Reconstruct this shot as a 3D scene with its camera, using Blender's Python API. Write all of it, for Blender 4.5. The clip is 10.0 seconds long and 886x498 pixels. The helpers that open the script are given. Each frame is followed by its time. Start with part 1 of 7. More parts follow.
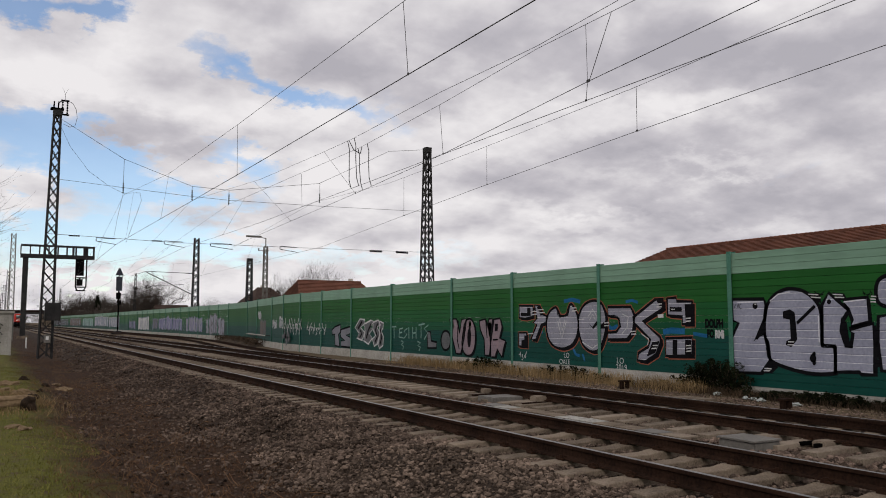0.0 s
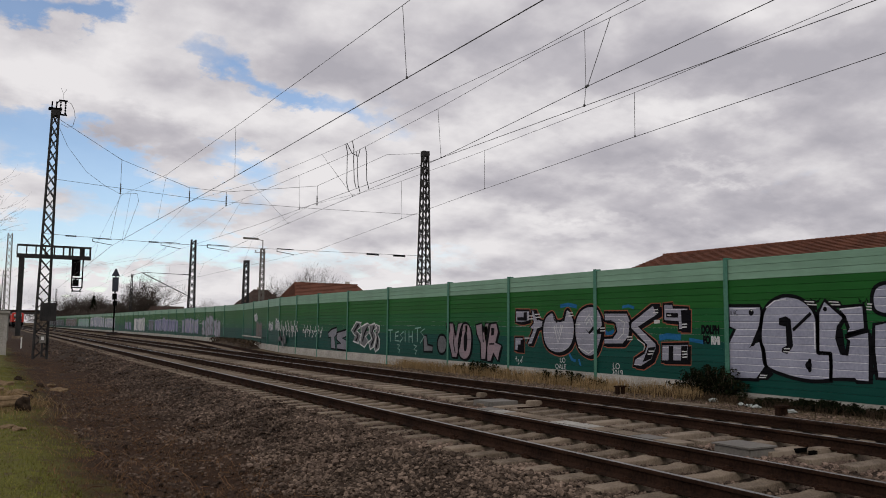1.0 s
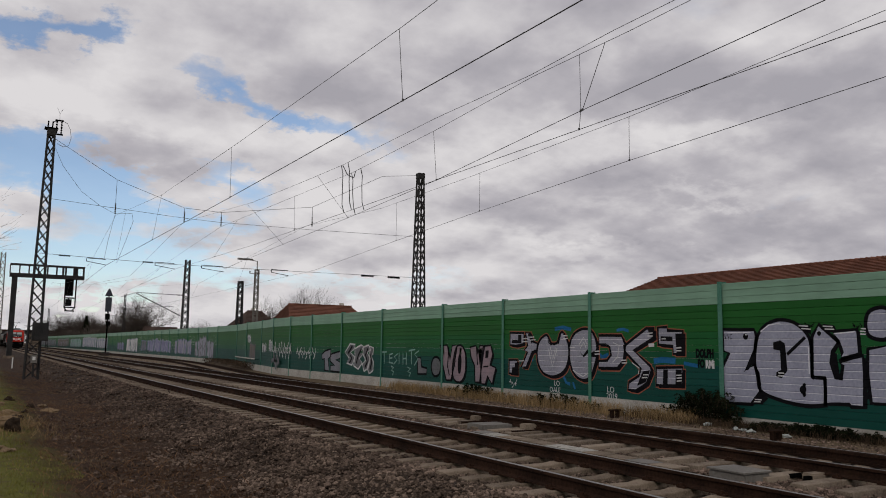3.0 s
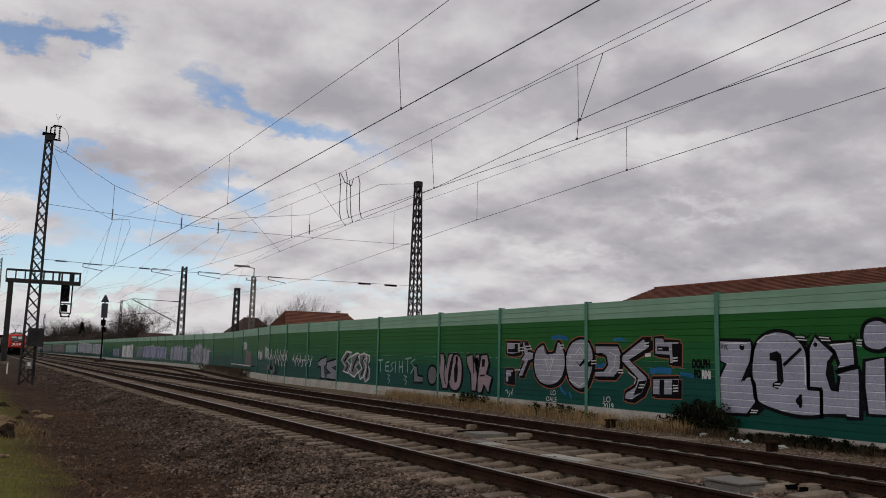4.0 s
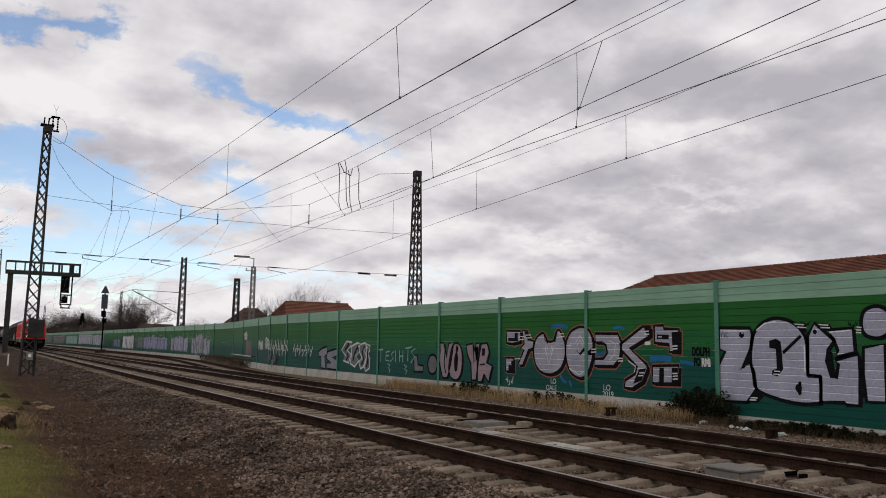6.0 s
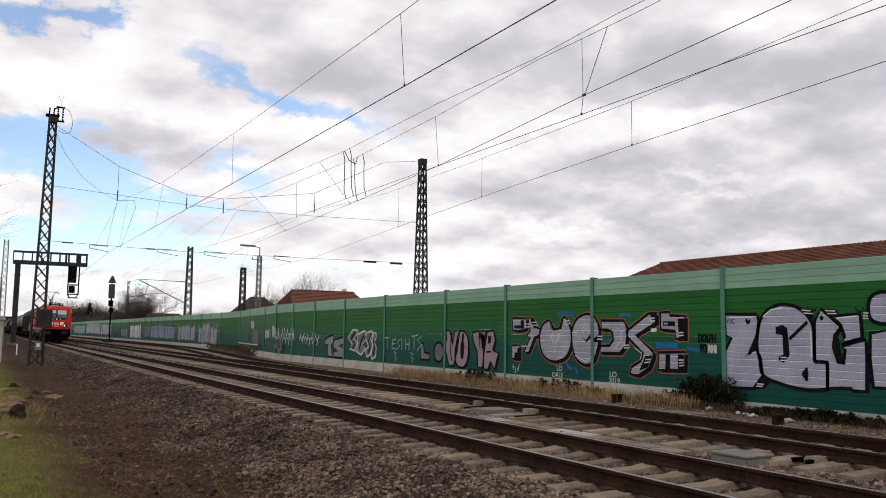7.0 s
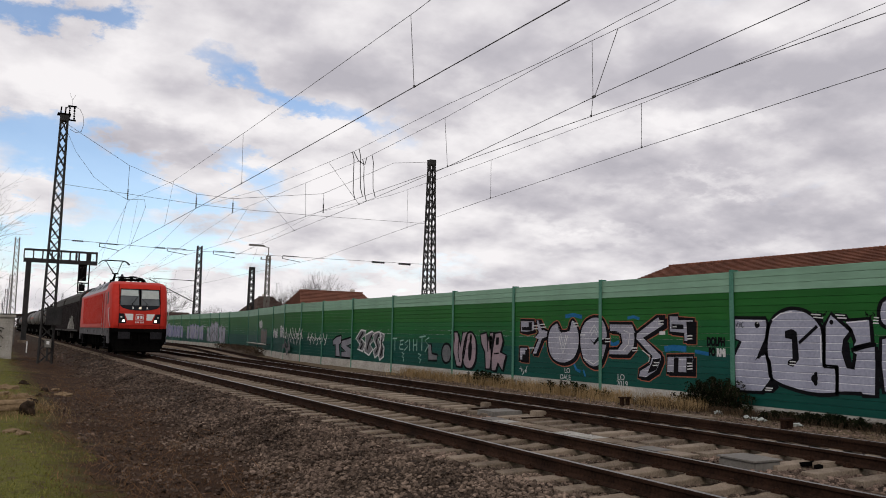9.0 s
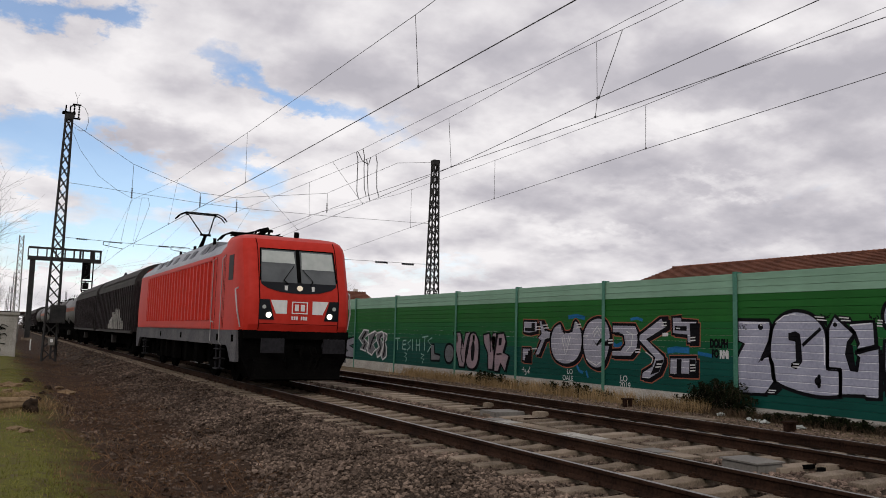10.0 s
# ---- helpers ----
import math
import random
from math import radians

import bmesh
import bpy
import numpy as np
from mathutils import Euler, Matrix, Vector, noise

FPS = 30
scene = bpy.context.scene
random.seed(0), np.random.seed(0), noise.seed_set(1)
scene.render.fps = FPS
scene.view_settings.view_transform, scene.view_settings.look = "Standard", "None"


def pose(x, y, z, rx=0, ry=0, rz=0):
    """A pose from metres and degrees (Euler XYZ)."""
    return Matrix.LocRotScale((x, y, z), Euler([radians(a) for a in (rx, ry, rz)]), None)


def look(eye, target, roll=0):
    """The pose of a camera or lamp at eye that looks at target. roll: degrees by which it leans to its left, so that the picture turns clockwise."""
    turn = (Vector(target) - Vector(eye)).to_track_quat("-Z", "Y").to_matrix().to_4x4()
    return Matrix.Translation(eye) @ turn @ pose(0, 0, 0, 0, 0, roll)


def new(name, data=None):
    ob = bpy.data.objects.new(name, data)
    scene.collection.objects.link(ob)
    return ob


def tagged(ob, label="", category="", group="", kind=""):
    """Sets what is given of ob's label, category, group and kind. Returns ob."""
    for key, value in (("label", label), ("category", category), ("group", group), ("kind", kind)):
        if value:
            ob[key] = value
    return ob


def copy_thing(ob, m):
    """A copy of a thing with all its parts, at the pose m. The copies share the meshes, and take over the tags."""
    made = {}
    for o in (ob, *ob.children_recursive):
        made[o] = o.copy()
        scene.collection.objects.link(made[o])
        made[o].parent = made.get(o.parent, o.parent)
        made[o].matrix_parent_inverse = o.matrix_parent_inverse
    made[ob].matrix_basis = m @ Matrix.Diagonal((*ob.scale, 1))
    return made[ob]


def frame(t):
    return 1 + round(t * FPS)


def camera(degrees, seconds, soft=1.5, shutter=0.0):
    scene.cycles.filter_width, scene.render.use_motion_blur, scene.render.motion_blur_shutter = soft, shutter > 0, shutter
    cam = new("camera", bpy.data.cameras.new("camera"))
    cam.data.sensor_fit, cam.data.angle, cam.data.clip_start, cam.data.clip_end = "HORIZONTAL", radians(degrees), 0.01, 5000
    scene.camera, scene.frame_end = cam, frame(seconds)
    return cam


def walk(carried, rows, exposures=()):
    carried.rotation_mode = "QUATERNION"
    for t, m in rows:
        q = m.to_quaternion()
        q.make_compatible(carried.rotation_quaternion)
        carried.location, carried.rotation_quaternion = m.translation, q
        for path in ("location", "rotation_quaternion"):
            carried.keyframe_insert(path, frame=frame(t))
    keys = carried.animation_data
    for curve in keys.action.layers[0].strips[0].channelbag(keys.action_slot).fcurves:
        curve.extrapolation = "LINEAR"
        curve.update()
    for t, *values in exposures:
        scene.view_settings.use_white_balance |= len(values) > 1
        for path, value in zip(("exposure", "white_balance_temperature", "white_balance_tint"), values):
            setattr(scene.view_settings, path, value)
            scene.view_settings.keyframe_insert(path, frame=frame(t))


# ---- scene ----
EYE = (0.0, 0.0, 1.434)
TURNS = [(0, 28.885, 5.159, -0.027),
         (0.5, 29.021, 5.234, -0.492),
         (1, 29.093, 5.425, -0.543),
         (1.5, 29.198, 5.692, -0.591),
         (2, 29.267, 6.036, -0.583),
         (2.5, 29.340, 6.507, -0.686),
         (4, 29.638, 7.581, -1.273),
         (4.5, 29.653, 7.624, -1.368),
         (5, 29.690, 7.486, -1.190),
         (5.5, 29.772, 7.273, -1.102),
         (7, 29.294, 5.975, -0.695),
         (7.5, 29.154, 5.940, -0.773),
         (8, 29.026, 6.037, -0.805),
         (8.5, 28.884, 5.988, -1.016),
         (9, 28.690, 6.042, -1.191),
         (9.5, 28.565, 5.998, -1.397),
         (10, 28.455, 6.052, -1.532)]


def aim(yaw, pitch):
    a, b = radians(yaw), radians(pitch)
    return (EYE[0] + math.sin(a) * math.cos(b), EYE[1] + math.cos(a) * math.cos(b), EYE[2] + math.sin(b))


cam = camera(57.36, 10.0, soft=0.95)
walk(cam, [(t, look(EYE, aim(yaw, pitch), -roll)) for t, yaw, pitch, roll in TURNS],
     exposures=[(t, stops, 6560, 11.5) for t, stops in ((0, -0.1), (1.0, -0.16), (2.5, -0.33), (4.5, -0.36), (5.5, -0.24), (7.0, 0.25), (8.5, 0.05), (10, 0.03))])

# ---- daylight ----
SUN_UP, SUN_FROM = 38.0, 222.0      # degrees of height, compass direction clockwise from +Y
world = bpy.data.worlds.new("world")
scene.world = world
world.use_nodes = True
wt = world.node_tree
wt.nodes.clear()


def wnode(kind, **values):
    n = wt.nodes.new(kind)
    for k, v in values.items():
        n.inputs[k].default_value = v
    return n


def wmath(op, a, b=None, clamp=False):
    n = wt.nodes.new("ShaderNodeMath")
    n.operation, n.use_clamp = op, clamp
    for i, s in enumerate((a, b)):
        if s is None:
            continue
        if isinstance(s, (int, float)):
            n.inputs[i].default_value = s
        else:
            wt.links.new(s, n.inputs[i])
    return n.outputs[0]


def wramp(fac, stops):
    n = wt.nodes.new("ShaderNodeValToRGB")
    while len(n.color_ramp.elements) < len(stops):
        n.color_ramp.elements.new(0.5)
    for e, (p, c) in zip(n.color_ramp.elements, stops):
        e.position, e.color = p, (*c, 1)
    wt.links.new(fac, n.inputs[0])
    return n.outputs[0]


sky = wt.nodes.new("ShaderNodeTexSky")
sky.sky_type, sky.sun_disc = "NISHITA", False
sky.sun_elevation, sky.sun_rotation = radians(SUN_UP), radians(SUN_FROM)
sky.air_density, sky.dust_density, sky.ozone_density = 1.0, 0.3, 3.0
skydim = wt.nodes.new("ShaderNodeVectorMath")
skydim.operation = "SCALE"
skydim.inputs["Scale"].default_value = 0.145
wt.links.new(sky.outputs[0], skydim.inputs[0])
coord = wt.nodes.new("ShaderNodeTexCoord")
sep = wt.nodes.new("ShaderNodeSeparateXYZ")
wt.links.new(coord.outputs["Generated"], sep.inputs[0])
up = wmath("ADD", wmath("MAXIMUM", sep.outputs[2], 0.0), 0.33)
flat = wt.nodes.new("ShaderNodeCombineXYZ")
wt.links.new(wmath("DIVIDE", sep.outputs[0], up), flat.inputs[0])
wt.links.new(wmath("DIVIDE", sep.outputs[1], up), flat.inputs[1])


def cloud_noise(scale, detail, rough, distort, shift):
    m = wt.nodes.new("ShaderNodeMapping")
    m.inputs["Location"].default_value = shift
    wt.links.new(flat.outputs[0], m.inputs[0])
    n = wnode("ShaderNodeTexNoise", Scale=scale, Detail=detail, Roughness=rough, Distortion=distort)
    wt.links.new(m.outputs[0], n.inputs["Vector"])
    return n.outputs[0]


# cover: a closed deck to the east and overhead, torn open low in the north
SKY_TURN = radians(28.9)
ahead = wmath("MAXIMUM", wmath("ADD", wmath("MULTIPLY", sep.outputs[0], math.sin(SKY_TURN)), wmath("MULTIPLY", sep.outputs[1], math.cos(SKY_TURN))), 0.05)
sideways = wmath("SUBTRACT", wmath("MULTIPLY", sep.outputs[0], math.cos(SKY_TURN)), wmath("MULTIPLY", sep.outputs[1], math.sin(SKY_TURN)))
across, above = wmath("DIVIDE", sideways, ahead), wmath("DIVIDE", sep.outputs[2], ahead)


def ragged_edge(shift, wide, fine):
    big = wmath("MULTIPLY", wmath("SUBTRACT", cloud_noise(3.6, 3.0, 0.5, 0.0, shift), 0.5), wide)
    small = wmath("MULTIPLY", wmath("SUBTRACT", cloud_noise(11.0, 6.0, 0.62, 0.0, shift), 0.5), fine)
    return wmath("ADD", big, small)


spot = wt.nodes.new("ShaderNodeCombineXYZ")
wt.links.new(wmath("ADD", across, ragged_edge((0.4, 6.1, 2.2), 0.16, 0.13)), spot.inputs[0])
wt.links.new(wmath("ADD", above, ragged_edge((4.4, 1.1, 5.2), 0.10, 0.085)), spot.inputs[1])


def heaps(total, masses):
    """Add soft masses of cloud: across, above, half width, half height, lean in degrees, weight."""
    for u, w, su, sw, lean, weight in masses:
        m = wt.nodes.new("ShaderNodeMapping")
        m.vector_type = "TEXTURE"
        m.inputs["Location"].default_value, m.inputs["Rotation"].default_value, m.inputs["Scale"].default_value = (u, w, 0), (0, 0, radians(lean)), (su, sw, 1)
        wt.links.new(spot.outputs[0], m.inputs[0])
        away = wt.nodes.new("ShaderNodeVectorMath")
        away.operation = "LENGTH"
        wt.links.new(m.outputs[0], away.inputs[0])
        r = wt.nodes.new("ShaderNodeMapRange")
        r.interpolation_type = "SMOOTHERSTEP"
        r.inputs["From Min"].default_value, r.inputs["From Max"].default_value = 0.0, 1.7
        r.inputs["To Min"].default_value, r.inputs["To Max"].default_value = weight, 0.0
        wt.links.new(away.outputs["Value"], r.inputs[0])
        total = wmath("ADD", total, r.outputs[0])
    return total


GAPS = [(-0.521, 0.400, 0.105, 0.018, -6, 0.62), (-0.431, 0.380, 0.028, 0.014, -20, 0.40), (-0.310, 0.344, 0.042, 0.024, -35, 0.33),
        (-0.224, 0.299, 0.084, 0.015, -22, 0.42), (-0.131, 0.262, 0.091, 0.014, -12, 0.25), (-0.547, 0.252, 0.049, 0.028, 0, 0.40),
        (-0.448, 0.198, 0.119, 0.038, -8, 0.62), (-0.265, 0.208, 0.063, 0.022, -25, 0.50), (-0.341, 0.155, 0.105, 0.025, 0, 0.40),
        (-0.509, 0.119, 0.112, 0.049, 0, 0.50), (-0.368, 0.105, 0.161, 0.035, 0, 0.45), (-0.185, 0.083, 0.209, 0.018, 0, 0.30),
        (-0.464, 0.063, 0.140, 0.035, 0, 0.35)]
PUFFS = [(-0.354, 0.244, 0.098, 0.036, -8, -0.55), (-0.517, 0.299, 0.112, 0.035, 0, -0.30),
        (-0.463, 0.042, 0.293, 0.028, 0, -0.35), (-0.510, 0.144, 0.105, 0.015, 0, -0.30), (-0.368, 0.130, 0.105, 0.014, 4, -0.30), (-0.269, 0.080, 0.140, 0.013, 0, -0.30), (-0.521, 0.084, 0.098, 0.011, 0, -0.30),
        (-0.535, 0.165, 0.052, 0.015, 0, -0.45), (-0.306, 0.177, 0.049, 0.015, 8, -0.35), (-0.223, 0.226, 0.056, 0.028, 20, -0.30),
        (-0.417, 0.313, 0.133, 0.063, -10, -0.30), (-0.423, 0.091, 0.112, 0.014, 0, -0.25), (-0.157, 0.119, 0.181, 0.021, 0, -0.20),
        (-0.254, 0.049, 0.265, 0.015, 0, -0.20)]
SHADES = [(0.433, 0.119, 0.251, 0.042, 0, -0.24), (0.387, 0.212, 0.154, 0.013, 3, 0.08),
        (0.435, 0.169, 0.230, 0.042, 2, -0.16), (0.488, 0.105, 0.181, 0.028, 2, -0.10), (0.213, 0.380, 0.154, 0.028, 6, -0.08),
        (-0.358, 0.234, 0.105, 0.033, -8, -0.30), (-0.515, 0.270, 0.077, 0.021, 0, -0.10), (-0.161, 0.372, 0.181, 0.056, -18, -0.20),
        (0.248, 0.339, 0.181, 0.038, 8, -0.16), (0.513, 0.343, 0.167, 0.063, 5, -0.26), (0.451, 0.234, 0.209, 0.027, 4, -0.20),
        (0.321, 0.158, 0.230, 0.024, 0, -0.13), (-0.017, 0.281, 0.105, 0.028, -15, -0.15), (0.124, 0.169, 0.140, 0.020, 0, -0.10),
        (-0.497, 0.332, 0.147, 0.049, -10, 0.20), (-0.230, 0.234, 0.119, 0.035, -15, 0.22), (0.289, 0.271, 0.195, 0.017, 8, 0.17),
        (0.082, 0.237, 0.119, 0.035, 10, 0.16), (0.330, 0.199, 0.077, 0.010, 0, 0.16), (0.180, 0.125, 0.112, 0.013, 0, 0.18),
        (-0.102, 0.190, 0.140, 0.042, 0, 0.12), (0.461, 0.123, 0.154, 0.013, 0, 0.10), (-0.304, 0.070, 0.314, 0.042, 0, 0.16),
        (0.011, 0.358, 0.084, 0.021, -15, 0.08)]
cover = wmath("ADD", wmath("MULTIPLY", cloud_noise(3.4, 8.0, 0.58, 0.2, (3.1, 1.7, 0.4)), 0.70), 0.34)
cover = heaps(cover, [(*g[:5], -1.3 * g[5]) for g in GAPS])
cover = heaps(cover, [(*g[:5], -g[5]) for g in PUFFS])
mask = wramp(cover, [(0.10, (0.12, 0.12, 0.12)), (0.34, (0.5, 0.5, 0.5)), (0.58, (1, 1, 1))])
# heaped tops lit from one side: the difference of two shifted samples
heap = cloud_noise(4.6, 8.0, 0.52, 0.0, (7.3, 2.2, 1.9))
heap_2 = cloud_noise(4.6, 8.0, 0.52, 0.0, (7.36, 2.30, 1.9))
broad = cloud_noise(1.7, 4.0, 0.5, 0.2, (1.3, 5.2, 0.9))
relief = wmath("MULTIPLY", wmath("SUBTRACT", heap, heap_2), 1.0)
shade = wmath("ADD", wmath("ADD", wmath("MULTIPLY", broad, 0.32), wmath("MULTIPLY", heap, 0.48)), relief)
# thicker and greyer overhead and to the east
depth = wmath("MULTIPLY", wmath("SUBTRACT", sep.outputs[2], 0.24), 0.25)
east = wmath("MULTIPLY", wmath("MINIMUM", wmath("MAXIMUM", across, -0.6), 0.6), 0.12)
shade = wmath("ADD", wmath("SUBTRACT", wmath("SUBTRACT", shade, depth), east), 0.11)
shade = heaps(shade, SHADES)
tone = wramp(shade, [(0.08, (0.47, 0.46, 0.505)), (0.32, (0.58, 0.565, 0.605)), (0.54, (0.735, 0.72, 0.745)), (0.80, (0.90, 0.885, 0.895))])
mixer = wt.nodes.new("ShaderNodeMixRGB")
wt.links.new(mask, mixer.inputs[0])
wt.links.new(skydim.outputs[0], mixer.inputs[1])
wt.links.new(tone, mixer.inputs[2])
back = wt.nodes.new("ShaderNodeBackground")
wt.links.new(mixer.outputs[0], back.inputs[0])
back.inputs[1].default_value = 1.0
wout = wt.nodes.new("ShaderNodeOutputWorld")
wt.links.new(back.outputs[0], wout.inputs[0])

sun_data = bpy.data.lights.new("sun", "SUN")
sun_data.energy, sun_data.angle, sun_data.color = 0.8, radians(11), (1.0, 0.95, 0.88)
sun = new("sun", sun_data)
a, b = radians(SUN_FROM), radians(SUN_UP)
sun.matrix_world = look((40 * math.sin(a) * math.cos(b), 40 * math.cos(a) * math.cos(b), 40 * math.sin(b)), (0, 0, 0))


# ---- materials ----
def material(name, low, high, rough=0.8, metal=0.0, grain=12.0, patch=0.8, bump=0.3, deep=0.02, spread=0.0, spec=0.15, glow=None, stretch=(1, 1, 1)):
    """Two-scale noise between two colours, fine relief, and a shift from piece to piece (spread)."""
    m = bpy.data.materials.new(name)
    m.use_nodes = True
    t = m.node_tree
    p = t.nodes["Principled BSDF"]
    tc = t.nodes.new("ShaderNodeTexCoord")
    mp = t.nodes.new("ShaderNodeMapping")
    mp.inputs["Scale"].default_value = stretch
    t.links.new(tc.outputs["Object"], mp.inputs[0])
    fine = t.nodes.new("ShaderNodeTexNoise")
    fine.inputs["Scale"].default_value, fine.inputs["Detail"].default_value = grain, 5
    wide = t.nodes.new("ShaderNodeTexNoise")
    wide.inputs["Scale"].default_value, wide.inputs["Detail"].default_value = patch, 4
    for n in (fine, wide):
        t.links.new(mp.outputs[0], n.inputs["Vector"])
    add = t.nodes.new("ShaderNodeMath")
    add.operation = "ADD"
    t.links.new(fine.outputs[0], add.inputs[0])
    t.links.new(wide.outputs[0], add.inputs[1])
    last = add.outputs[0]
    if spread:
        info = t.nodes.new("ShaderNodeObjectInfo")
        k = t.nodes.new("ShaderNodeMath")
        k.operation = "MULTIPLY_ADD"
        k.inputs[1].default_value, k.inputs[2].default_value = spread, -spread / 2
        t.links.new(info.outputs["Random"], k.inputs[0])
        s2 = t.nodes.new("ShaderNodeMath")
        s2.operation = "ADD"
        t.links.new(last, s2.inputs[0])
        t.links.new(k.outputs[0], s2.inputs[1])
        last = s2.outputs[0]
    r = t.nodes.new("ShaderNodeMapRange")
    r.inputs["From Min"].default_value, r.inputs["From Max"].default_value = 0.72, 1.28
    t.links.new(last, r.inputs[0])
    mix = t.nodes.new("ShaderNodeMixRGB")
    mix.inputs[1].default_value, mix.inputs[2].default_value = (*low, 1), (*high, 1)
    t.links.new(r.outputs[0], mix.inputs[0])
    t.links.new(mix.outputs[0], p.inputs["Base Color"])
    p.inputs["Roughness"].default_value, p.inputs["Metallic"].default_value = rough, metal
    p.inputs["Specular IOR Level"].default_value = spec
    if bump:
        bp = t.nodes.new("ShaderNodeBump")
        bp.inputs["Strength"].default_value, bp.inputs["Distance"].default_value = bump, deep
        t.links.new(fine.outputs[0], bp.inputs["Height"])
        t.links.new(bp.outputs[0], p.inputs["Normal"])
    if glow:
        p.inputs["Emission Color"].default_value = (*glow[0], 1)
        p.inputs["Emission Strength"].default_value = glow[1]
    return m


def island_tint(m, amount):
    """Shift a joined material from piece to piece."""
    t = m.node_tree
    p = t.nodes["Principled BSDF"]
    link = p.inputs["Base Color"].links[0]
    src = link.from_socket
    geo = t.nodes.new("ShaderNodeNewGeometry")
    hsv = t.nodes.new("ShaderNodeHueSaturation")
    k = t.nodes.new("ShaderNodeMapRange")
    k.inputs["To Min"].default_value, k.inputs["To Max"].default_value = 1 - amount, 1 + amount
    t.links.new(geo.outputs["Random Per Island"], k.inputs[0])
    t.links.new(k.outputs[0], hsv.inputs["Value"])
    t.links.new(src, hsv.inputs["Color"])
    t.links.new(hsv.outputs[0], p.inputs["Base Color"])
    return m


RUST = material("rail_rust", (0.010, 0.006, 0.0045), (0.040, 0.021, 0.0135), 0.9, 0.0, 30, 2, 0.4, 0.004, spec=0.05)
RAIL_TOP = material("rail_running_band", (0.16, 0.15, 0.145), (0.26, 0.25, 0.24), 0.38, 0.8, 40, 3, 0.1, 0.002)
SLEEPER = material("weathered_concrete", (0.10, 0.077, 0.055), (0.245, 0.193, 0.142), 0.9, 0, 45, 3, 0.35, 0.004, 0.35)
STONE = island_tint(material("ballast_stone", (0.020, 0.014, 0.010), (0.22, 0.163, 0.125), 0.9, 0, 25, 1.2, 0.4, 0.006, spec=0.06), 0.6)
CONCRETE = material("pale_concrete", (0.25, 0.24, 0.21), (0.45, 0.43, 0.39), 0.9, 0, 14, 1.1, 0.4, 0.006, 0.15)
STEEL = material("dark_mast_steel", (0.018, 0.018, 0.019), (0.05, 0.048, 0.046), 0.7, 0.3, 25, 2, 0.2, 0.003)
GALV = material("galvanised_steel", (0.12, 0.112, 0.1), (0.2, 0.188, 0.168), 0.65, 0.1, 25, 2, 0.2, 0.003)
WIRE = material("copper_wire_patina", (0.06, 0.06, 0.062), (0.12, 0.118, 0.118), 0.6, 0.4, 40, 2, 0.0)
POST = material("green_post_paint", (0.045, 0.15, 0.105), (0.085, 0.22, 0.16), 0.5, 0.1, 18, 1.5, 0.15, 0.003)
TILE = island_tint(material("clay_roof_tile", (0.095, 0.038, 0.024), (0.20, 0.085, 0.054), 0.85, 0, 18, 0.9, 0.4, 0.01), 0.25)
DARK_TILE = island_tint(material("dark_roof_tile", (0.045, 0.030, 0.025), (0.10, 0.066, 0.052), 0.85, 0, 18, 0.9, 0.4, 0.01), 0.25)
PLASTER = material("house_plaster", (0.45, 0.42, 0.37), (0.6, 0.57, 0.51), 0.9, 0, 18, 0.6, 0.3, 0.006)


# ---- mesh helpers ----
def box(bm, x0, y0, z0, x1, y1, z1):
    vs = [bm.verts.new((x, y, z)) for z in (z0, z1) for x, y in ((x0, y0), (x1, y0), (x1, y1), (x0, y1))]
    for f in ((3, 2, 1, 0), (4, 5, 6, 7), (0, 1, 5, 4), (1, 2, 6, 5), (2, 3, 7, 6), (3, 0, 4, 7)):
        bm.faces.new([vs[i] for i in f])
    return vs


def bar(bm, p, q, w, h=None, n=4):
    """A bar from p to q: square or w by h for n = 4, round of radius w / 2 else."""
    p, q = Vector(p), Vector(q)
    d = (q - p).normalized()
    side = d.cross(Vector((0, 0, 1)))
    if side.length < 1e-4:
        side = Vector((1, 0, 0))
    side.normalize()
    lift = side.cross(d)
    h = w if h is None else h
    rings = []
    for c in (p, q):
        ring = []
        for i in range(n):
            an = 2 * math.pi * (i + 0.5) / n
            k = 1.41421 if n == 4 else 1.0
            ring.append(bm.verts.new(c + side * (math.cos(an) * w / 2 * k) + lift * (math.sin(an) * h / 2 * k)))
        rings.append(ring)
    for i in range(n):
        j = (i + 1) % n
        bm.faces.new((rings[0][i], rings[0][j], rings[1][j], rings[1][i]))
    bm.faces.new(rings[0][::-1])
    bm.faces.new(rings[1])


def wire(bm, points, r=0.012, n=5):
    for p, q in zip(points[:-1], points[1:]):
        bar(bm, p, q, 2 * r, None, n)


def extrude(bm, outline, axis, a, b):
    """A prism of a closed outline; axis 'x', 'y' or 'z' is the way it runs, from a to b."""
    def at(u, v, w):
        return {"x": (w, u, v), "y": (u, w, v), "z": (u, v, w)}[axis]
    r0 = [bm.verts.new(at(u, v, a)) for u, v in outline]
    r1 = [bm.verts.new(at(u, v, b)) for u, v in outline]
    n = len(outline)
    for i in range(n):
        bm.faces.new((r0[i], r0[(i + 1) % n], r1[(i + 1) % n], r1[i]))
    bm.faces.new(r0[::-1])
    bm.faces.new(r1)


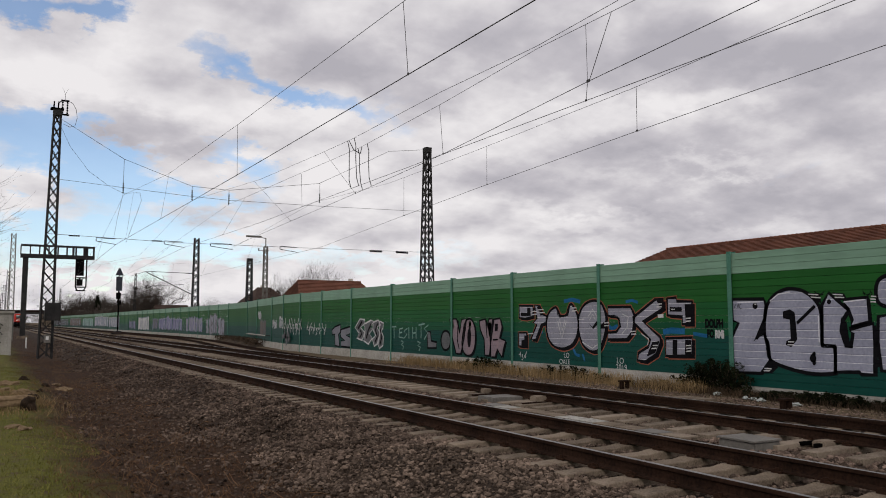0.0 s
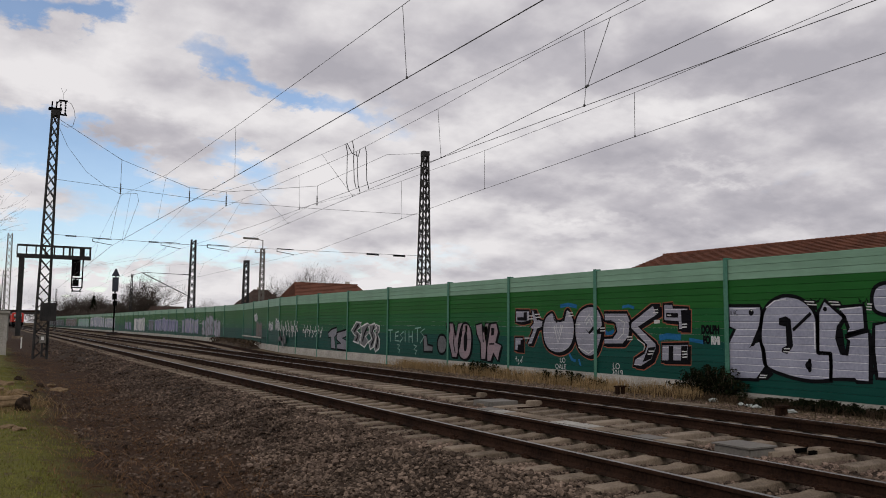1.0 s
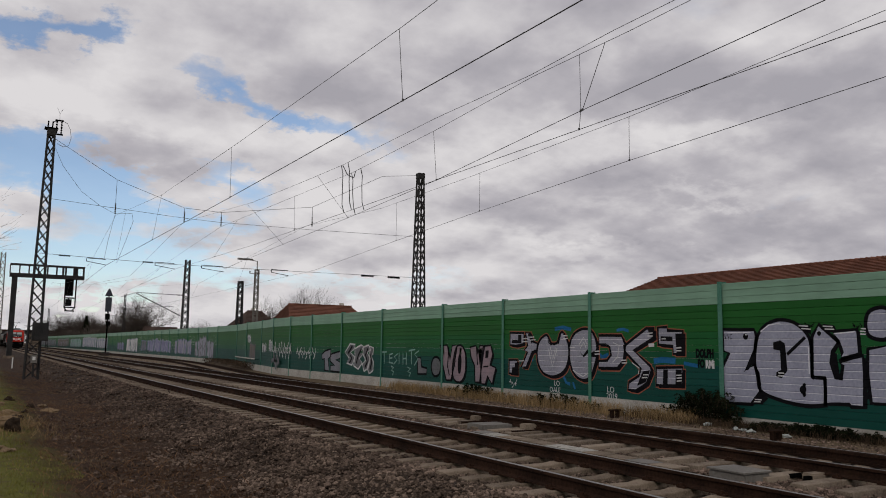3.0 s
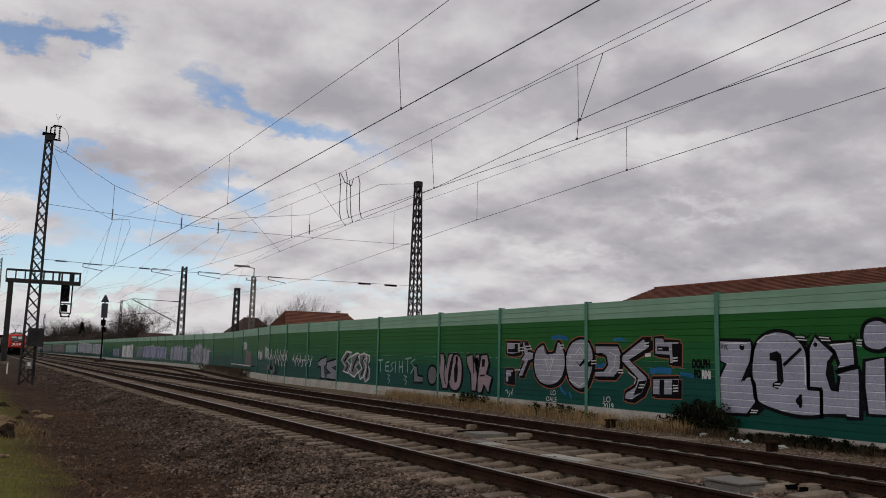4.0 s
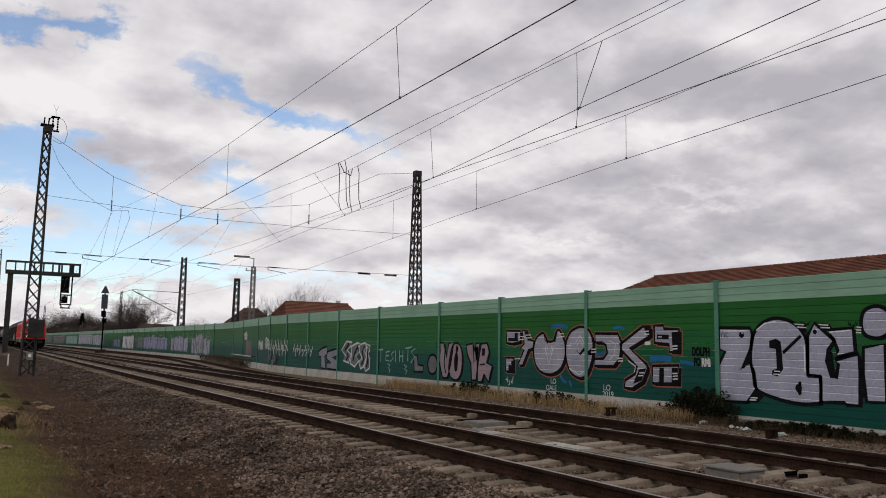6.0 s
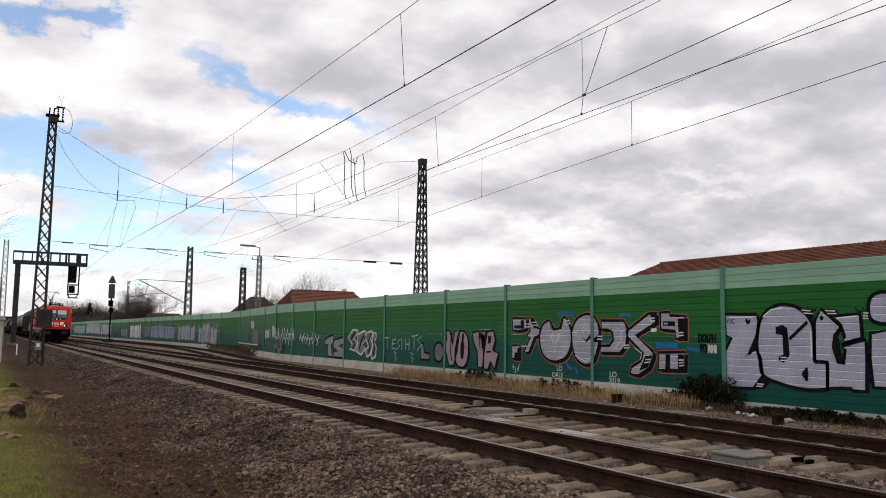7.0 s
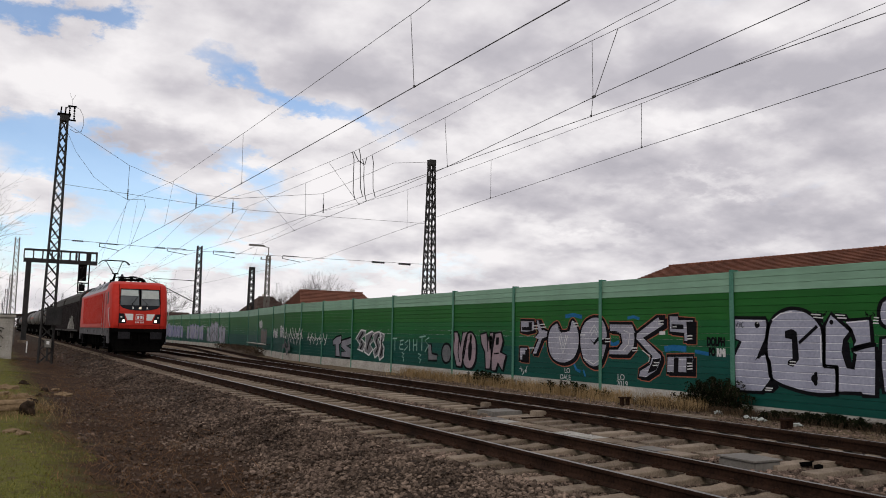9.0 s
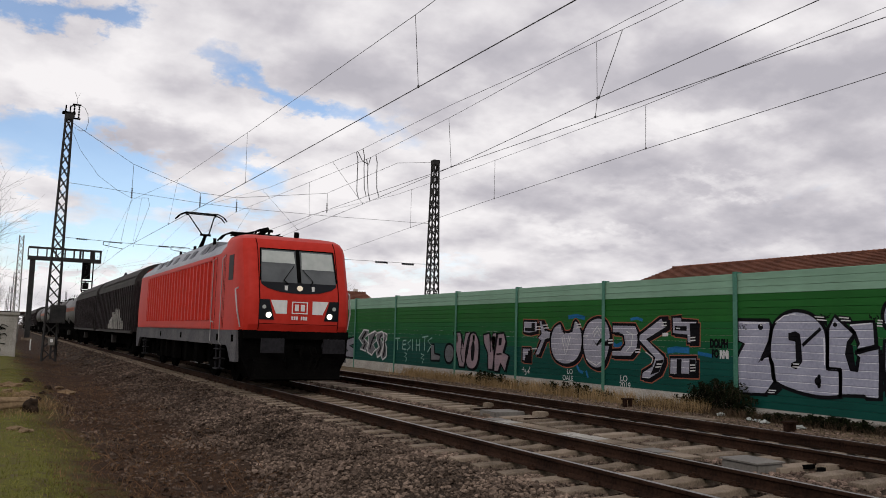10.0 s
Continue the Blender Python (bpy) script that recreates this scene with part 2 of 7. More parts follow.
def finish(name, bm, mats, smooth=False, bevel=0.0):
    if bevel:
        bmesh.ops.bevel(bm, geom=list(bm.edges), offset=bevel, segments=2, affect="EDGES", clamp_overlap=True)
    bmesh.ops.recalc_face_normals(bm, faces=bm.faces)
    me = bpy.data.meshes.new(name)
    bm.to_mesh(me)
    bm.free()
    for m in (mats if isinstance(mats, (list, tuple)) else [mats]):
        me.materials.append(m)
    if smooth:
        for p in me.polygons:
            p.use_smooth = True
    return me


def part(name, bm, material_, parent=None, label="", smooth=False, bevel=0.0):
    ob = new(name, bm if isinstance(bm, bpy.types.Mesh) else finish(name, bm, material_, smooth, bevel))
    ob.parent = parent
    return tagged(ob, label)


def thing(name, m, label, category, group="", kind=""):
    ob = new(name)
    ob.matrix_basis = m
    ob.empty_display_size = 0.2
    return tagged(ob, label, category, group, kind)


# ---- ground ----
TRACK_1, TRACK_2 = 6.727, 10.72
PROFILE = [(-900, -0.5), (-60, -0.5), (-8, -0.45), (0.6, -0.42), (1.6, -0.55), (2.6, -0.72), (3.3, -0.66), (4.7, -0.26), (5.0, -0.228), (5.8, -0.228), (6.05, -0.262), (7.4, -0.262), (7.7, -0.25), (8.2, -0.255), (9.2, -0.275), (12.1, -0.275), (13.0, -0.42), (15.0, -0.44), (16.4, -0.42), (17.4, -0.45), (60, -0.5), (900, -0.6)]


def level(x):
    for (x0, z0), (x1, z1) in zip(PROFILE[:-1], PROFILE[1:]):
        if x0 <= x <= x1:
            return z0 + (z1 - z0) * (x - x0) / (x1 - x0)
    return -0.5


def ground_height(x, y):
    z = level(x)
    rough = 0.05 if 0.8 < x < 4.8 else 0.025
    return z + rough * noise.noise((x * 0.9, y * 0.7, 3.0)) + 0.5 * rough * noise.noise((x * 3, y * 2.6, 1.0))


def ground_material():
    m = bpy.data.materials.new("ground_cover")
    m.use_nodes = True
    t = m.node_tree
    p = t.nodes["Principled BSDF"]
    tc = t.nodes.new("ShaderNodeTexCoord")

    def nz(scale, detail=5):
        n = t.nodes.new("ShaderNodeTexNoise")
        n.inputs["Scale"].default_value, n.inputs["Detail"].default_value = scale, detail
        t.links.new(tc.outputs["Object"], n.inputs["Vector"])
        return n.outputs[0]

    def two(c0, c1, fac):
        n = t.nodes.new("ShaderNodeMixRGB")
        for i, c in ((1, c0), (2, c1)):
            if isinstance(c, tuple):
                n.inputs[i].default_value = (*c, 1)
            else:
                t.links.new(c, n.inputs[i])
        t.links.new(fac, n.inputs[0])
        return n.outputs[0]

    def rng(s, a, b):
        n = t.nodes.new("ShaderNodeMapRange")
        n.inputs["From Min"].default_value, n.inputs["From Max"].default_value = a, b
        t.links.new(s, n.inputs[0])
        return n.outputs[0]

    def plus(a, b, k):
        n = t.nodes.new("ShaderNodeMath")
        n.operation = "MULTIPLY_ADD"
        t.links.new(b, n.inputs[0])
        n.inputs[1].default_value = k
        t.links.new(a, n.inputs[2])
        return n.outputs[0]
    sp = t.nodes.new("ShaderNodeSeparateXYZ")
    t.links.new(tc.outputs["Object"], sp.inputs[0])
    fine, mid, wide = nz(38), nz(4.5), nz(0.45)
    x = plus(plus(sp.outputs[0], mid, 1.2), wide, 1.8)     # ragged edges between the covers: about +1.5 m
    grass = two(two((0.07, 0.072, 0.013), (0.145, 0.14, 0.032), rng(fine, 0.35, 0.65)), (0.09, 0.07, 0.035), rng(mid, 0.5, 0.68))
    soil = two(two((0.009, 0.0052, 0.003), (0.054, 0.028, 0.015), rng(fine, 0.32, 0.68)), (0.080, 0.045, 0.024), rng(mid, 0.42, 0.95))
    stone = two(two((0.009, 0.006, 0.0042), (0.060, 0.042, 0.030), rng(fine, 0.35, 0.65)), (0.05, 0.035, 0.025), rng(wide, 0.5, 0.75))
    gravel = two((0.15, 0.11, 0.088), (0.29, 0.228, 0.184), rng(fine, 0.3, 0.7))
    verge = two((0.07, 0.05, 0.03), (0.16, 0.12, 0.075), rng(mid, 0.3, 0.7))
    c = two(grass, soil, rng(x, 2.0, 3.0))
    c = two(c, stone, rng(x, 4.6, 5.8))
    c = two(c, gravel, rng(x, 13.9, 14.3))
    c = two(c, verge, rng(x, 16.1, 16.9))
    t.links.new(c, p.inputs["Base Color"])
    p.inputs["Roughness"].default_value, p.inputs["Specular IOR Level"].default_value = 0.95, 0.1
    bp = t.nodes.new("ShaderNodeBump")
    bp.inputs["Strength"].default_value, bp.inputs["Distance"].default_value = 0.7, 0.03
    t.links.new(fine, bp.inputs["Height"])
    t.links.new(bp.outputs[0], p.inputs["Normal"])
    return m


def build_ground():
    xs = [-900, -300, -60, -20, -8] + [round(-4 + 0.3 * i, 2) for i in range(74)] + [19, 22, 30, 60, 200, 900]
    ys = [-300, -60, -15, -5, 0, 2, 4, 5] + [5 + 0.35 * i for i in range(1, 110)] + [44 + 2 * i for i in range(20)] + [88, 110, 150, 220, 320, 500, 900, 2000]
    verts = [(x, y, ground_height(x, y)) for y in ys for x in xs]
    w = len(xs)
    faces = [(j * w + i, j * w + i + 1, (j + 1) * w + i + 1, (j + 1) * w + i) for j in range(len(ys) - 1) for i in range(w - 1)]
    me = bpy.data.meshes.new("ground")
    me.from_pydata(verts, [], faces)
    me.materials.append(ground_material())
    for p in me.polygons:
        p.use_smooth = True
    return tagged(new("ground", me), "grass bank, brown soil, ballast bed and gravel path", "ground", kind="structure")


build_ground()


# ---- tracks ----
def rail_mesh(y0, y1, step=20.0):
    """A rail along y, its running edge at z = 0."""
    bm = bmesh.new()
    half = [(0.0, 0.0), (0.030, -0.002), (0.036, -0.012), (0.036, -0.038), (0.009, -0.052), (0.008, -0.125), (0.030, -0.142), (0.074, -0.152), (0.075, -0.165)]
    ring = half + [(-x, z) for x, z in half[:0:-1]]
    n = int((y1 - y0) / step)
    last = None
    for j in range(n + 1):
        y = y0 + (y1 - y0) * j / n
        now = [bm.verts.new((x, y, z)) for x, z in ring]
        if last:
            for i in range(len(ring)):
                f = bm.faces.new((last[i], last[(i + 1) % len(ring)], now[(i + 1) % len(ring)], now[i]))
                f.material_index = 1 if i in (0, len(ring) - 1) else 0
        last = now
    return finish("rail", bm, [RUST, RAIL_TOP])


def sleeper_mesh(mat=SLEEPER, reach=0.0):
    bm = bmesh.new()
    top = [(-1.30, -0.200), (-1.27, -0.192), (-0.60, -0.174), (-0.45, -0.196), (0.45, -0.196), (0.60, -0.174), (1.27, -0.192), (1.30, -0.200)]
    rows = []
    for x, z in [(x - reach if x < -1.2 else x, z) for x, z in top]:
        rows.append([bm.verts.new((x, s * w, zz)) for s, w, zz in ((-1, 0.145, -0.38), (-1, 0.118, z - 0.010), (-1, 0.108, z), (1, 0.108, z), (1, 0.118, z - 0.010), (1, 0.145, -0.38))])
    for a_, b_ in zip(rows[:-1], rows[1:]):
        for i in range(5):
            bm.faces.new((a_[i], a_[i + 1], b_[i + 1], b_[i]))
    bm.faces.new(rows[0])
    bm.faces.new(rows[-1][::-1])
    return finish("sleeper", bm, mat)


def clip_mesh():
    """The fastening on both sides of one rail: base plate ribs, clips and screws."""
    bm = bmesh.new()
    for s in (-1, 1):
        box(bm, s * 0.085 - 0.03, -0.06, -0.175, s * 0.085 + 0.03, 0.06, -0.150)
        bar(bm, (s * 0.09, 0, -0.16), (s * 0.09, 0, -0.115), 0.04, None, 6)
        bar(bm, (s * 0.05, -0.05, -0.14), (s * 0.11, 0.05, -0.14), 0.016)
    return finish("fastening", bm, RUST)


PALE_SLEEPER = material("pale_turnout_concrete", (0.10, 0.077, 0.057), (0.26, 0.21, 0.158), 0.9, 0, 45, 3, 0.35, 0.004, 0.5)
RAIL, SLEEPER_ME, CLIP = rail_mesh(-60, 900), sleeper_mesh(), clip_mesh()
LONG_SLEEPER = sleeper_mesh(PALE_SLEEPER, 0.32)


def build_track(name, xc, label, near, far, phase, sleeper=None):
    track = thing(name, pose(xc, 0, 0), label, "railway track", kind="structure")
    for s in (-1, 1):
        part("rail", RAIL, None, track, "rusty steel rail with a worn bright top").location.x = s * 0.7535
    y, k = near, 0
    rest = bmesh.new()
    while y < far:
        ob = part("sleeper", sleeper or SLEEPER_ME, None, track)
        ob.location = (random.uniform(-0.015, 0.015), y + phase, random.uniform(-0.006, 0.004) + (0.004 if sleeper else 0))
        if y < 40:
            for s in (-1, 1):
                part("fastening", CLIP, None, ob).location.x = s * 0.7535
        y += 0.6
    while y < far + 130:
        box(rest, -1.3, y + phase - 0.13, -0.38, 1.3, y + phase + 0.13, -0.18)
        y += 0.6
    tagged(part("far_sleepers", rest, SLEEPER, track, "rows of concrete sleepers far off"), kind="stuff")
    return track


build_track("railway_track", TRACK_1, "main line track with concrete sleepers on brown ballast", 1.2, 70, 0.016)
build_track("railway_track", TRACK_2, "second track with rusty rails and pale sleepers", 1.2, 60, 0.3, LONG_SLEEPER)


# ---- noise wall ----
WALL = [(17.05, -30.0 + 5.02 * i) for i in range(8)] + [(17.05, 9.9), (17.05, 15.08), (17.05, 20.4), (17.05, 25.4), (17.05, 30.0), (17.05, 36.0), (17.05, 41.1), (17.05, 45.7), (17.1, 49.7), (17.28, 53.7), (18.1, 59.0), (18.9, 65.7), (20.0, 72.6), (20.5, 81.5)]
WALL_FAR = [(20.5, 81.5), (20.7, 86.5), (20.8, 91.2), (20.7, 96), (20.65, 101), (20.6, 106), (20.6, 111), (20.6, 116), (20.6, 121), (20.6, 126), (20.6, 131), (20.6, 136), (20.6, 141), (20.6, 146), (20.6, 151), (20.6, 156.5), (20.6, 162), (20.5, 168), (20.4, 174), (20.3, 180), (20.2, 187), (20.1, 194), (20.0, 202), (19.9, 210), (19.7, 220), (19.5, 230), (19.3, 242), (19.1, 256), (18.9, 272), (18.7, 290), (18.5, 320)]
TOP, PITCH, COURSES = 3.25, 0.181, 18
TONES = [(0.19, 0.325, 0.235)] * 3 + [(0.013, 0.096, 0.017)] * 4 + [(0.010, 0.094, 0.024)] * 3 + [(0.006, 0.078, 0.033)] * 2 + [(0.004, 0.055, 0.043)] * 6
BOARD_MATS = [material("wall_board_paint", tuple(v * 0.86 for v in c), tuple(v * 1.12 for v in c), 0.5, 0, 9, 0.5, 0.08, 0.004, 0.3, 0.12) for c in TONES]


def board_mesh(mat):
    """One ribbed wall board, 1 m long in x, its face towards -y."""
    bm = bmesh.new()
    ring = [(0.05, 0.0), (-0.044, 0.001), (-0.05, 0.005), (-0.05, PITCH * 0.92), (-0.040, PITCH * 0.96), (-0.038, PITCH - 0.002), (0.05, PITCH - 0.002)]
    extrude(bm, ring, "x", 0, 1)
    return finish("board", bm, mat)


BOARDS = [board_mesh(m) for m in BOARD_MATS]


def wall_post_mesh():
    bm = bmesh.new()
    for y in (-0.10, 0.08):
        box(bm, -0.07, y, -0.5, 0.07, y + 0.018, TOP + 0.05)
    box(bm, -0.008, -0.082, -0.5, 0.008, 0.08, TOP + 0.05)
    return finish("post", bm, POST)


WALL_POST = wall_post_mesh()


def build_wall():
    wall = thing("wall_noise_barrier", pose(0, 0, 0), "green noise barrier of ribbed boards with graffiti, pale green along the top", "noise barrier", kind="structure")
    for points in (WALL, WALL_FAR):
        far_bm = {}
        for i, (x, y) in enumerate(points):
            near = y < 80
            nx, ny = points[min(i + 1, len(points) - 1)]
            px_, py_ = points[max(i - 1, 0)]
            turn = math.atan2(ny - py_, nx - px_)
            post = part("post", WALL_POST, None, wall)
            post.matrix_basis = Matrix.Translation((x, y, 0)) @ Matrix.Rotation(turn, 4, "Z")
            if i == len(points) - 1:
                break
            d = math.hypot(nx - x, ny - y)
            m = Matrix.Translation((x, y, 0)) @ Matrix.Rotation(math.atan2(ny - y, nx - x), 4, "Z")
            # the face looks towards the tracks: local +y is -x of the world
            flip = m @ Matrix.Translation((d, 0, 0)) @ Matrix.Rotation(math.pi, 4, "Z")
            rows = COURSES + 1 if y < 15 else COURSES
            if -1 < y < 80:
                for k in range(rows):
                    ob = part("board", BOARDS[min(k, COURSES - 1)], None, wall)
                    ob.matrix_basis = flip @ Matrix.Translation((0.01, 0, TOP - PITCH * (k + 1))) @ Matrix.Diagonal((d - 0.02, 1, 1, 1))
            else:
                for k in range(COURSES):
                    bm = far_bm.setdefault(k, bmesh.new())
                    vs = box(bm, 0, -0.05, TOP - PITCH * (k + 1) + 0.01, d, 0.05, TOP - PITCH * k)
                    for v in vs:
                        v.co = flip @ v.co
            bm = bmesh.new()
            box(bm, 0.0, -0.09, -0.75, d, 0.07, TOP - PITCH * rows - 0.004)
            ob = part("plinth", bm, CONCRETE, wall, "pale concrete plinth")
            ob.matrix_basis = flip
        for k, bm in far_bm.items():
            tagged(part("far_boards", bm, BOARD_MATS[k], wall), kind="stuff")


build_wall()


# ---- overhead line ----
def lattice(bm, x, y, z0, z1, w0, w1, step=0.75, leg=0.09, lace=0.05):
    """A four-legged lattice mast, laced on all sides."""
    def corner(k, z):
        w = (w0 + (w1 - w0) * (z - z0) / (z1 - z0)) / 2
        sx, sy = ((-1, -1), (1, -1), (1, 1), (-1, 1))[k % 4]
        return (x + sx * w, y + sy * w, z)
    for k in range(4):
        bar(bm, corner(k, z0), corner(k, z1), leg)
    z, flip = z0, 0
    while z < z1 - 0.1:
        zz = min(z + step, z1)
        for k in range(4):
            bar(bm, corner(k, z), corner(k + 1, zz), lace)
            bar(bm, corner(k + 1, z), corner(k, zz), lace)
        z += step


def build_mast(x, y, z0, z1, w0, w1, label, head=True, step=0.8, leg=0.09, lace=0.05, mat=None):
    m = thing("catenary_mast", pose(x, y, z0), label, "mast", "catenary masts")
    bm = bmesh.new()
    lattice(bm, 0, 0, 0, z1 - z0, w0, w1, step, leg, lace)
    part("lattice", bm, mat or STEEL, m)
    if head:
        bm = bmesh.new()
        box(bm, -w1 / 2 - 0.06, -w1 / 2 - 0.06, z1 - z0 - 0.3, w1 / 2 + 0.06, w1 / 2 + 0.06, z1 - z0 + 0.04)
        part("head_plate", bm, mat or STEEL, m)
    bm = bmesh.new()
    box(bm, -w0 / 2 - 0.1, -w0 / 2 - 0.1, -0.5, w0 / 2 + 0.1, w0 / 2 + 0.1, -0.3)
    part("footing", bm, CONCRETE, m, "concrete footing")
    return m


SPAN_Y = 48.0
near_mast = build_mast(2.40, SPAN_Y, -0.5, 12.9, 0.66, 0.32, "tall dark steel lattice mast beside the track", True, 0.66, 0.075, 0.042)
near_mast.matrix_basis = pose(2.40, SPAN_Y, -0.5, 0, 0.5, 0)
build_mast(25.25, SPAN_Y, -0.45, 13.2, 0.82, 0.34, "tall dark steel lattice mast behind the noise barrier", True, 0.85, 0.09, 0.045)


# ---- train ----
RED = material("red_loco_paint", (0.41, 0.023, 0.014), (0.49, 0.035, 0.023), 0.45, 0, 6, 0.6, 0.03, 0.003, 0, 0.09)
SKIRT = material("grey_frame_paint", (0.06, 0.06, 0.066), (0.125, 0.122, 0.125), 0.75, 0, 14, 1.2, 0.15, 0.004, spec=0.05)
ROOF_GREY = material("grey_roof_panel", (0.19, 0.205, 0.23), (0.32, 0.335, 0.36), 0.5, 0.2, 8, 1.0, 0.06, 0.004)
ROOF_DARK = material("sooty_roof_panel", (0.075, 0.08, 0.09), (0.15, 0.155, 0.17), 0.6, 0.1, 8, 1.0, 0.06, 0.004)
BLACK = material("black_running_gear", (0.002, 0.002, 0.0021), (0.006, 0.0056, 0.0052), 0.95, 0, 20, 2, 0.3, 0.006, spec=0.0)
BUFFER = material("dark_buffer_steel", (0.010, 0.010, 0.012), (0.024, 0.023, 0.026), 0.7, 0.1, 14, 1.2, 0.15, 0.004)
GLASS = material("dark_cab_glass", (0.006, 0.007, 0.009), (0.011, 0.013, 0.016), 0.12, 0, 3, 1, 0.0, spec=0.15)
SIDE_GLASS = material("dark_side_glass", (0.008, 0.009, 0.010), (0.013, 0.015, 0.016), 0.4, 0, 3, 1, 0.0, spec=0.03)
SCREEN = material("windscreen_glass", (0.050, 0.058, 0.060), (0.085, 0.094, 0.094), 0.06, 0, 3, 1, 0.0, spec=0.6)
BLIND = material("pale_sun_blind", (0.34, 0.37, 0.35), (0.46, 0.49, 0.46), 0.25, 0, 5, 1, 0.0)
WHITE = material("white_vehicle_paint", (0.62, 0.62, 0.6), (0.74, 0.74, 0.72), 0.4, 0, 8, 1, 0.02)
LAMP = material("headlamp_glow", (0.9, 0.88, 0.8), (0.95, 0.93, 0.85), 0.3, 0, 5, 1, 0.0, glow=((1.0, 0.93, 0.78), 1.5))
LAMP_DIM = material("roof_lamp_glow", (0.45, 0.4, 0.33), (0.55, 0.5, 0.42), 0.3, 0, 5, 1, 0.0, glow=((1.0, 0.84, 0.62), 0.45))
SILVER = material("bare_handrail_steel", (0.3, 0.3, 0.3), (0.42, 0.42, 0.41), 0.35, 0.7, 20, 2, 0.0)
VAN_BROWN = material("sooty_wagon_sheet", (0.010, 0.0075, 0.008), (0.030, 0.023, 0.024), 0.7, 0.0, 10, 0.7, 0.15, 0.006, 0.1)
VAN_ROOF = material("weathered_wagon_roof", (0.02, 0.018, 0.017), (0.05, 0.046, 0.043), 0.75, 0.0, 8, 0.6, 0.1, 0.006)
TANK = material("pale_tank_barrel", (0.08, 0.08, 0.083), (0.165, 0.16, 0.16), 0.5, 0.1, 9, 0.8, 0.06, 0.005, 0.3)
TANK_DARK = material("grimy_tank_barrel", (0.035, 0.033, 0.032), (0.10, 0.095, 0.09), 0.55, 0.1, 9, 0.8, 0.06, 0.005, 0.2)
ORANGE = material("orange_tank_band", (0.30, 0.08, 0.04), (0.40, 0.13, 0.07), 0.5, 0, 9, 1, 0.03)

LEAN = [(1.42, 0.06), (1.58, 0.0), (2.20, 0.0), (2.42, 0.05), (2.66, 0.13), (3.50, 0.42), (3.66, 0.51), (3.80, 0.65), (3.90, 0.88), (3.97, 1.30)]


def nose(z):
    """How far the cab front lies behind its foremost point at height z."""
    for (z0, a0), (z1, a1) in zip(LEAN[:-1], LEAN[1:]):
        if z <= z1:
            return a0 + (a1 - a0) * max(0.0, z - z0) / (z1 - z0)
    return LEAN[-1][1]


def loco_body():
    bm = bmesh.new()
    cab = [1, 1, 1, 1, 1, 1, 0.988, 0.96, 0.91, 0.80]
    mid = [1, 1, 1, 1, 1, 1, 0.94, 0.84, 0.73, 0.56]
    length = 17.7
    stations = [(1.05, 0.0, 1.0), (1.19, 0.02, 1.0), (1.30, 0.07, 1.0), (1.39, 0.16, 1.0), (1.45, 0.32, 1.0), (1.49, 0.75, 0.8), (1.49, 1.9, 0.15), (1.49, 2.5, 0.0)]
    rings = []
    for w, y, fade in stations:
        rings.append([[(s * w * q, y + lean * fade, z) for (z, lean), q in zip(LEAN, cab if y < 2.2 else mid)] for s in (-1, 1)])
    for w, y, fade in reversed(stations):
        rings.append([[(s * w * q, length - y - lean * fade, z) for (z, lean), q in zip(LEAN, cab if y < 0.1 else mid)] for s in (-1, 1)])
    vs = [[[bm.verts.new(p) for p in col] for col in ring] for ring in rings]
    n = len(LEAN)
    for j in range(len(vs) - 1):
        grey = 7 <= j < len(vs) - 4
        for side in (0, 1):
            for i in range(n - 1):
                f = bm.faces.new((vs[j][side][i], vs[j + 1][side][i], vs[j + 1][side][i + 1], vs[j][side][i + 1]))
                f.material_index = 1 if grey and i >= 5 else 0
        f = bm.faces.new((vs[j][0][-1], vs[j + 1][0][-1], vs[j + 1][1][-1], vs[j][1][-1]))
        f.material_index = 1 if grey else 0
        bm.faces.new((vs[j][0][0], vs[j][1][0], vs[j + 1][1][0], vs[j + 1][0][0]))
    for ring in (vs[0], vs[-1]):
        for i in range(n - 1):
            bm.faces.new((ring[0][i], ring[1][i], ring[1][i + 1], ring[0][i + 1]))
    me = finish("body", bm, [RED, ROOF_GREY], True)
    me.set_sharp_from_angle(angle=radians(17))
    return me


def on_nose(outline, proud, thick=0.02, steps=1):
    """A thin plate that follows the cab front; outline in (x, z)."""
    bm = bmesh.new()
    front = [bm.verts.new((x, nose(z) - proud, z)) for x, z in outline]
    rear = [bm.verts.new((x, nose(z) - proud + thick, z)) for x, z in outline]
    n = len(outline)
    bm.faces.new(front)
    bm.faces.new(rear[::-1])
    for i in range(n):
        bm.faces.new((front[i], rear[i], rear[(i + 1) % n], front[(i + 1) % n]))
    bmesh.ops.triangulate(bm, faces=[f for f in bm.faces if len(f.verts) > 4])
    return bm


def disc(x, z, r, y0, y1, n=20):
    bm = bmesh.new()
    extrude(bm, [(x + r * math.cos(2 * math.pi * i / n), z + r * math.sin(2 * math.pi * i / n)) for i in range(n)], "y", y0, y1)
    return bm


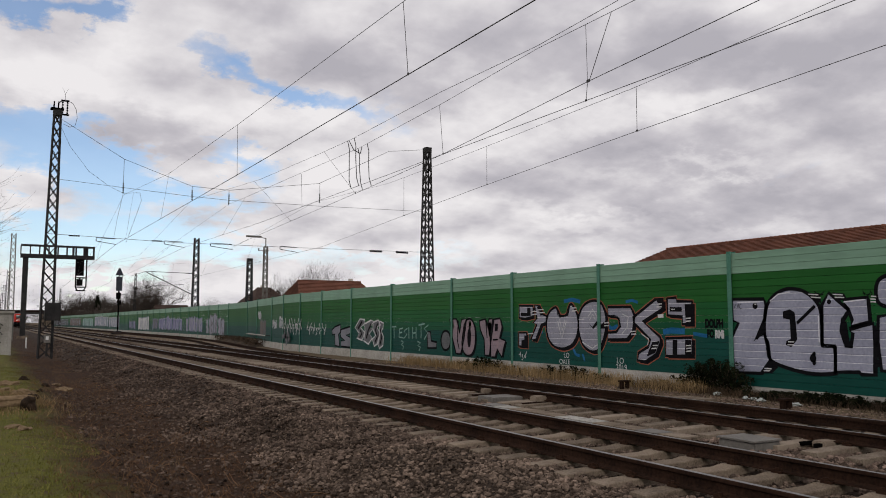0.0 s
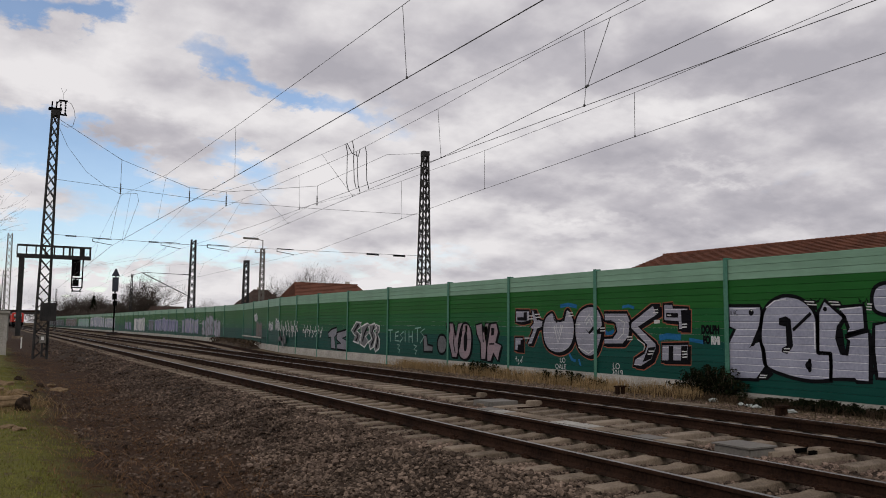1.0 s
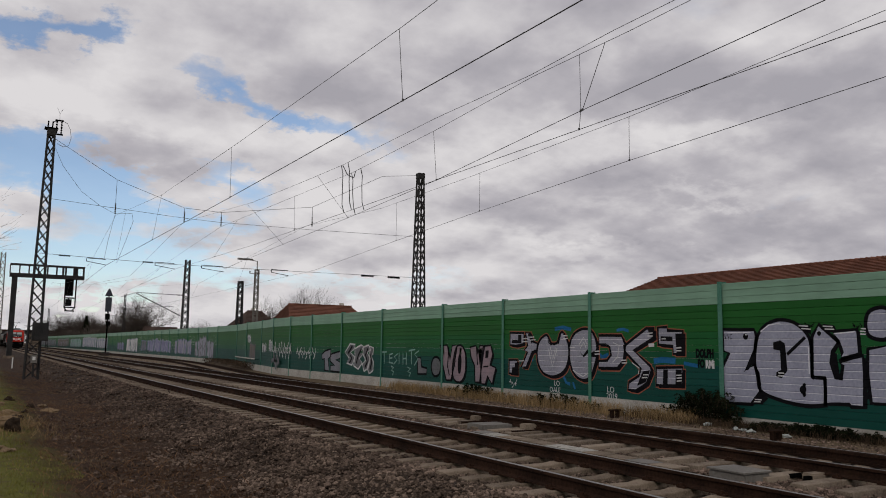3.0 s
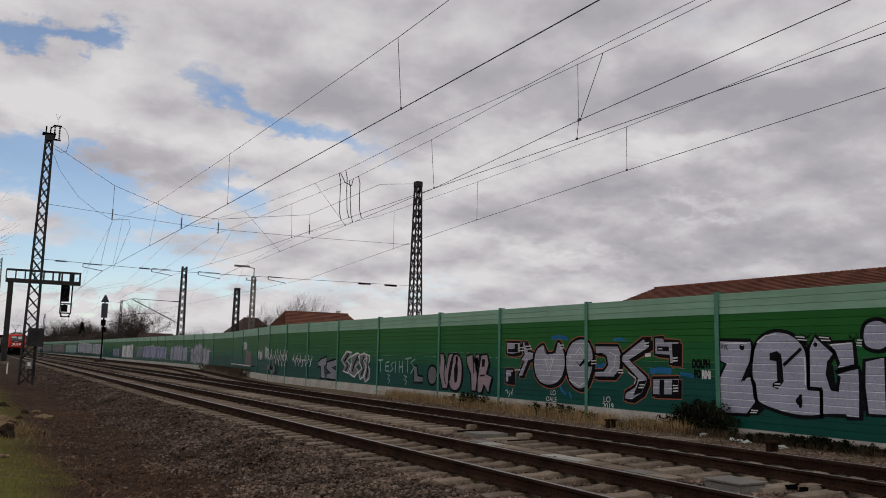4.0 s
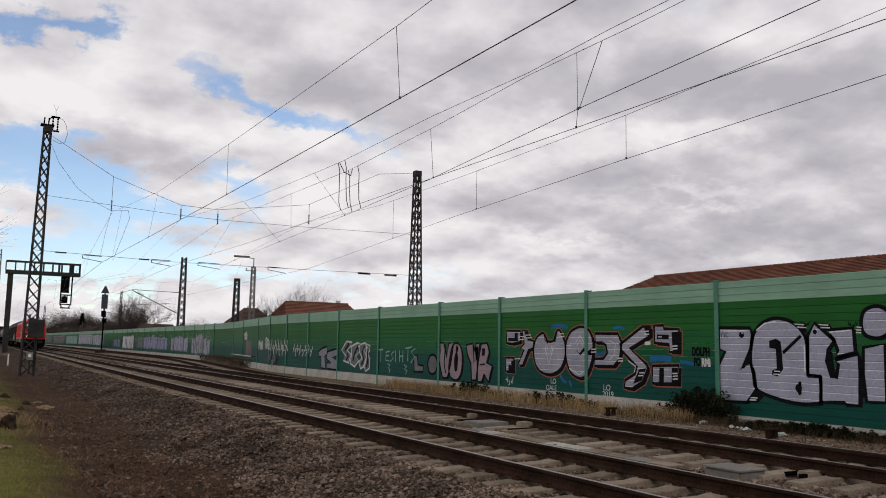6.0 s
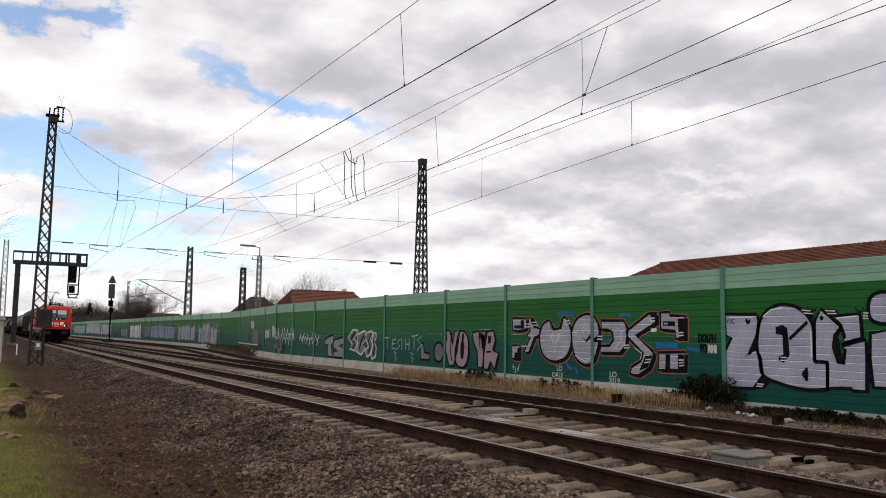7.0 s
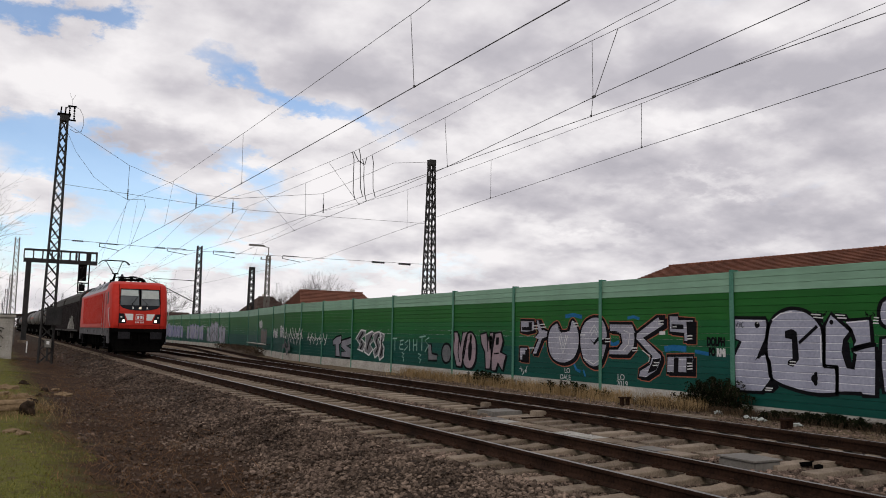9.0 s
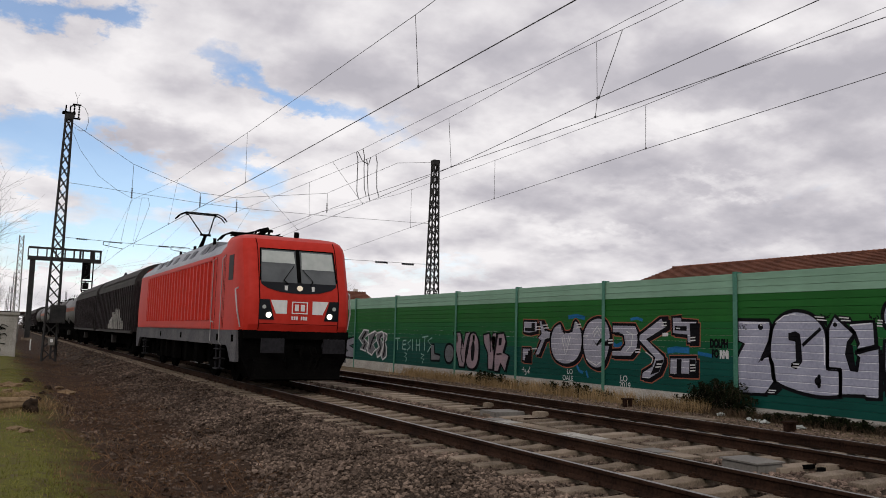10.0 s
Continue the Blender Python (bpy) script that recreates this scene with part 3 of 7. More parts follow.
def wheelset_mesh(r):
    bm = bmesh.new()
    for s in (-1, 1):
        n = 28
        for x0, x1, rr in ((0.68, 0.71, r + 0.03), (0.71, 0.815, r), (0.815, 0.835, r * 0.55)):
            extrude(bm, [(rr * math.cos(2 * math.pi * i / n), rr * math.sin(2 * math.pi * i / n)) for i in range(n)], "x", s * x0, s * x1)
        for k in range(6):
            a_ = k * math.pi / 3
            bar(bm, (s * 0.84, 0.2 * r * math.cos(a_), 0.2 * r * math.sin(a_)), (s * 0.84, 0.5 * r * math.cos(a_), 0.5 * r * math.sin(a_)), 0.03)
    bar(bm, (-0.8, 0, 0), (0.8, 0, 0), 0.16, None, 12)
    return finish("wheelset", bm, [BLACK])


WHEELS = {0.625: wheelset_mesh(0.625), 0.46: wheelset_mesh(0.46)}
ROLLING = []


def bogie(owner, y, base, r):
    bm = bmesh.new()
    for s in (-1, 1):
        x = s * 1.05
        extrude(bm, [(y - base / 2 - 0.45, r + 0.02), (y - base / 2 - 0.4, r + 0.22), (y - 0.6, r + 0.2), (y - 0.45, r - 0.12), (y + 0.45, r - 0.12), (y + 0.6, r + 0.2), (y + base / 2 + 0.4, r + 0.22), (y + base / 2 + 0.45, r + 0.02), (y + base / 2 - 0.3, r - 0.05), (y + 0.5, r - 0.3), (y - 0.5, r - 0.3), (y - base / 2 + 0.3, r - 0.05)], "x", x - 0.07, x + 0.07)
        for dy in (-base / 2, base / 2):
            box(bm, x - 0.13, y + dy - 0.2, r - 0.2, x + 0.13, y + dy + 0.2, r + 0.16)
            bar(bm, (x, y + dy * 0.55, r + 0.1), (x, y + dy * 0.55, r + 0.42), 0.2, None, 10)
        bar(bm, (x + s * 0.1, y - 0.3, r + 0.25), (x + s * 0.1, y + 0.35, r - 0.05), 0.09, None, 8)
    box(bm, -1.0, y - 0.25, r - 0.1, 1.0, y + 0.25, r + 0.4)
    box(bm, -0.6, y - base / 2 - 0.8, 0.22, 0.6, y + base / 2 + 0.8, r + 0.36)
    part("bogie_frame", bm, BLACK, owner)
    for dy in (-base / 2, base / 2):
        w = part("wheelset", WHEELS[r], None, owner)
        w.location = (0, y + dy, r)
        ROLLING.append((w, (0, y + dy, r), r))


def pantograph(owner, y, raised):
    bm = bmesh.new()
    for x in (-0.55, 0.55):
        for dy in (-0.75, 0.75):
            bar(bm, (x, y + dy, 3.95), (x, y + dy, 4.22), 0.11, None, 8)
        bar(bm, (x, y - 0.8, 4.24), (x, y + 0.8, 4.24), 0.06)
    for dy in (-0.75, 0, 0.75):
        bar(bm, (-0.55, y + dy, 4.24), (0.55, y + dy, 4.24), 0.06)
    p = part("pantograph_base", bm, BLACK, owner)
    knee, top = ((y - 0.55, 5.02), 5.95) if raised else ((y - 1.0, 4.36), 4.42)
    bm = bmesh.new()
    bar(bm, (0, y + 0.6, 4.25), (0, knee[0], knee[1]), 0.13, 0.13, 8)
    bar(bm, (-0.12, y + 0.75, 4.28), (-0.06, knee[0], knee[1] - 0.1), 0.04, None, 6)
    part("lower_arm", bm, BLACK, owner)
    hy = y + 0.35 if raised else y + 0.75
    bm = bmesh.new()
    for s in (-1, 1):
        bar(bm, (s * 0.12, knee[0], knee[1]), (s * 0.5, hy, top - 0.08), 0.05, None, 6)
    bar(bm, (-0.2, knee[0], knee[1]), (0.2, knee[0], knee[1]), 0.09, None, 8)
    part("upper_arm", bm, BLACK, owner)
    bm = bmesh.new()
    for dy in (-0.19, 0.19):
        wire(bm, [(-0.97, hy + dy, top - 0.26), (-0.82, hy + dy, top - 0.09), (-0.62, hy + dy, top), (0.62, hy + dy, top), (0.82, hy + dy, top - 0.09), (0.97, hy + dy, top - 0.26)], 0.026, 6)
    for x in (-0.55, 0.55):
        bar(bm, (x, hy - 0.2, top - 0.06), (x, hy + 0.2, top - 0.06), 0.05)
    part("collector_head", bm, BLACK, owner)


def build_loco():
    lo = thing("locomotive", pose(TRACK_1, 20, 0), "red electric freight locomotive with lit headlamps and a raised pantograph", "locomotive")
    part("body", loco_body(), None, lo)
    # windscreen in two panes with blinds half down
    for s, low in ((-1, 3.17), (1, 3.03)):
        x0, x1 = sorted((s * 0.055, s * 1.0))
        part("windscreen", on_nose([(x0, 2.66), (x1, 2.66), (x1 - (0.03 if s > 0 else 0), 3.52), (x0 + (0.03 if s < 0 else 0), 3.52)], 0.018), SCREEN, lo, "dark tinted windscreen pane")
        part("sun_blind", on_nose([(x0 + 0.03, low), (x1 - 0.03, low), (x1 - 0.05, 3.48), (x0 + 0.05, 3.48)], 0.024, 0.004), BLIND, lo, "pale roller blind")
    bm = on_nose([(-0.05, 2.68), (0.05, 2.68), (0.05, 3.52), (-0.05, 3.52)], 0.03, 0.03)
    part("windscreen_pillar", bm, BLACK, lo)
    bm = bmesh.new()
    for s in (-1, 1):
        bar(bm, (s * 1.015, nose(2.7) - 0.02, 2.7), (s * 0.985, nose(3.53) - 0.02, 3.53), 0.03)
    bar(bm, (-0.99, nose(3.53) - 0.02, 3.535), (0.99, nose(3.53) - 0.02, 3.535), 0.03)
    part("windscreen_seal", bm, BLACK, lo)
    smile = [(-1.02, 2.71), (-1.0, 2.60), (-0.85, 2.50), (-0.55, 2.42), (-0.2, 2.385), (0.2, 2.385), (0.55, 2.42), (0.85, 2.50), (1.0, 2.60), (1.02, 2.71)]
    part("front_mask", on_nose(smile, 0.014), GLASS, lo, "glossy black mask below the windscreen")
    for s in (-1, 1):
        bm = bmesh.new()
        x0, x1, top = (-0.42, -0.13, 3.10) if s < 0 else (0.36, 0.10, 3.02)
        bar(bm, (s * 0.30, nose(2.62) - 0.04, 2.62), (x0, nose(2.72) - 0.05, 2.72), 0.022)
        bar(bm, (x0, nose(2.72) - 0.05, 2.72), (x1, nose(top) - 0.045, top), 0.014)
        part("wiper", bm, BLACK, lo)
        bm = on_nose([(s * 1.055, 1.70), (s * 0.66, 1.70), (s * 0.80, 2.21), (s * 1.055, 2.21)], 0.012)
        head = part("headlight", bm, GLASS, lo, "dark headlight housing")
        part("lamp", disc(s * 0.81, 1.82, 0.072, -0.03, 0.01), LAMP, head, "lit white lamp")
        part("marker_lamp", disc(s * 0.93, 2.02, 0.05, -0.02, 0.01), BLIND, head)
        part("white_panel", on_nose([(s * 0.62, 1.86), (s * 0.34, 1.86), (s * 0.34, 2.20), (s * 0.77, 2.20)], 0.010), WHITE, lo, "white paint panel")
        bm = bmesh.new()
        box(bm, s * 0.36 - 0.035, nose(2.5) - 0.03, 2.46, s * 0.36 + 0.035, nose(2.5) + 0.02, 2.58)
        part("camera_pod", bm, WHITE, lo)
    part("upper_headlamp", disc(0, 2.52, 0.07, 0.03, 0.1), LAMP_DIM, lo, "glowing upper headlamp")
    # badge and number as plain shapes
    bm = bmesh.new()
    for x0, z0, x1, z1 in ((-0.21, 1.865, 0.21, 1.89), (-0.21, 2.15, 0.21, 2.175), (-0.21, 1.89, -0.185, 2.15), (0.185, 1.89, 0.21, 2.15)):
        box(bm, x0, -0.014, z0, x1, 0.004, z1)
    for x0 in (-0.13, 0.03):
        box(bm, x0, -0.014, 1.935, x0 + 0.10, 0.004, 2.105)
    part("badge", bm, WHITE, lo, "white framed badge")
    for i in range(7):
        if i != 3:
            bm = bmesh.new()
            box(bm, -0.21 + 0.062 * i, -0.012, 1.71, -0.21 + 0.062 * i + 0.04, 0.004, 1.80)
            part("number_bar", bm, WHITE, lo, "white painted number bar")
    for s in (-1, 1):
        bm = bmesh.new()
        wire(bm, [(s * 1.052, nose(z) - 0.001, z) for z in (1.45, 1.58, 2.2, 2.42, 2.66, 3.5, 3.66, 3.8)], 0.009, 4)
        part("panel_seam", bm, BLACK, lo)
    bm = bmesh.new()
    wire(bm, [(-1.04, 0.0, 1.60), (1.04, 0.0, 1.60)], 0.006, 4)
    part("panel_seam", bm, BLACK, lo)
    # front below the red
    bm = bmesh.new()
    extrude(bm, [(-1.15, 0.24), (1.15, 0.24), (1.40, 0.75), (1.44, 1.44), (-1.44, 1.44), (-1.40, 0.75)], "y", 0.22, 0.95)
    extrude(bm, [(0.22, 0.75), (-0.05, 0.62), (-0.12, 0.22), (0.3, 0.16), (0.5, 0.75)], "x", -1.12, 1.12)
    box(bm, -1.38, 0.06, 1.22, 1.38, 0.24, 1.43)
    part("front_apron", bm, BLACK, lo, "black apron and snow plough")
    for s in (-1, 1):
        bm = bmesh.new()
        bar(bm, (s * 0.8, 0.2, 1.06), (s * 0.8, -0.42, 1.06), 0.24, None, 12)
        box(bm, s * 0.8 - 0.29, -0.47, 0.88, s * 0.8 + 0.29, -0.41, 1.24)
        part("buffer", bm, BUFFER, lo, "broad dark buffer")
    bm = bmesh.new()
    bar(bm, (0, 0.2, 1.02), (0, -0.28, 1.02), 0.10)
    bar(bm, (0, -0.25, 1.02), (0, -0.25, 0.62), 0.07)
    part("coupling", bm, BLACK, lo)
    for x in (-0.35, 0.35, 0.5):
        bm = bmesh.new()
        wire(bm, [(x, 0.15, 1.0), (x * 1.05, -0.1, 0.78), (x * 0.9, -0.08, 0.5), (x * 0.8, 0.1, 0.42)], 0.025)
        part("brake_hose", bm, BLACK, lo)
    # frame skirt, steps, ribs, doors, rails
    for s in (-1, 1):
        x0, x1 = sorted((s * 1.40, s * 1.485))
        bm = bmesh.new()
        extrude(bm, [(0.45, 1.42), (0.42, 0.62), (0.95, 0.62), (1.35, 0.98), (1.5, 1.02), (15.7, 1.02), (16.3, 1.02), (16.75, 0.62), (17.25, 0.62), (17.3, 1.42)], "x", x0, x1)
        part("frame_skirt", bm, SKIRT, lo, "grey painted frame skirt")
        bm = bmesh.new()
        for y in (3.2, 14.6):
            box(bm, *sorted((s * 1.47, s * 1.535))[:1], y, 1.45, sorted((s * 1.47, s * 1.535))[1], y + 0.12, 3.46)
        a_, b_ = sorted((s * 1.47, s * 1.535))
        box(bm, a_, 3.32, 1.45, b_, 14.6, 1.66)
        box(bm, a_, 3.32, 3.36, b_, 14.6, 3.46)
        part("side_frame", bm, RED, lo)
        bm = bmesh.new()
        for y0, y1, z0, z1 in ((3.33, 3.37, 1.67, 3.35), (14.55, 14.59, 1.67, 3.35), (3.37, 14.55, 3.31, 3.35), (3.37, 14.55, 1.67, 1.70)):
            box(bm, min(s * 1.486, s * 1.50), y0, z0, max(s * 1.486, s * 1.50), y1, z1)
        part("panel_joint", bm, BLACK, lo)
        for y in (0.72, 2.35, 7.4, 11.2):
            bm = bmesh.new()
            box(bm, min(s * 1.48, s * 1.492), y, 1.12, max(s * 1.48, s * 1.492), y + 0.2, 1.3)
            part("skirt_recess", bm, BLACK, lo)
        y = 3.55
        while y < 14.45:
            bm = bmesh.new()
            a_, b_ = (s * 1.485, s * 1.515)
            extrude(bm, [(a_, y), (s * 1.575, y + 0.03), (s * 1.575, y + 0.15), (a_, y + 0.19)], "z", 1.67, 3.34)
            part("rib", bm, RED, lo)
            y += 0.5
        bm = bmesh.new()
        box(bm, min(s * 1.486, s * 1.496), 1.02, 2.72, max(s * 1.486, s * 1.496), 1.5, 3.38)
        part("cab_window", bm, SIDE_GLASS, lo, "dark cab side window")
        bm = bmesh.new()
        for y in (1.88, 2.02, 2.88):
            box(bm, min(s * 1.488, s * 1.494), y, 1.45, max(s * 1.488, s * 1.494), y + 0.02, 3.44)
        part("door_joint", bm, BLACK, lo)
        for y in (1.95, 3.0):
            bm = bmesh.new()
            wire(bm, [(s * 1.49, y, 1.0), (s * 1.56, y, 1.1), (s * 1.56, y, 3.3 if y < 2 else 3.35), (s * 1.49, y, 3.42)], 0.013)
            if y > 2:
                wire(bm, [(s * 1.56, 3.0, 1.65), (s * 1.57, 2.7, 1.62)], 0.02)
            part("handrail", bm, SILVER, lo, "bare steel handrail")
        bm = bmesh.new()
        wire(bm, [(s * 1.46, 0.52, 2.5), (s * 1.55, 0.50, 2.45), (s * 1.52, 0.34, 1.9), (s * 1.44, 0.30, 1.5)], 0.02)
        part("corner_rail", bm, SILVER, lo, "bare steel corner rail")
        for y in (2.25, 15.0):
            bm = bmesh.new()
            for z in (0.35, 0.62, 0.88):
                box(bm, min(s * 1.28, s * 1.5), y, z, max(s * 1.28, s * 1.5), y + 0.5, z + 0.03)
            for dy in (0, 0.48):
                box(bm, min(s * 1.4, s * 1.44), y + dy, 0.35, max(s * 1.4, s * 1.44), y + dy + 0.03, 1.05)
            part("steps", bm, BUFFER, lo)
    bm = bmesh.new()
    # added black block: stands in for the deep shade between the bogies
    box(bm, -1.15, 6.2, 0.45, 1.15, 11.4, 1.015)
    part("shade_fill_box", bm, BLACK, lo)
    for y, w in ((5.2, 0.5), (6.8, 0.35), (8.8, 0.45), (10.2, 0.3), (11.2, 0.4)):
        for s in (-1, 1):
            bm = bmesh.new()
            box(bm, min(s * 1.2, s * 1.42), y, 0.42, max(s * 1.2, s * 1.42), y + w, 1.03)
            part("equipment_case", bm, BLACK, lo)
    bogie(lo, 4.25, 2.6, 0.625)
    bogie(lo, 13.45, 2.6, 0.625)
    # roof
    rim = [(-1.44, 3.46), (-1.40, 3.60), (-1.24, 3.86), (-1.02, 4.12), (-0.84, 4.22), (0.84, 4.22), (1.02, 4.12), (1.24, 3.86), (1.40, 3.60), (1.44, 3.46)]
    for y0, y1, drop, paint in ((2.55, 3.6, 0.30, ROOF_DARK), (3.66, 6.1, 0.24, ROOF_DARK), (6.16, 9.1, 0.0, ROOF_GREY), (9.16, 12.3, 0.0, ROOF_GREY), (12.36, 14.4, 0.18, ROOF_DARK), (14.46, 15.5, 0.08, ROOF_GREY), (15.54, 16.4, 0.14, ROOF_DARK)):
        bm = bmesh.new()
        extrude(bm, [(x, z - drop * max(0.0, z - 3.46) / 0.76) for x, z in rim], "y", y0, y1)
        part("roof_hatch", bm, paint, lo, "pale grey roof hatch" if paint is ROOF_GREY else "dark grey roof hatch")
    for s in (-1, 1):
        for y in (4.3, 5.2, 7.0, 8.2, 10.0, 11.4, 13.2):
            bm = bmesh.new()
            extrude(bm, [(s * 1.33, 3.70), (s * 1.355, 3.71), (s * 1.205, 3.955), (s * 1.18, 3.94)], "y", y, y + 0.55)
            part("roof_vent", bm, ROOF_DARK, lo)
    bm = bmesh.new()
    for x in (-0.9, 0.9):
        for y in (6.0, 9.0, 11.5):
            bar(bm, (x, y, 4.0), (x, y, 4.3), 0.1, None, 8)
    wire(bm, [(0.6, 4.0, 4.35), (0.6, 9.0, 4.38), (0.6, 14.0, 4.35)], 0.025)
    part("roof_insulator", bm, BLACK, lo)
    bm = bmesh.new()
    wire(bm, [(-0.5, 1.35, 4.02), (-0.5, 1.5, 4.2), (-0.5, 2.6, 4.24), (-0.5, 3.0, 4.05)], 0.025)
    part("roof_rail", bm, BLACK, lo)
    bm = bmesh.new()
    bar(bm, (0.25, 1.3, 3.95), (0.25, 1.3, 4.12), 0.14, None, 10)
    part("roof_antenna", bm, BLACK, lo)
    pantograph(lo, 4.4, False)
    pantograph(lo, 12.2, True)
    return lo


def running_gear(w, length, r=0.46):
    bm = bmesh.new()
    for s in (-1, 1):
        box(bm, min(s * 1.0, s * 1.12), 0.3, 0.95, max(s * 1.0, s * 1.12), length - 0.3, 1.2)
    for y in (0.3, length * 0.33, length * 0.66, length - 0.5):
        box(bm, -1.0, y, 0.98, 1.0, y + 0.2, 1.18)
    # added black filler that closes the gap below the frame like shade
    box(bm, -0.85, 4.4, 0.5, 0.85, length - 4.4, 0.96)
    part("underframe_with_fill", bm, BLACK, w)
    for end, out in ((0.3, -1), (length - 0.3, 1)):
        for s in (-1, 1):
            bm = bmesh.new()
            bar(bm, (s * 0.875, end, 1.06), (s * 0.875, end + out * 0.7, 1.06), 0.2, None, 10)
            bar(bm, (s * 0.875, end + out * 0.7, 1.06), (s * 0.875, end + out * 0.75, 1.06), 0.45, None, 16)
            part("buffer", bm, BLACK, w)
    bogie(w, 2.6, 1.8, r)
    bogie(w, length - 2.6, 1.8, r)
    for y in (length * 0.4, length * 0.5):
        bm = bmesh.new()
        bar(bm, (-0.8, y, 0.75), (0.4, y, 0.75), 0.45, None, 12)
        part("brake_reservoir", bm, BLACK, w)
    bm = bmesh.new()
    box(bm, -1.25, length * 0.56, 0.55, -1.05, length * 0.6, 1.0)
    part("brake_box", bm, VAN_ROOF, w)


def build_van(label):
    w = thing("goods_wagon", pose(TRACK_1, 40, 0), label, "goods wagon", "wagons of the train")
    length = 15.9
    running_gear(w, length)
    bm = bmesh.new()
    extrude(bm, [(-1.42, 1.2), (1.42, 1.2), (1.44, 3.3), (1.30, 3.42), (-1.30, 3.42), (-1.44, 3.3)], "y", 0.45, length - 0.45)
    part("body", bm, VAN_BROWN, w)
    bm = bmesh.new()
    arc = [(1.46 * math.cos(a_), 3.26 + 1.16 * math.sin(a_) ** 0.85) for a_ in [math.pi * i / 14 for i in range(15)]]
    extrude(bm, arc, "y", 0.4, length - 0.4)
    part("roof", bm, VAN_ROOF, w)
    for s in (-1, 1):
        bm = bmesh.new()
        box(bm, min(s * 1.40, s * 1.50), 0.4, 1.12, max(s * 1.40, s * 1.50), length - 0.4, 1.24)
        part("sill", bm, VAN_ROOF, w, "grimy side sill")
        for half in (0, 1):
            door = bmesh.new()
            y0, y1 = 0.55 + half * 7.45, 7.85 + half * 7.45
            box(door, min(s * 1.44, s * 1.465), y0, 1.26, max(s * 1.44, s * 1.465), y1, 3.3)
            d = part("sliding_door", door, VAN_BROWN, w)
            for k in range(11):
                bm = bmesh.new()
                y = y0 + 0.1 + k * (y1 - y0 - 0.3) / 10
                box(bm, min(s * 1.46, s * 1.53), y, 1.26, max(s * 1.46, s * 1.53), y + 0.12, 3.34)
                part("stiffener", bm, VAN_BROWN, d)
        for z, h in ((3.30, 0.06), (3.72, 0.04)):
            bm = bmesh.new()
            xx = 1.462 if z < 3.5 else 1.40
            box(bm, min(s * (xx - 0.05), s * xx), 0.42, z, max(s * (xx - 0.05), s * xx), length - 0.42, z + h)
            part("door_rail", bm, VAN_ROOF, w)
        for k in range(9):
            bm = bmesh.new()
            y = 0.9 + k * (length - 2.0) / 8
            box(bm, min(s * 1.1, s * 1.4), y, 0.98, max(s * 1.1, s * 1.4), y + 0.07, 1.13)
            part("sill_bracket", bm, BLACK, w)
    for y in (0.42, length - 0.5):
        for x in (-1.3, -0.5, 0.5, 1.3):
            bm = bmesh.new()
            box(bm, x - 0.05, y - 0.05, 1.2, x + 0.05, y + 0.1, 3.5)
            part("end_post", bm, VAN_BROWN, w)
    return w


def build_tank(label, paint, band):
    w = thing("tank_wagon", pose(TRACK_1, 60, 0), label, "tank wagon", "wagons of the train")
    length = 15.4
    running_gear(w, length)
    n, rr, zc = 32, 1.42, 2.66
    bm = bmesh.new()
    prev = None
    for y, k in ((0.75, 0.35), (0.82, 0.7), (1.0, 0.9), (1.3, 1.0), (length - 1.3, 1.0), (length - 1.0, 0.9), (length - 0.82, 0.7), (length - 0.75, 0.35)):
        ring = [bm.verts.new((rr * k * math.cos(2 * math.pi * i / n), y, zc + rr * k * math.sin(2 * math.pi * i / n))) for i in range(n)]
        if prev:
            for i in range(n):
                bm.faces.new((prev[i], prev[(i + 1) % n], ring[(i + 1) % n], ring[i]))
        else:
            bm.faces.new(ring[::-1])
        prev = ring
    bm.faces.new(prev)
    part("barrel", bm, paint, w, smooth=True)
    if band:
        bm = bmesh.new()
        for s in (-1, 1):
            prev = None
            for z in (-0.05, 0.05, 0.16, 0.27):
                x = s * (math.sqrt(rr * rr - (z) ** 2) + 0.006)
                row = [bm.verts.new((x, 1.3, zc + z)), bm.verts.new((x, length - 1.3, zc + z))]
                if prev:
                    bm.faces.new((prev[0], prev[1], row[1], row[0]))
                prev = row
        bmesh.ops.solidify(bm, geom=bm.faces[:], thickness=0.004)
        part("warning_band", bm, ORANGE, w, "orange band round the barrel")
    for y in (2.2, length / 2, length - 2.2):
        bm = bmesh.new()
        extrude(bm, [(-1.2, 1.15), (1.2, 1.15), (1.25, 1.9), (0.9, 1.62), (-0.9, 1.62), (-1.25, 1.9)], "y", y - 0.12, y + 0.12)
        part("saddle", bm, BLACK, w)
    bm = bmesh.new()
    bar(bm, (0, length / 2, 4.0), (0, length / 2, 4.28), 0.6, None, 16)
    box(bm, -0.5, length / 2 - 2.5, 4.1, 0.5, length / 2 + 2.5, 4.14)
    for y in (-2.5, 2.5):
        for x in (-0.5, 0.5):
            bar(bm, (x, length / 2 + y, 3.95), (x, length / 2 + y, 4.14), 0.05)
    part("dome_walkway", bm, BLACK, w)
    bm = bmesh.new()
    for x in (-0.2, 0.2):
        bar(bm, (x - 1.3, length / 2, 1.1), (x * 0.5 - 0.9, length / 2, 4.1), 0.04)
    part("ladder", bm, BLACK, w)
    return w


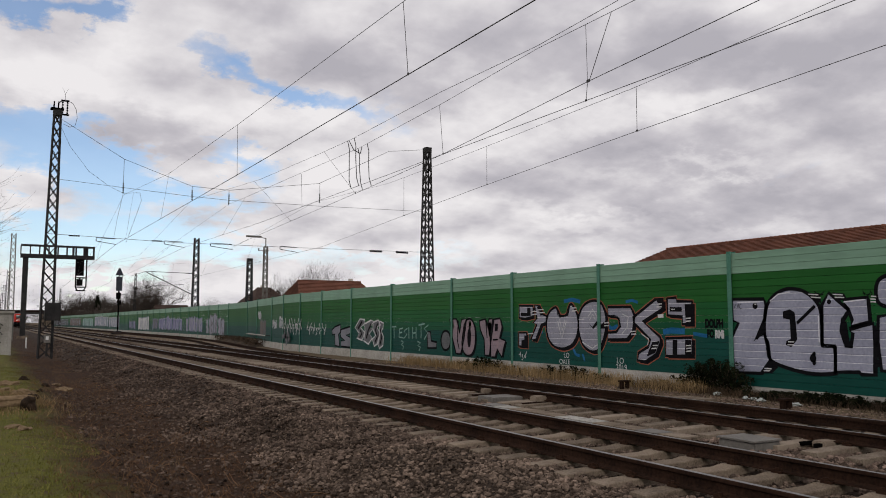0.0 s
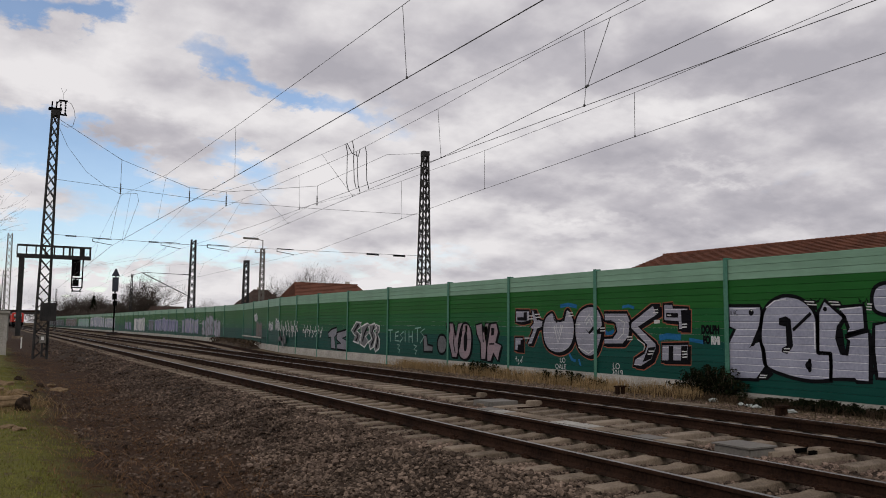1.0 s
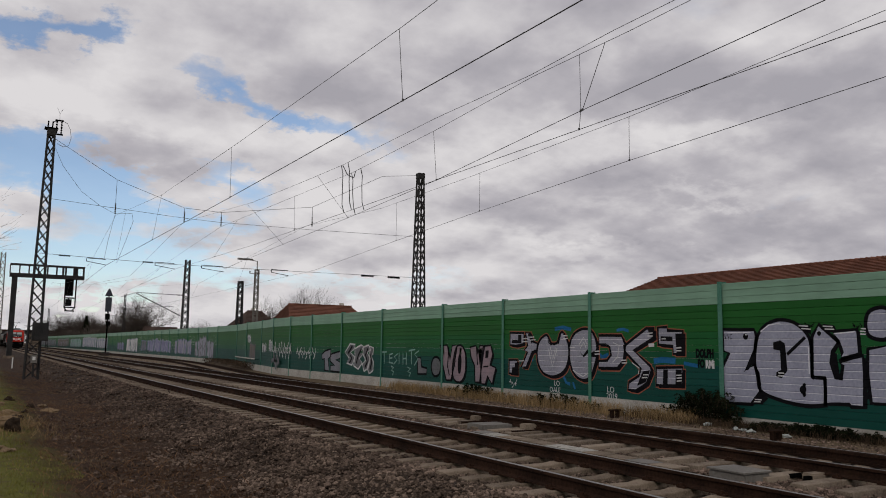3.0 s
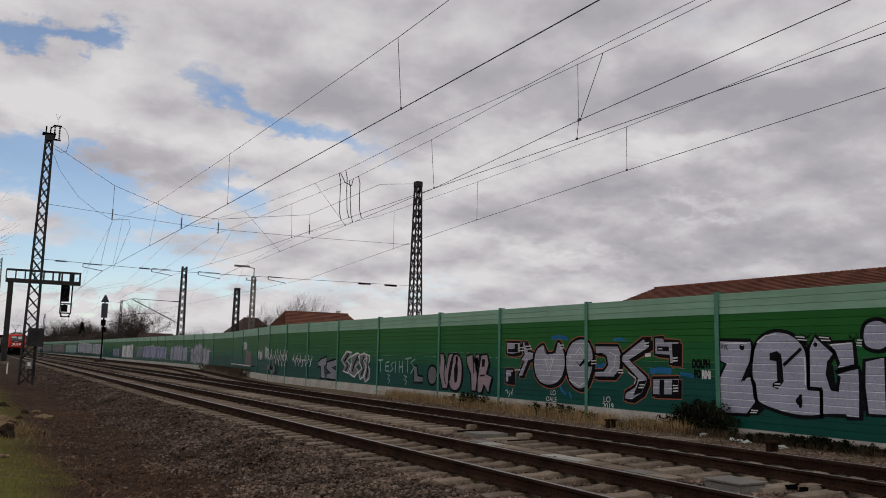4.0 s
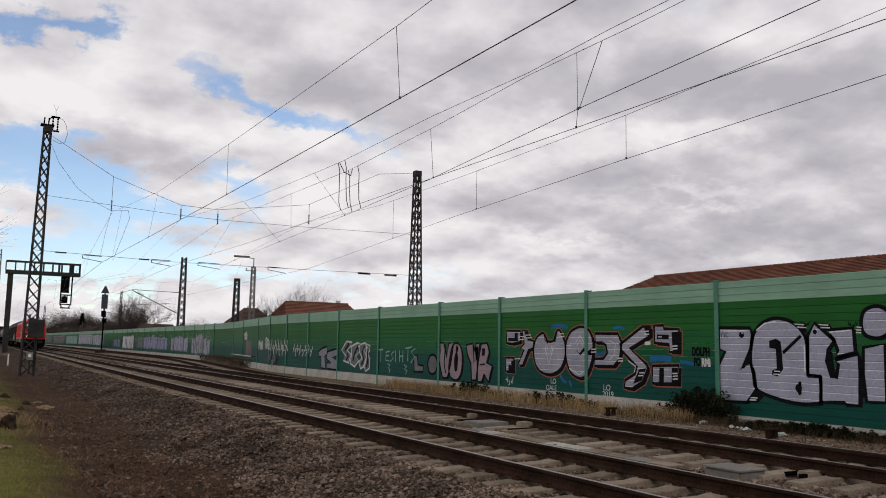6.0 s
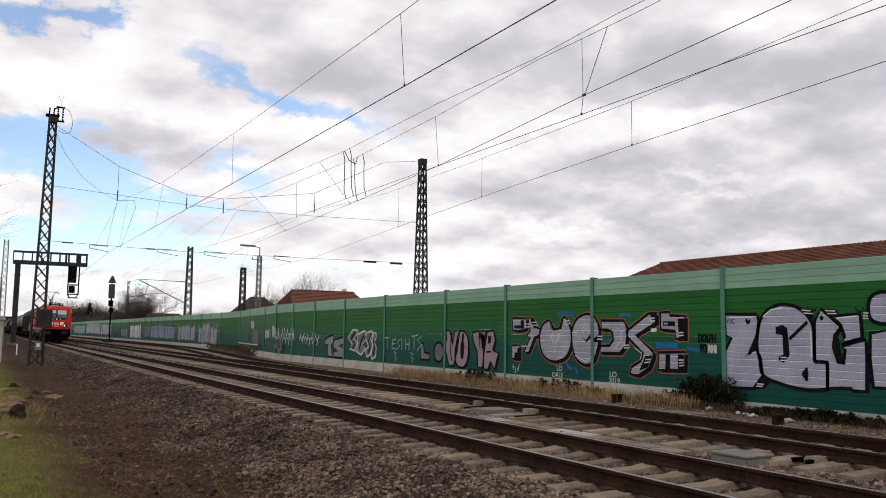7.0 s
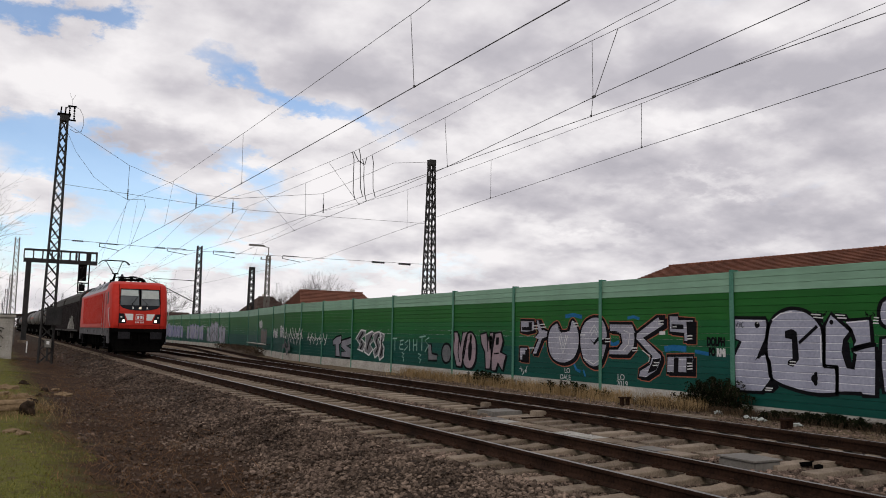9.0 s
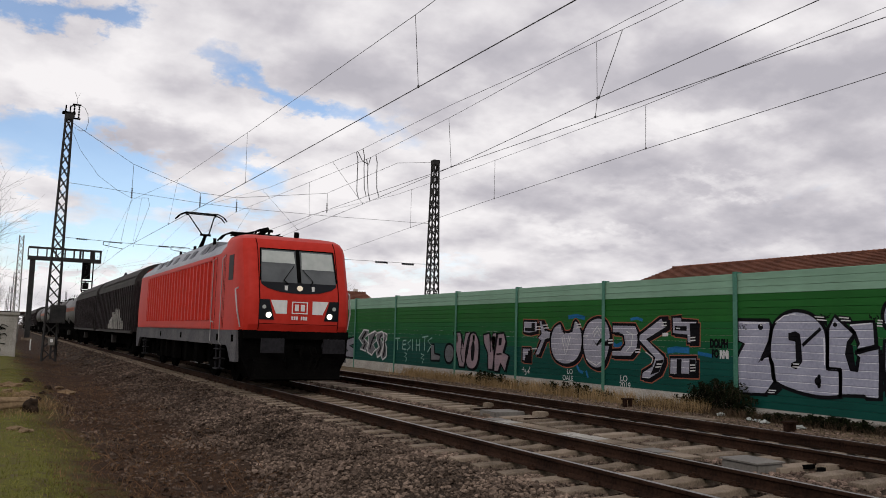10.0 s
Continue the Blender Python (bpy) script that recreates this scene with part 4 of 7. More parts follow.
loco = build_loco()
TRAIN = [(loco, 0.0)]
van = build_van("sooty dark sliding-wall goods wagon with ribbed sides")
TRAIN.append((van, 18.75))
van_2 = copy_thing(van, pose(TRACK_1, 56, 0))
TRAIN.append((van_2, 35.3))
tank = build_tank("pale grey tank wagon with an orange band", TANK, True)
TRAIN.append((tank, 51.9))
dark = build_tank("grimy dark tank wagon", TANK_DARK, False)
TRAIN.append((dark, 68.2))
for i in range(9):
    if i in (3, 4, 7):
        TRAIN.append((copy_thing(van, pose(TRACK_1, 100, 0)), 84.6 + 16.4 * i))
    else:
        TRAIN.append((copy_thing(tank if i in (1, 5) else dark, pose(TRACK_1, 100, 0)), 84.6 + 16.4 * i))

WAGON_SPRAY = material("faded_white_spray", (0.13, 0.125, 0.115), (0.34, 0.33, 0.30), 0.6, 0, 12, 1.5, 0.0)
rnd_w = random.Random(14)
for k in range(15):
    bm = bmesh.new()
    y = 2.9 + 0.42 * k + rnd_w.uniform(-0.05, 0.05)
    box(bm, -1.536, y, 1.3, -1.455, y + rnd_w.uniform(0.1, 0.22), 1.5 + 0.9 * math.sin(math.pi * (k + 0.5) / 15) * rnd_w.uniform(0.6, 1.1))
    part("graffiti_stroke", bm, WAGON_SPRAY, van, "faded white spray paint")


def motions():
    """The train comes down the near track at a steady 25.9 m/s; the wheels of the locomotive roll with it."""
    times = [0, 1 / 30] + [0.5 * i for i in range(1, 20)] + [299 / 30, 10.0]
    for ob, back in TRAIN:
        walk(ob, [(t, pose(TRACK_1, 20.03 + 25.88 * (10 - t) + back, 0)) for t in times])
    for ob, place, r in ROLLING:
        if ob.parent == loco:
            rows = []
            for k in range(301):
                rows.append((k / 30, pose(*place, math.degrees(25.88 * k / 30 / r), 0, 0)))
            walk(ob, rows)


# ---- third track, running out of the second ----
def branch_x(y):
    k = min(1.0, max(0.0, (y - 22) / 62))
    return TRACK_2 + 5.1 * (3 * k * k - 2 * k ** 3)


def build_branch():
    track = thing("railway_track", pose(0, 0, 0), "branch track that swings away beyond the points", "railway track", kind="structure")
    half = [(0.0, 0.0), (0.036, -0.006), (0.036, -0.038), (0.009, -0.052), (0.008, -0.13), (0.075, -0.15), (0.075, -0.165)]
    ring = half + [(-x, z) for x, z in half[:0:-1]]
    for s in (-1, 1):
        bm = bmesh.new()
        last = None
        for j in range(60):
            y = 30 + 3 * j if j < 40 else 150 + 40 * (j - 40)
            now = [bm.verts.new((branch_x(y) + s * 0.7535 + x, y, z - 0.003)) for x, z in ring]
            if last:
                for i in range(len(ring)):
                    bm.faces.new((last[i], last[(i + 1) % len(ring)], now[(i + 1) % len(ring)], now[i]))
            last = now
        part("rail", bm, RUST, track)
    y = 46.0
    while y < 110:
        ob = part("sleeper", SLEEPER_ME, None, track)
        ob.location = (branch_x(y), y, -0.006)
        y += 0.62


build_branch()


def build_switch_rails():
    """Check rails and blades between the rails of the second track."""
    track = thing("point_blades", pose(TRACK_2, 0, 0), "rusty check rail and point blades inside the second track", "railway points", kind="structure")
    for s, y0, y1, dx in ((1, -10, 34, -0.11), (-1, 16, 44, 0.10)):
        bm = bmesh.new()
        for (w, z0, z1) in ((0.035, -0.045, -0.004), (0.009, -0.13, -0.045), (0.06, -0.165, -0.13)):
            box(bm, s * 0.7535 + dx - w, y0, z0, s * 0.7535 + dx + w, y1, z1)
        part("check_rail", bm, RUST, track)


build_switch_rails()


# ---- overhead line ----
def build_line(label, contact, carrier, droppers, thick=0.0072):
    line = thing("overhead_line", pose(0, 0, 0), label, "overhead line", "overhead lines", kind="structure")

    def at(points, y):
        for p, q in zip(points[:-1], points[1:]):
            if p[1] <= y <= q[1]:
                return Vector(p).lerp(Vector(q), (y - p[1]) / (q[1] - p[1]))
        return Vector(points[-1])
    def nearer(points):
        return [tuple(Vector(EYE) + (Vector(p) - Vector(EYE)) * 1.09) if p[1] < 44 else p for p in points]
    contact, carrier = nearer(contact), nearer(carrier)
    droppers = [y * 1.09 if y < 44 else y for y in droppers]
    bm = bmesh.new()
    wire(bm, contact, thick)
    part("contact_wire", bm, WIRE, line)
    if carrier:
        bm = bmesh.new()
        wire(bm, carrier, 0.006)
        part("carrier_wire", bm, WIRE, line)
        for y in droppers:
            bm = bmesh.new()
            a_, b_ = at(contact, y), at(carrier, y)
            wire(bm, [tuple(a_), tuple(b_)], 0.0042, 4)
            box(bm, a_.x - 0.012, a_.y - 0.02, a_.z - 0.01, a_.x + 0.012, a_.y + 0.02, a_.z + 0.035)
            part("dropper", bm, WIRE, line)


build_line("contact and carrier wire over the main track", [(5.9, -30, 5.5), (5.82, 8.1, 5.5), (5.72, 22.4, 5.5), (5.72, 48, 5.72), (6.9, 105, 5.55), (6.4, 165, 5.55), (6.9, 400, 5.55)],
           [(5.8, -30, 8.2), (5.7, -10, 7.15), (5.7, 3, 6.75), (5.7, 11.6, 6.72), (5.7, 21.9, 6.91), (5.75, 32.7, 7.24), (6.06, 48, 8.55), (6.4, 62, 7.2), (6.6, 76, 6.7), (6.7, 90, 7.3), (6.8, 105, 8.4), (6.6, 135, 6.8), (6.5, 165, 8.3), (6.7, 220, 6.9), (6.8, 400, 7.5)],
           [-8, 2, 11.7, 22.2, 32.7, 41, 60, 70, 80, 92, 120, 135, 150, 180, 200], 0.0095)
build_line("contact and carrier wire over the crossover", [(6.2, -20, 5.6), (8.51, 6.92, 5.6), (8.85, 10.84, 5.6), (9.61, 17.54, 5.6), (10.06, 23.6, 5.6), (10.68, 34.05, 5.6), (12.2, 48, 5.9)],
           [(7.6, -20, 7.9), (9.1, 3, 6.95), (9.0, 10.17, 6.86), (9.0, 12.54, 6.78), (9.0, 16.43, 6.85), (9.0, 22.0, 6.81), (9.0, 24.9, 6.88), (9.0, 31.4, 7.08), (9.78, 48, 8.5), (10.2, 70, 6.9), (10.6, 105, 8.3)], [24.2, 32.2])
build_line("contact and carrier wire over the second track", [(9.6, -30, 5.6), (9.6, 6.35, 5.6), (9.6, 17.54, 5.6), (9.6, 33.5, 5.6), (9.4, 48, 5.72), (10.9, 105, 5.6), (10.6, 165, 5.55), (10.7, 400, 5.55)],
           [(9.6, -30, 8.0), (9.5, 0, 7.2), (9.5, 10.3, 7.01), (9.5, 13.2, 7.02), (9.5, 17.3, 6.84), (9.5, 22.5, 6.72), (9.6, 33, 6.95), (11.9, 48, 8.4), (11.3, 70, 6.8), (11.0, 105, 8.3), (10.8, 135, 6.7), (10.7, 165, 8.2), (10.7, 400, 7.5)], [17.4, 28, 38, 62, 78, 92, 120, 150])
build_line("contact and carrier wire over the branch track", [(9.2, -25, 5.6), (11.59, 7.18, 5.6), (12.14, 13.29, 5.6), (13.04, 21.58, 5.6), (14.15, 30.31, 5.6), (15.75, 42.45, 5.6), (16.2, 48, 5.7), (16.4, 105, 5.6)],
           [(12.0, -25, 8.2), (11.2, 0, 6.8), (11.6, 7.97, 6.59), (11.9, 10.97, 6.58), (12.14, 13.26, 6.59), (13.04, 21.57, 6.81), (14.15, 30.34, 7.2), (17.2, 48, 8.9), (16.8, 75, 6.9), (16.4, 105, 8.4)], [13.2, 20.7, 28.4, 60, 75, 90])


def slanted_hangers():
    line = thing("overhead_line", pose(0, 0, 0), "slanting droppers between the wires of two tracks", "overhead line", "overhead lines", kind="structure")
    for p, q in (((10.36, 11.93, 7.51), (9.64, 11.76, 5.97)), ((10.36, 12.72, 7.52), (9.65, 11.82, 5.97)), ((9.65, 11.82, 5.97), (10.46, 12.87, 5.97))):
        bm = bmesh.new()
        wire(bm, [p, q], 0.005, 4)
        box(bm, q[0] - 0.012, q[1] - 0.02, q[2] - 0.01, q[0] + 0.012, q[1] + 0.02, q[2] + 0.035)
        part("dropper", bm, WIRE, line)


slanted_hangers()


def build_jumpers():
    loop = thing("jumper_cable", pose(0, 0, 0), "four looped jumper cables between carrier and contact wires", "cable", kind="structure")
    for x, y, dz, x2, y2 in ((9.0, 22.2, 6.81, 9.62, 23.4), (9.0, 21.7, 6.81, 9.62, 22.8), (9.5, 22.6, 6.73, 10.05, 23.5), (9.5, 21.9, 6.74, 9.95, 22.6)):
        bm = bmesh.new()
        x, y, dz, x2, y2 = x * 1.09, y * 1.09, 1.434 + (dz - 1.434) * 1.09, x2 * 1.09, y2 * 1.09
        wire(bm, [(x, y, dz), (x + 0.06, y, dz - 0.25), (x + 0.1, y + 0.1, dz - 0.6), (x2 - 0.08, y2, 6.25), (x2, y2, 5.98)], 0.014)
        part("cable_loop", bm, WIRE, loop)
    bm = bmesh.new()
    wire(bm, [(9.81, 24.1, 7.3), (10.03, 24.2, 7.02), (10.3, 24.3, 6.96), (10.36, 24.3, 7.2)], 0.014)
    part("cable_loop", bm, WIRE, loop)


build_jumpers()


def insulator(bm, p, q, n=5, r=0.07):
    p, q = Vector(p), Vector(q)
    for i in range(n):
        c = p.lerp(q, (i + 0.5) / n)
        d = (q - p) / n * 0.25
        bar(bm, c - d, c + d, 2 * r, None, 8)
    bar(bm, p, q, 0.04, None, 6)


def build_span():
    span = thing("cross_span", pose(0, SPAN_Y, 0), "cross-span wires with insulators between the two tall masts", "overhead line", kind="structure")
    bm = bmesh.new()
    wire(bm, [(2.45, 0, 12.6), (6.0, 0, 10.56), (9.76, 0, 9.32), (11.9, 0, 9.26), (17.56, 0, 10.14), (22.4, 0, 12.7), (25.2, 0, 13.1)], 0.012)
    part("head_span_wire", bm, WIRE, span)
    bm = bmesh.new()
    wire(bm, [(2.3, 0, 9.16), (9.8, 0, 8.72), (11.9, 0, 8.66), (17.6, 0, 8.7), (25.2, 0, 8.86)], 0.011)
    part("upper_fixing_wire", bm, WIRE, span)
    bm = bmesh.new()
    wire(bm, [(2.3, 0, 6.15), (9.0, 0, 5.98), (17, 0, 6.02), (25.2, 0, 6.1)], 0.012)
    part("lower_fixing_wire", bm, WIRE, span)
    for x, z0, z1 in ((6.0, 10.56, 8.6), (9.77, 9.32, 8.5), (11.91, 9.26, 8.4), (17.6, 10.14, 8.9)):
        bm = bmesh.new()
        wire(bm, [(x, 0, z0), (x, 0, z1 + 0.65)], 0.012)
        insulator(bm, (x, 0, z1 + 0.62), (x, 0, z1), 6, 0.045)
        part("hanger", bm, WIRE, span)
    for x in (3.6, 7.9, 21.5, 23.4):
        bm = bmesh.new()
        half = 0.28 if x < 20 else 0.45
        zz = 6.1 if x < 5 else 6.02
        insulator(bm, (x - half, 0, zz), (x + half, 0, zz), 5 if x < 20 else 6, 0.05 if x < 20 else 0.075)
        part("insulator", bm, BLACK, span)
    for x0, x1 in ((4.7, 5.72), (8.3, 9.4), (10.9, 12.2), (15.1, 16.2)):
        bm = bmesh.new()
        bar(bm, (x0, 0, 6.05), (x1 - 0.05, 0, 6.03), 0.035)
        bar(bm, (x0, 0, 6.02), (x0, 0, 5.86), 0.035)
        bar(bm, (x0, 0, 5.87), (x1, 0, 5.72), 0.03)
        part("steady_arm", bm, BLACK, span)
    bm = bmesh.new()
    wire(bm, [(2.5, 0, 12.5), (3.2, 0, 11.0), (4.2, 0, 9.7), (5.2, 0, 9.0), (6.0, 0, 8.62), (6.9, 0, 8.72), (7.0, 0.1, 8.3), (6.7, 0.3, 7.2), (6.3, 0.4, 5.9)], 0.009)
    wire(bm, [(6.0, 0, 8.55), (5.75, 0, 7.2), (5.6, 0, 6.1)], 0.008)
    part("feeder_cable", bm, WIRE, span)


build_span()


def mast_fittings():
    f = thing("mast_head_switch", pose(2.52, SPAN_Y, 12.9), "dark switch insulators and loop cable on the mast head", "mast fitting")
    bm = bmesh.new()
    box(bm, -0.36, -0.26, 0.04, 0.30, 0.26, 0.1)
    part("switch_plate", bm, BLACK, f)
    for z in (-0.22, 0.56):
        bm = bmesh.new()
        box(bm, 0.14, -0.08, z, 0.56, 0.08, z + 0.06)
        part("insulator_clamp", bm, BLACK, f)
    for x in (0.23, 0.47):
        bm = bmesh.new()
        insulator(bm, (x, 0, -0.16), (x, 0, 0.56), 5, 0.05)
        part("insulator", bm, BLACK, f)
    bm = bmesh.new()
    for x in (-0.2, 0.02):
        bar(bm, (x, 0, 0.1), (x + 0.02, 0, 0.5), 0.07)
    bar(bm, (0.02, 0, 0.42), (0.2, 0, 0.58), 0.05)
    part("switch_gear", bm, BLACK, f)
    bm = bmesh.new()
    wire(bm, [(0.5, 0, 0.6), (0.75, 0, 0.48), (0.92, 0, 0.15), (0.98, 0, -0.3), (0.88, 0, -0.75), (0.62, 0, -0.85), (0.3, 0, -0.7)], 0.012)
    part("loop_cable", bm, WIRE, f)
    bm = bmesh.new()
    wire(bm, [(0.36, 0, 0.62), (0.34, 0, 0.95), (0.2, 0, 1.3)], 0.008)
    wire(bm, [(0.34, 0, 0.95), (0.48, 0, 1.25)], 0.008)
    part("spark_horn", bm, WIRE, f)
    c = thing("mast_cabinet", pose(2.66, SPAN_Y - 0.56, 1.5), "dark steel cabinet bolted to the lattice mast", "cabinet")
    bm = bmesh.new()
    box(bm, -0.38, -0.22, 0, 0.38, 0.14, 0.95)
    part("case", bm, STEEL, c, bevel=0.02)
    bm = bmesh.new()
    box(bm, -0.32, -0.235, 0.06, 0.32, -0.222, 0.88)
    box(bm, 0.2, -0.25, 0.4, 0.24, -0.235, 0.55)
    part("door", bm, STEEL, c)
    s = thing("mast_sign", pose(2.46, SPAN_Y - 0.50, 0.35), "small grey drive box with a white plate on the mast", "sign")
    bm = bmesh.new()
    box(bm, -0.15, -0.12, 0, 0.15, 0.08, 0.42)
    part("case", bm, GALV, s)
    bm = bmesh.new()
    box(bm, -0.07, -0.13, 0.15, 0.07, -0.121, 0.33)
    part("plate", bm, WHITE, s)
    bm = bmesh.new()
    bar(bm, (0, 0.05, 0.0), (0, 0.05, -0.72), 0.1)
    part("drive_rod", bm, STEEL, s)
    for x, y, top in ((1.4, 96, 10.7), (1.7, 150, 9.8), (1.6, 205, 9.6), (1.5, 260, 9.5), (1.5, 330, 9.4)):
        build_mast(x, y, -0.5, top, 0.62, 0.4, "grey lattice mast beside the far line", False, 0.7, 0.07, 0.04, GALV if y < 100 else STEEL)


mast_fittings()


def side_masts():
    m = build_mast(21.9, 104, -0.5, 11.95, 0.85, 0.5, "steel lattice mast with a bracket arm behind the barrier", False, 0.9, 0.1, 0.06)
    bm = bmesh.new()
    base = 0.5
    bar(bm, (-0.3, 0, 4.8 + base), (-5.9, 0, 7.5 + base), 0.09)
    bar(bm, (-0.3, 0, 7.5 + base), (-5.9, 0, 7.6 + base), 0.06)
    bar(bm, (-5.9, 0, 7.6 + base), (-7.6, 0, 7.0 + base), 0.05)
    bar(bm, (-1.4, 0, 6.1 + base), (-5.2, 0, 5.8 + base), 0.05)
    bar(bm, (-5.2, 0, 5.8 + base), (-6.6, 0, 5.45 + base), 0.05)
    insulator(bm, (-0.35, 0, 7.5 + base), (-1.2, 0, 7.52 + base), 5, 0.08)
    part("bracket_arm", bm, STEEL, m)
    build_mast(27.6, 100, -0.5, 9.3, 0.75, 0.5, "dark stocky lattice mast behind the barrier", True, 0.8, 0.11, 0.07)
    lamp = thing("yard_lamp", pose(29.6, 100, -0.5), "grey lattice lamp mast with a flat arm", "lamp mast")
    bm = bmesh.new()
    lattice(bm, 0, 0, 0, 11.4, 0.6, 0.42, 0.8, 0.08, 0.05)
    part("lattice", bm, GALV, lamp)
    bm = bmesh.new()
    bar(bm, (0, 0, 11.3), (0, 0, 12.5), 0.1)
    bar(bm, (0.05, 0, 12.45), (-0.7, 0, 12.55), 0.08)
    box(bm, -2.5, -0.15, 12.52, -0.6, 0.15, 12.74)
    bar(bm, (-1.0, 0, 10.9), (0.4, 0, 10.95), 0.07)
    insulator(bm, (-0.9, 0, 10.95), (-0.9, 0, 11.2), 2, 0.1)
    part("lamp_arm", bm, GALV, lamp)
    for x, y, top in ((23.3, 164, 10.8), (13.6, 215, 9.4), (14.2, 290, 9.2)):
        mm = build_mast(x, y, -0.5, top, 0.5, 0.25, "distant lattice mast with a bracket arm", False, 0.8, 0.06, 0.04)
        bm = bmesh.new()
        bar(bm, (0, 0, 6.9), (-2.6, 0, 7.2), 0.07)
        bar(bm, (0, 0, 6.0), (-2.6, 0, 7.0), 0.06)
        part("bracket_arm", bm, STEEL, mm)


side_masts()


# ---- signals ----
def build_gantry():
    g = thing("signal_gantry", pose(0, 105, -0.45), "dark steel cantilever signal gantry over the tracks", "signal gantry")
    bm = bmesh.new()
    box(bm, 2.57, -0.4, 0, 3.13, 0.4, 9.4)
    for z in (2.0, 4.0, 6.0, 8.0):
        box(bm, 2.53, -0.45, z, 3.17, 0.45, z + 0.08)
    part("column", bm, STEEL, g)
    bm = bmesh.new()
    box(bm, 2.3, -0.5, 0, 3.4, 0.5, 0.3)
    part("footing", bm, SLEEPER, g)
    bm = bmesh.new()
    box(bm, 2.3, -0.55, 9.3, 10.15, 0.55, 9.72)
    part("girder", bm, STEEL, g)
    bm = bmesh.new()
    for y in (-0.55, 0.55):
        box(bm, 2.3, y - 0.03, 10.66, 10.15, y + 0.03, 10.82)
        for i in range(9):
            x = 2.32 + 0.97 * i
            box(bm, x - 0.05, y - 0.04, 9.72, x + 0.05, y + 0.04, 10.7)
    box(bm, 8.95, -0.3, 9.75, 9.45, 0.3, 10.7)
    box(bm, 7.75, -0.3, 9.75, 7.95, 0.3, 10.7)
    part("railing", bm, STEEL, g)
    s = part("hanging_signal", finish("hanging_signal", _signal_cage(), BLACK), None, g, "black signal head in a hanging cage")
    for z in (7.0, 6.6):
        part("signal_lens", _lens(8.6, z), GLASS, s)
    return g


def _lens(x, z):
    bm = bmesh.new()
    bar(bm, (x, -0.34, z), (x, -0.42, z), 0.2, None, 12)
    return bm


def _signal_cage():
    bm = bmesh.new()
    for x in (8.2, 9.35):
        for y in (-0.3, 0.3):
            bar(bm, (x, y, 9.3), (x, y, 6.0), 0.09)
            bar(bm, (x, y, 6.0), (8.45 if x < 9 else 9.05, y, 5.55), 0.08)
    for z in (6.0, 7.1, 5.58):
        box(bm, 8.25, -0.35, z - 0.06, 9.3, 0.35, z + 0.06)
    box(bm, 8.25, -0.3, 7.35, 9.05, 0.1, 9.25)
    box(bm, 8.3, -0.3, 6.15, 8.95, 0.1, 6.95)
    return bm


build_gantry()


SIGNAL = material("weathered_signal_grey", (0.03, 0.034, 0.045), (0.06, 0.066, 0.08), 0.7, 0, 14, 1.5, 0.1, 0.003)


def build_signal():
    s = thing("post_signal", pose(16.17, 130, -0.4), "black post signal with a pointed head", "signal")
    bm = bmesh.new()
    bar(bm, (0, 0, 0), (0, 0, 6.6), 0.22, None, 8)
    part("post", bm, BLACK, s)
    bm = bmesh.new()
    box(bm, -0.42, -0.2, 6.5, 0.42, 0.2, 8.62)
    box(bm, -0.08, -0.1, 8.62, 0.08, 0.1, 8.8)
    extrude(bm, [(-0.58, 8.8), (0.58, 8.8), (0.08, 9.9), (-0.08, 9.9)], "y", -0.15, 0.15)
    part("signal_head", bm, SIGNAL, s)
    bm = bmesh.new()
    box(bm, -0.36, -0.2, 5.3, 0.28, 0.2, 6.2)
    box(bm, -0.2, -0.2, 4.4, 0.36, 0.2, 5.1)
    part("distant_head", bm, BLACK, s)
    bm = bmesh.new()
    box(bm, -0.5, -0.5, 0, 0.5, 0.5, 0.5)
    box(bm, -0.9, -0.3, 0.0, -0.5, 0.3, 0.35)
    part("foot_box", bm, STEEL, s)


build_signal()


# ---- buildings beyond the barrier ----
def tiled_slope(owner, p, q, r_, s_, rows, name="roof_slope", tile=None):
    """A pitched roof plane p-q (ridge) to s_-r_ (eaves) in overlapping tile courses."""
    p, q, r_, s_ = (Vector(v) for v in (p, q, r_, s_))
    n = (q - p).cross(s_ - p).normalized()
    if n.z < 0:
        n = -n
    bm = bmesh.new()
    base = [bm.verts.new(v - n * 0.03) for v in (p, q, r_, s_)] if (q - p).length > 0.01 else [bm.verts.new(v - n * 0.03) for v in (p, r_, s_)]
    deck = bm.faces.new(base)
    bmesh.ops.solidify(bm, geom=[deck], thickness=0.05)
    slope = part(name, bm, tile or TILE, owner)
    for k in range(rows):
        bm = bmesh.new()
        a_, b_ = k / rows, (k + 1) / rows
        pts = [p.lerp(s_, a_) + n * 0.01, q.lerp(r_, a_) + n * 0.01, q.lerp(r_, b_) + n * 0.07, p.lerp(s_, b_) + n * 0.07]
        top = [bm.verts.new(v) for v in pts]
        low = [bm.verts.new(v - n * 0.06) for v in pts]
        bm.faces.new(top)
        bm.faces.new(low[::-1])
        for i in range(4):
            bm.faces.new((top[i], low[i], low[(i + 1) % 4], top[(i + 1) % 4]))
        bmesh.ops.remove_doubles(bm, verts=bm.verts[:], dist=0.001)
        part("tile_course", bm, tile or TILE, slope)
    return slope


